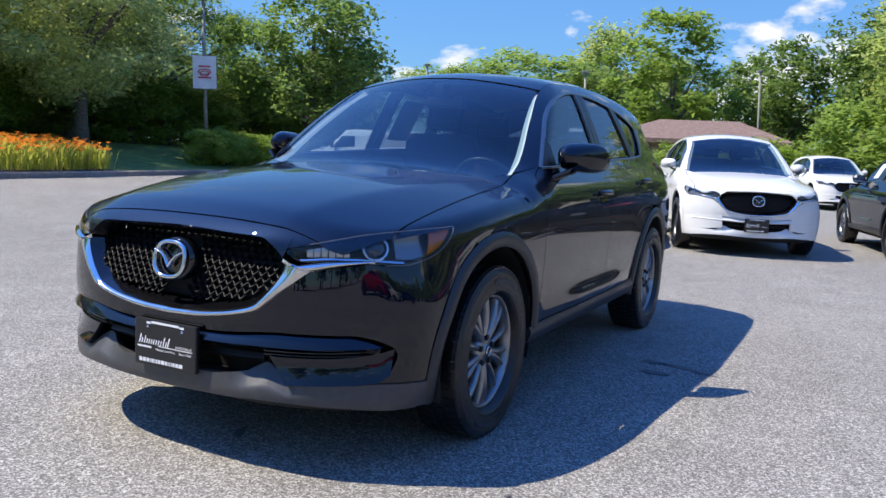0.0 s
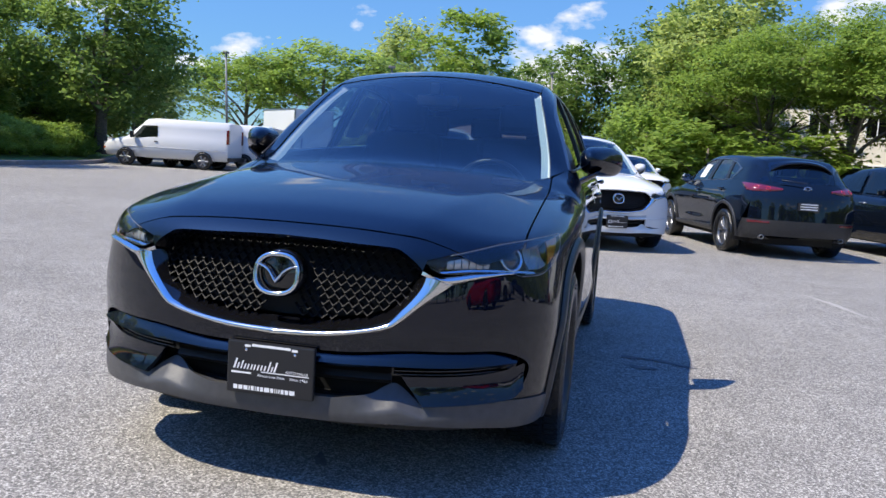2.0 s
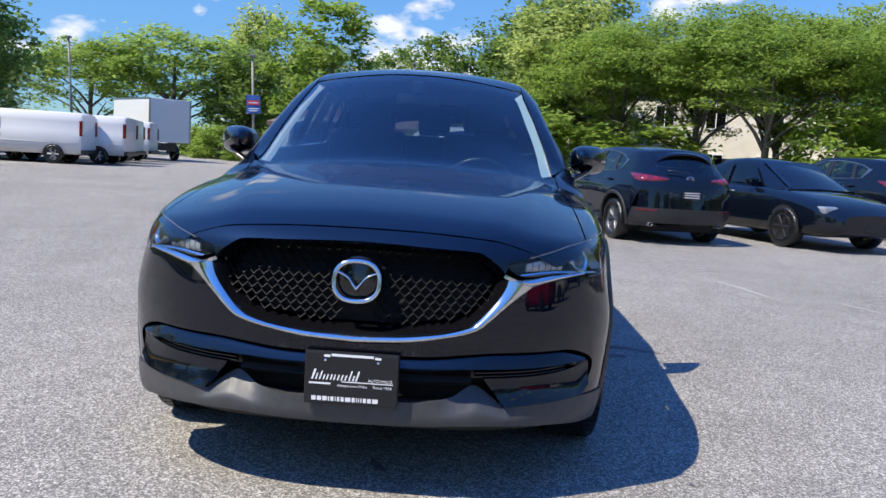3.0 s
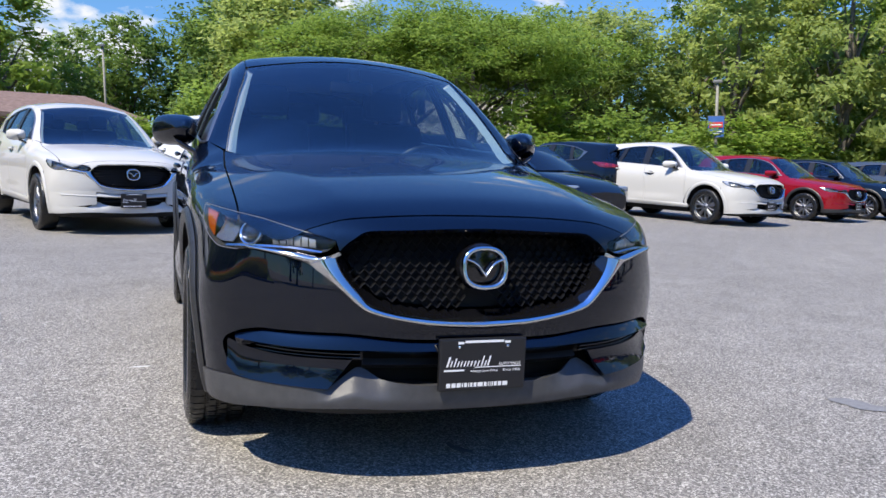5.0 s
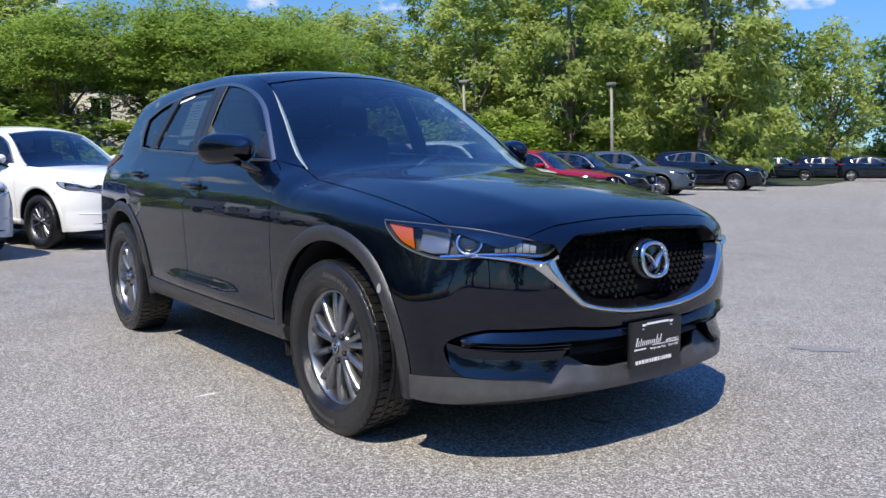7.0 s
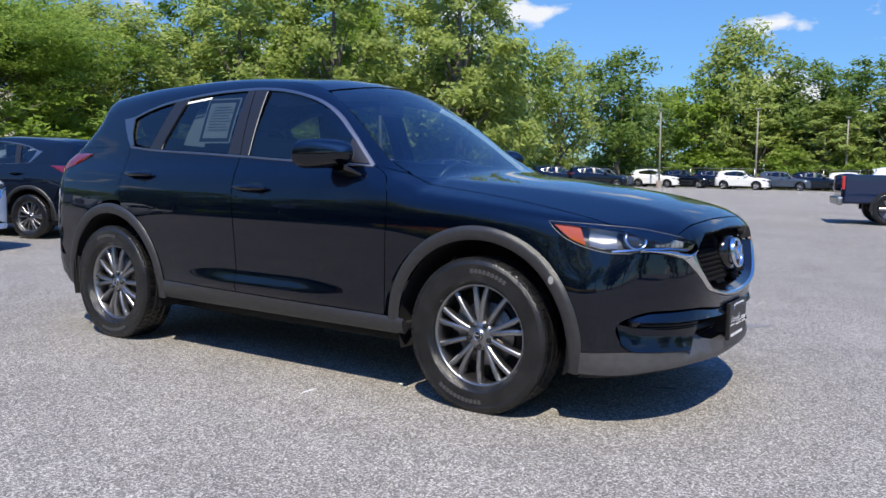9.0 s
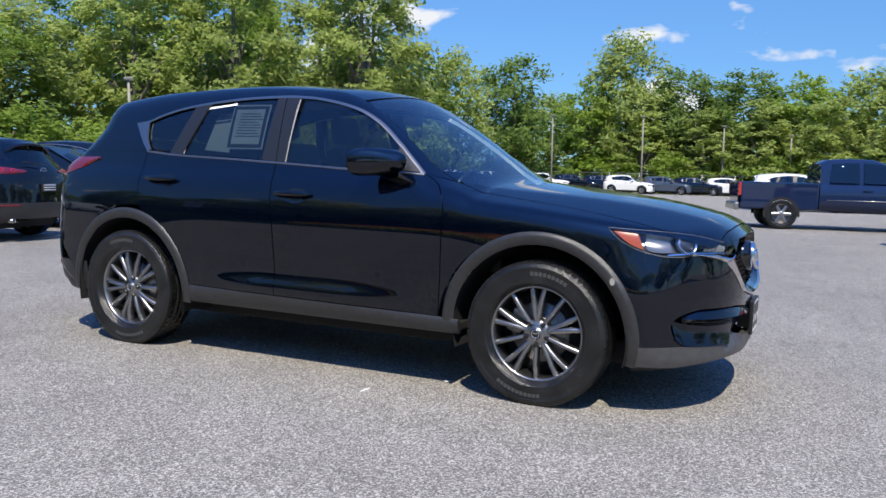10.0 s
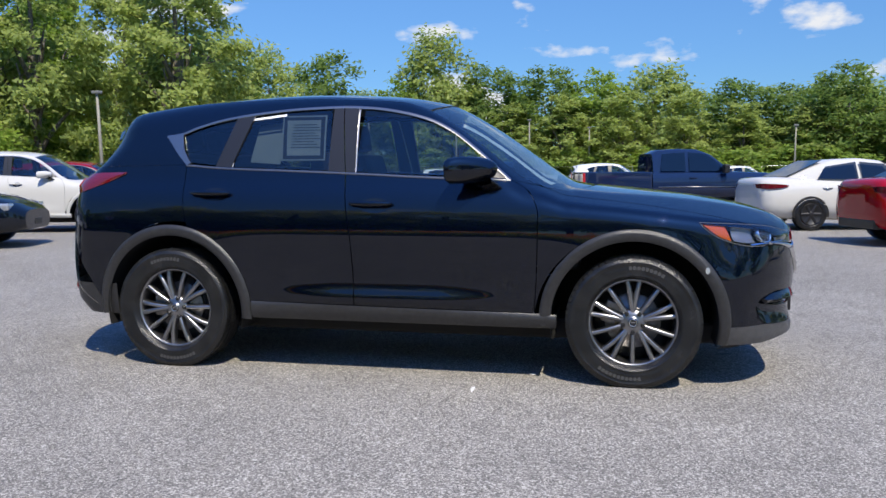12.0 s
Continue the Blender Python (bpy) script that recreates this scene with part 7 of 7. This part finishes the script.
# orange day-lilies along the kerb
def lily_bed():
    rng = np.random.default_rng(7)
    blades_v, blades_f, bloom_v, bloom_f = [], [], [], []
    part_line = line[1:22]
    out = nrm[1:22]
    for k in range(10500):
        q = rng.uniform(0, len(part_line) - 1.001)
        i, f = int(q), q % 1
        d = rng.uniform(0.25, 2.5)
        p = part_line[i] * (1 - f) + part_line[i + 1] * f + out[i] * d
        z0 = 0.16 + 0.11 * d
        h = rng.uniform(0.45, 0.8)
        a = rng.uniform(0, 6.28)
        c, s = math.cos(a), math.sin(a)
        bend = rng.uniform(0.15, 0.4)
        w = 0.014
        n = len(blades_v)
        blades_v += [(p[0] - s * w, p[1] + c * w, z0), (p[0] + s * w, p[1] - c * w, z0), (p[0] + c * bend * 0.4 + s * w, p[1] + s * bend * 0.4 - c * w, z0 + h * 0.75), (p[0] + c * bend * 0.4 - s * w, p[1] + s * bend * 0.4 + c * w, z0 + h * 0.75), (p[0] + c * bend, p[1] + s * bend, z0 + h * 0.92)]
        blades_f += [(n, n + 1, n + 2, n + 3), (n + 3, n + 2, n + 4)]
        if k % 6 == 0:
            top = z0 + rng.uniform(0.48, 0.74)
            for j in range(5):
                b = 2 * math.pi * j / 5 + a
                m = len(bloom_v)
                bloom_v += [(p[0], p[1], top), (p[0] + 0.050 * math.cos(b - 0.5), p[1] + 0.050 * math.sin(b - 0.5), top + 0.05), (p[0] + 0.08 * math.cos(b), p[1] + 0.08 * math.sin(b), top + 0.055), (p[0] + 0.050 * math.cos(b + 0.5), p[1] + 0.050 * math.sin(b + 0.5), top + 0.05)]
                bloom_f.append((m, m + 1, m + 2, m + 3))
    for name, v, f, mat, label in (("lily_leaves", blades_v, blades_f, leaf_material("lily_leaf", (0.30, 0.36, 0.05), (0.62, 0.62, 0.13)), "dense yellow-green strap leaves of day-lilies"),
                                   ("lily_blooms", bloom_v, bloom_f, leaf_material("lily_bloom", (0.55, 0.13, 0.02), (0.75, 0.26, 0.03)), "scattered orange day-lily blooms above the leaves")):
        me = bpy.data.meshes.new(name)
        me.from_pydata(v, [], f)
        me.materials.append(mat)
        tagged(new(name, me), label, "flowers", kind="stuff")


lily_bed()

# ---- poles, banners and buildings ----
POLE = textured("pole_paint", (0.19, 0.18, 0.145), (0.26, 0.25, 0.205), 5, 0.6, bump=0.1)
LAMP_HEAD = material("lamp_head", (0.16, 0.16, 0.15), 0.5)
BANNER_WHITE = textured("banner_white", (0.62, 0.63, 0.66), (0.72, 0.73, 0.75), 3, 0.8)
BANNER_BLUE = textured("banner_blue", (0.03, 0.10, 0.32), (0.05, 0.14, 0.40), 3, 0.8)
BANNER_RED = material("banner_red", (0.55, 0.05, 0.06), 0.8)


def lamp_post(x, y, height, base=0.0, banner="", turn=0.0, dark=False, low=0.0, tall=1.28, half=0.45):
    post = thing("lamp_post", ("tall dark metal lamp post" if dark else "tall pale metal lamp post") + (" with a hanging banner" if banner else " at the edge of the car park"), "lamp post", "lamp posts", place=pose(x, y, base, 2.8, 0, 0) @ pose(0, 0, 0, 0, 0, turn))
    mat = LAMP_HEAD if dark else POLE
    bm = bmesh.new()
    tube(bm, [(0, 0, -0.1), (0, 0, height * 0.5), (0, 0, height)], [0.085, 0.075, 0.06], 10)
    part("pole", bm, mat, post)
    bm = bmesh.new()
    lathe(bm, [(0.0, 0.62), (0.21, 0.62), (0.25, 0.58), (0.25, 0.0), (0.27, -0.1)], 16)
    part("footing", bm, CONCRETE, post)
    bm = bmesh.new()
    block(bm, -0.20, 0.20, -0.14, 0.14, height, height + 0.13, 0.04)
    head = part("lamp_head", bm, LAMP_HEAD, post)
    bm = bmesh.new()
    block(bm, -0.15, 0.15, -0.10, 0.10, height - 0.012, height + 0.002)
    part("diffuser", bm, M["lens"], head)
    if banner:
        bm = bmesh.new()
        z0, z1, w = low, low + tall, half
        g = np.array([[(f * w, 0.11 + 0.012 * math.sin(5 * f + 3 * v), z0 + (z1 - z0) * v) for v in np.linspace(0, 1, 7)] for f in np.linspace(-1, 1, 7)])
        fill(bm, g)
        cloth = part("banner", bm, BANNER_WHITE if banner == "white" else BANNER_BLUE, post, "white banner with a faint red mark" if banner == "white" else "blue banner with a red and white band")
        for q, zz in enumerate((z0 - 0.01, z1 + 0.01)):
            bm = bmesh.new()
            tube(bm, [(-w - 0.05, 0.1, zz), (w + 0.05, 0.1, zz)], 0.014, 6)
            part("banner_arm", bm, LAMP_HEAD, post)
        bm = bmesh.new()
        if banner == "white":
            u = np.linspace(0, 2 * np.pi, 28)
            for rr, zc in ((0.24, 0.02), (0.17, -0.05)):
                tube(bm, [(rr * math.cos(t), 0.13, (z0 + z1) / 2 + zc + 0.10 * math.sin(t)) for t in u], 0.02, 5, caps=False)
            for k, (wd, zz) in enumerate(((0.22, 0.20), (0.25, -0.24))):
                block(bm, -wd, wd, 0.125, 0.131, (z0 + z1) / 2 + zz, (z0 + z1) / 2 + zz + 0.06)
        else:
            block(bm, -w * 0.85, w * 0.85, 0.125, 0.131, z0 + tall * 0.46, z0 + tall * 0.72)
        part("banner_print", bm, BANNER_RED, cloth, "plain red shape")
        if banner != "white":
            bm = bmesh.new()
            for wd, zz in ((0.66, 0.56), (0.75, 0.24), (0.58, 0.12)):
                block(bm, -wd * w, wd * w, 0.133, 0.137, z0 + zz * tall, z0 + (zz + 0.055) * tall)
            part("banner_print", bm, M["plate_white"], cloth, "white bars of print")
    return post


lamp_post(-20.43, -21.52, 6.1, 0.6, "white", -47, low=2.62)
lamp_post(-36.0, -25.8, 6.2, 0.4)
lamp_post(-44.5, -24.6, 6.9, 0.0, dark=True)
lamp_post(-48.0, -3.9, 6.8)
lamp_post(-45.6, 26.0, 7.0)
lamp_post(-21.2, 27.4, 4.75)
lamp_post(-25.4, 22.0, 4.85, 0, "blue", -130, low=2.53, tall=0.9, half=0.33)
lamp_post(-20.6, 66.0, 6.7)
lamp_post(-13.0, 68.0, 6.7)
lamp_post(-7.2, 76.0, 6.4)
lamp_post(-1.4, 76.5, 5.6)
lamp_post(-25.3, 46.4, 6.4)
lamp_post(17.0, 74.0, 5.4)
lamp_post(-40.0, -12.1, 5.9, 0, "blue", -72, low=2.85, tall=0.98, half=0.38)

# a low building with a brown roof beyond the trees
SHINGLE = textured("brown_roof", (0.13, 0.085, 0.07), (0.22, 0.15, 0.125), 4, 0.9, bump=0.5, bump_scale=30)
BRICK = textured("brown_wall", (0.16, 0.10, 0.08), (0.26, 0.18, 0.14), 6, 0.9, bump=0.3)
STUCCO = textured("cream_wall", (0.66, 0.62, 0.54), (0.76, 0.72, 0.63), 2, 0.9, bump=0.1)


def house(name, label, x, y, turn, length, depth, wall_h, ridge, wall_mat, storeys, base=0.0):
    b = thing(name, label, "building", place=pose(x, y, base, 0, 0, turn))
    bm = bmesh.new()
    block(bm, -length / 2, length / 2, -depth / 2, depth / 2, -0.2, wall_h, 0.02)
    part("wall", bm, wall_mat, b)
    bm = bmesh.new()
    e = 0.6
    pts = [(-length / 2 - e, -depth / 2 - e, wall_h), (length / 2 + e, -depth / 2 - e, wall_h), (length / 2 + e, depth / 2 + e, wall_h), (-length / 2 - e, depth / 2 + e, wall_h), (-length / 2 + depth * 0.3, 0, ridge), (length / 2 - depth * 0.3, 0, ridge)]
    v = [bm.verts.new(p) for p in pts]
    lowr = [bm.verts.new((p[0], p[1], p[2] - 0.25)) for p in pts[:4]]
    for f in ((0, 1, 5, 4), (1, 2, 5), (2, 3, 4, 5), (3, 0, 4)):
        bm.faces.new([v[i] for i in f])
    for i in range(4):
        bm.faces.new((lowr[i], lowr[(i + 1) % 4], v[(i + 1) % 4], v[i]))
    bm.faces.new(lowr[::-1])
    part("roof", bm, SHINGLE, b)
    n = max(2, int(length / 2.6))
    for s in range(storeys):
        for k in range(n):
            cx = -length / 2 + length * (k + 0.5) / n
            zc = 0.9 + s * 2.8
            for side in (1, -1):
                bm = bmesh.new()
                for x0, x1, z0, z1 in ((-0.62, -0.54, -0.04, 1.34), (0.54, 0.62, -0.04, 1.34), (-0.62, 0.62, 1.26, 1.34), (-0.62, 0.62, -0.04, 0.04), (-0.03, 0.03, 0, 1.3)):
                    block(bm, cx + x0, cx + x1, side * depth / 2 - 0.06, side * depth / 2 + 0.06, zc + z0, zc + z1, 0.01)
                w = part("window", bm, M["plate_white"], b)
                bm = bmesh.new()
                block(bm, cx - 0.54, cx + 0.54, side * depth / 2 - 0.02, side * depth / 2 + 0.02, zc, zc + 1.28)
                part("pane", bm, M["gloss_black"], w)
    return b


house("low_building", "long low building with a brown hipped roof", -48.3, -7.6, 98, 9.5, 8, 2.6, 3.9, BRICK, 1)
house("cream_house", "cream two-storey house half hidden by trees", -50.0, 16.0, 70, 15, 10, 6.6, 9.2, STUCCO, 2)


def wire_fence(points):
    """Posts and rails along the far edge of the car park."""
    fence = thing("fence", "galvanised metal fence at the far edge of the car park", "fence", place=pose(points[0][0], points[0][1], 0))
    at = straight(points, 27) - np.array(points[0])
    bm = bmesh.new()
    tube(bm, [(0, 0, -0.05), (0, 0, 1.9)], 0.04, 6)
    first = part("post", bm, M["satin_chrome"], fence)
    for x, y in at[1:]:
        o = new("post", first.data)
        o.parent = fence
        o.location = (x, y, 0)
    for z in (0.25, 1.85):
        bm = bmesh.new()
        tube(bm, [(x, y, z) for x, y in at], 0.025, 5)
        part("rail", bm, M["satin_chrome"], fence)
    return fence


wire_fence([(-33.0, 52.0), (-31.0, 66.0), (-25.5, 74.2), (-8.0, 75.2), (26.0, 75.0)])
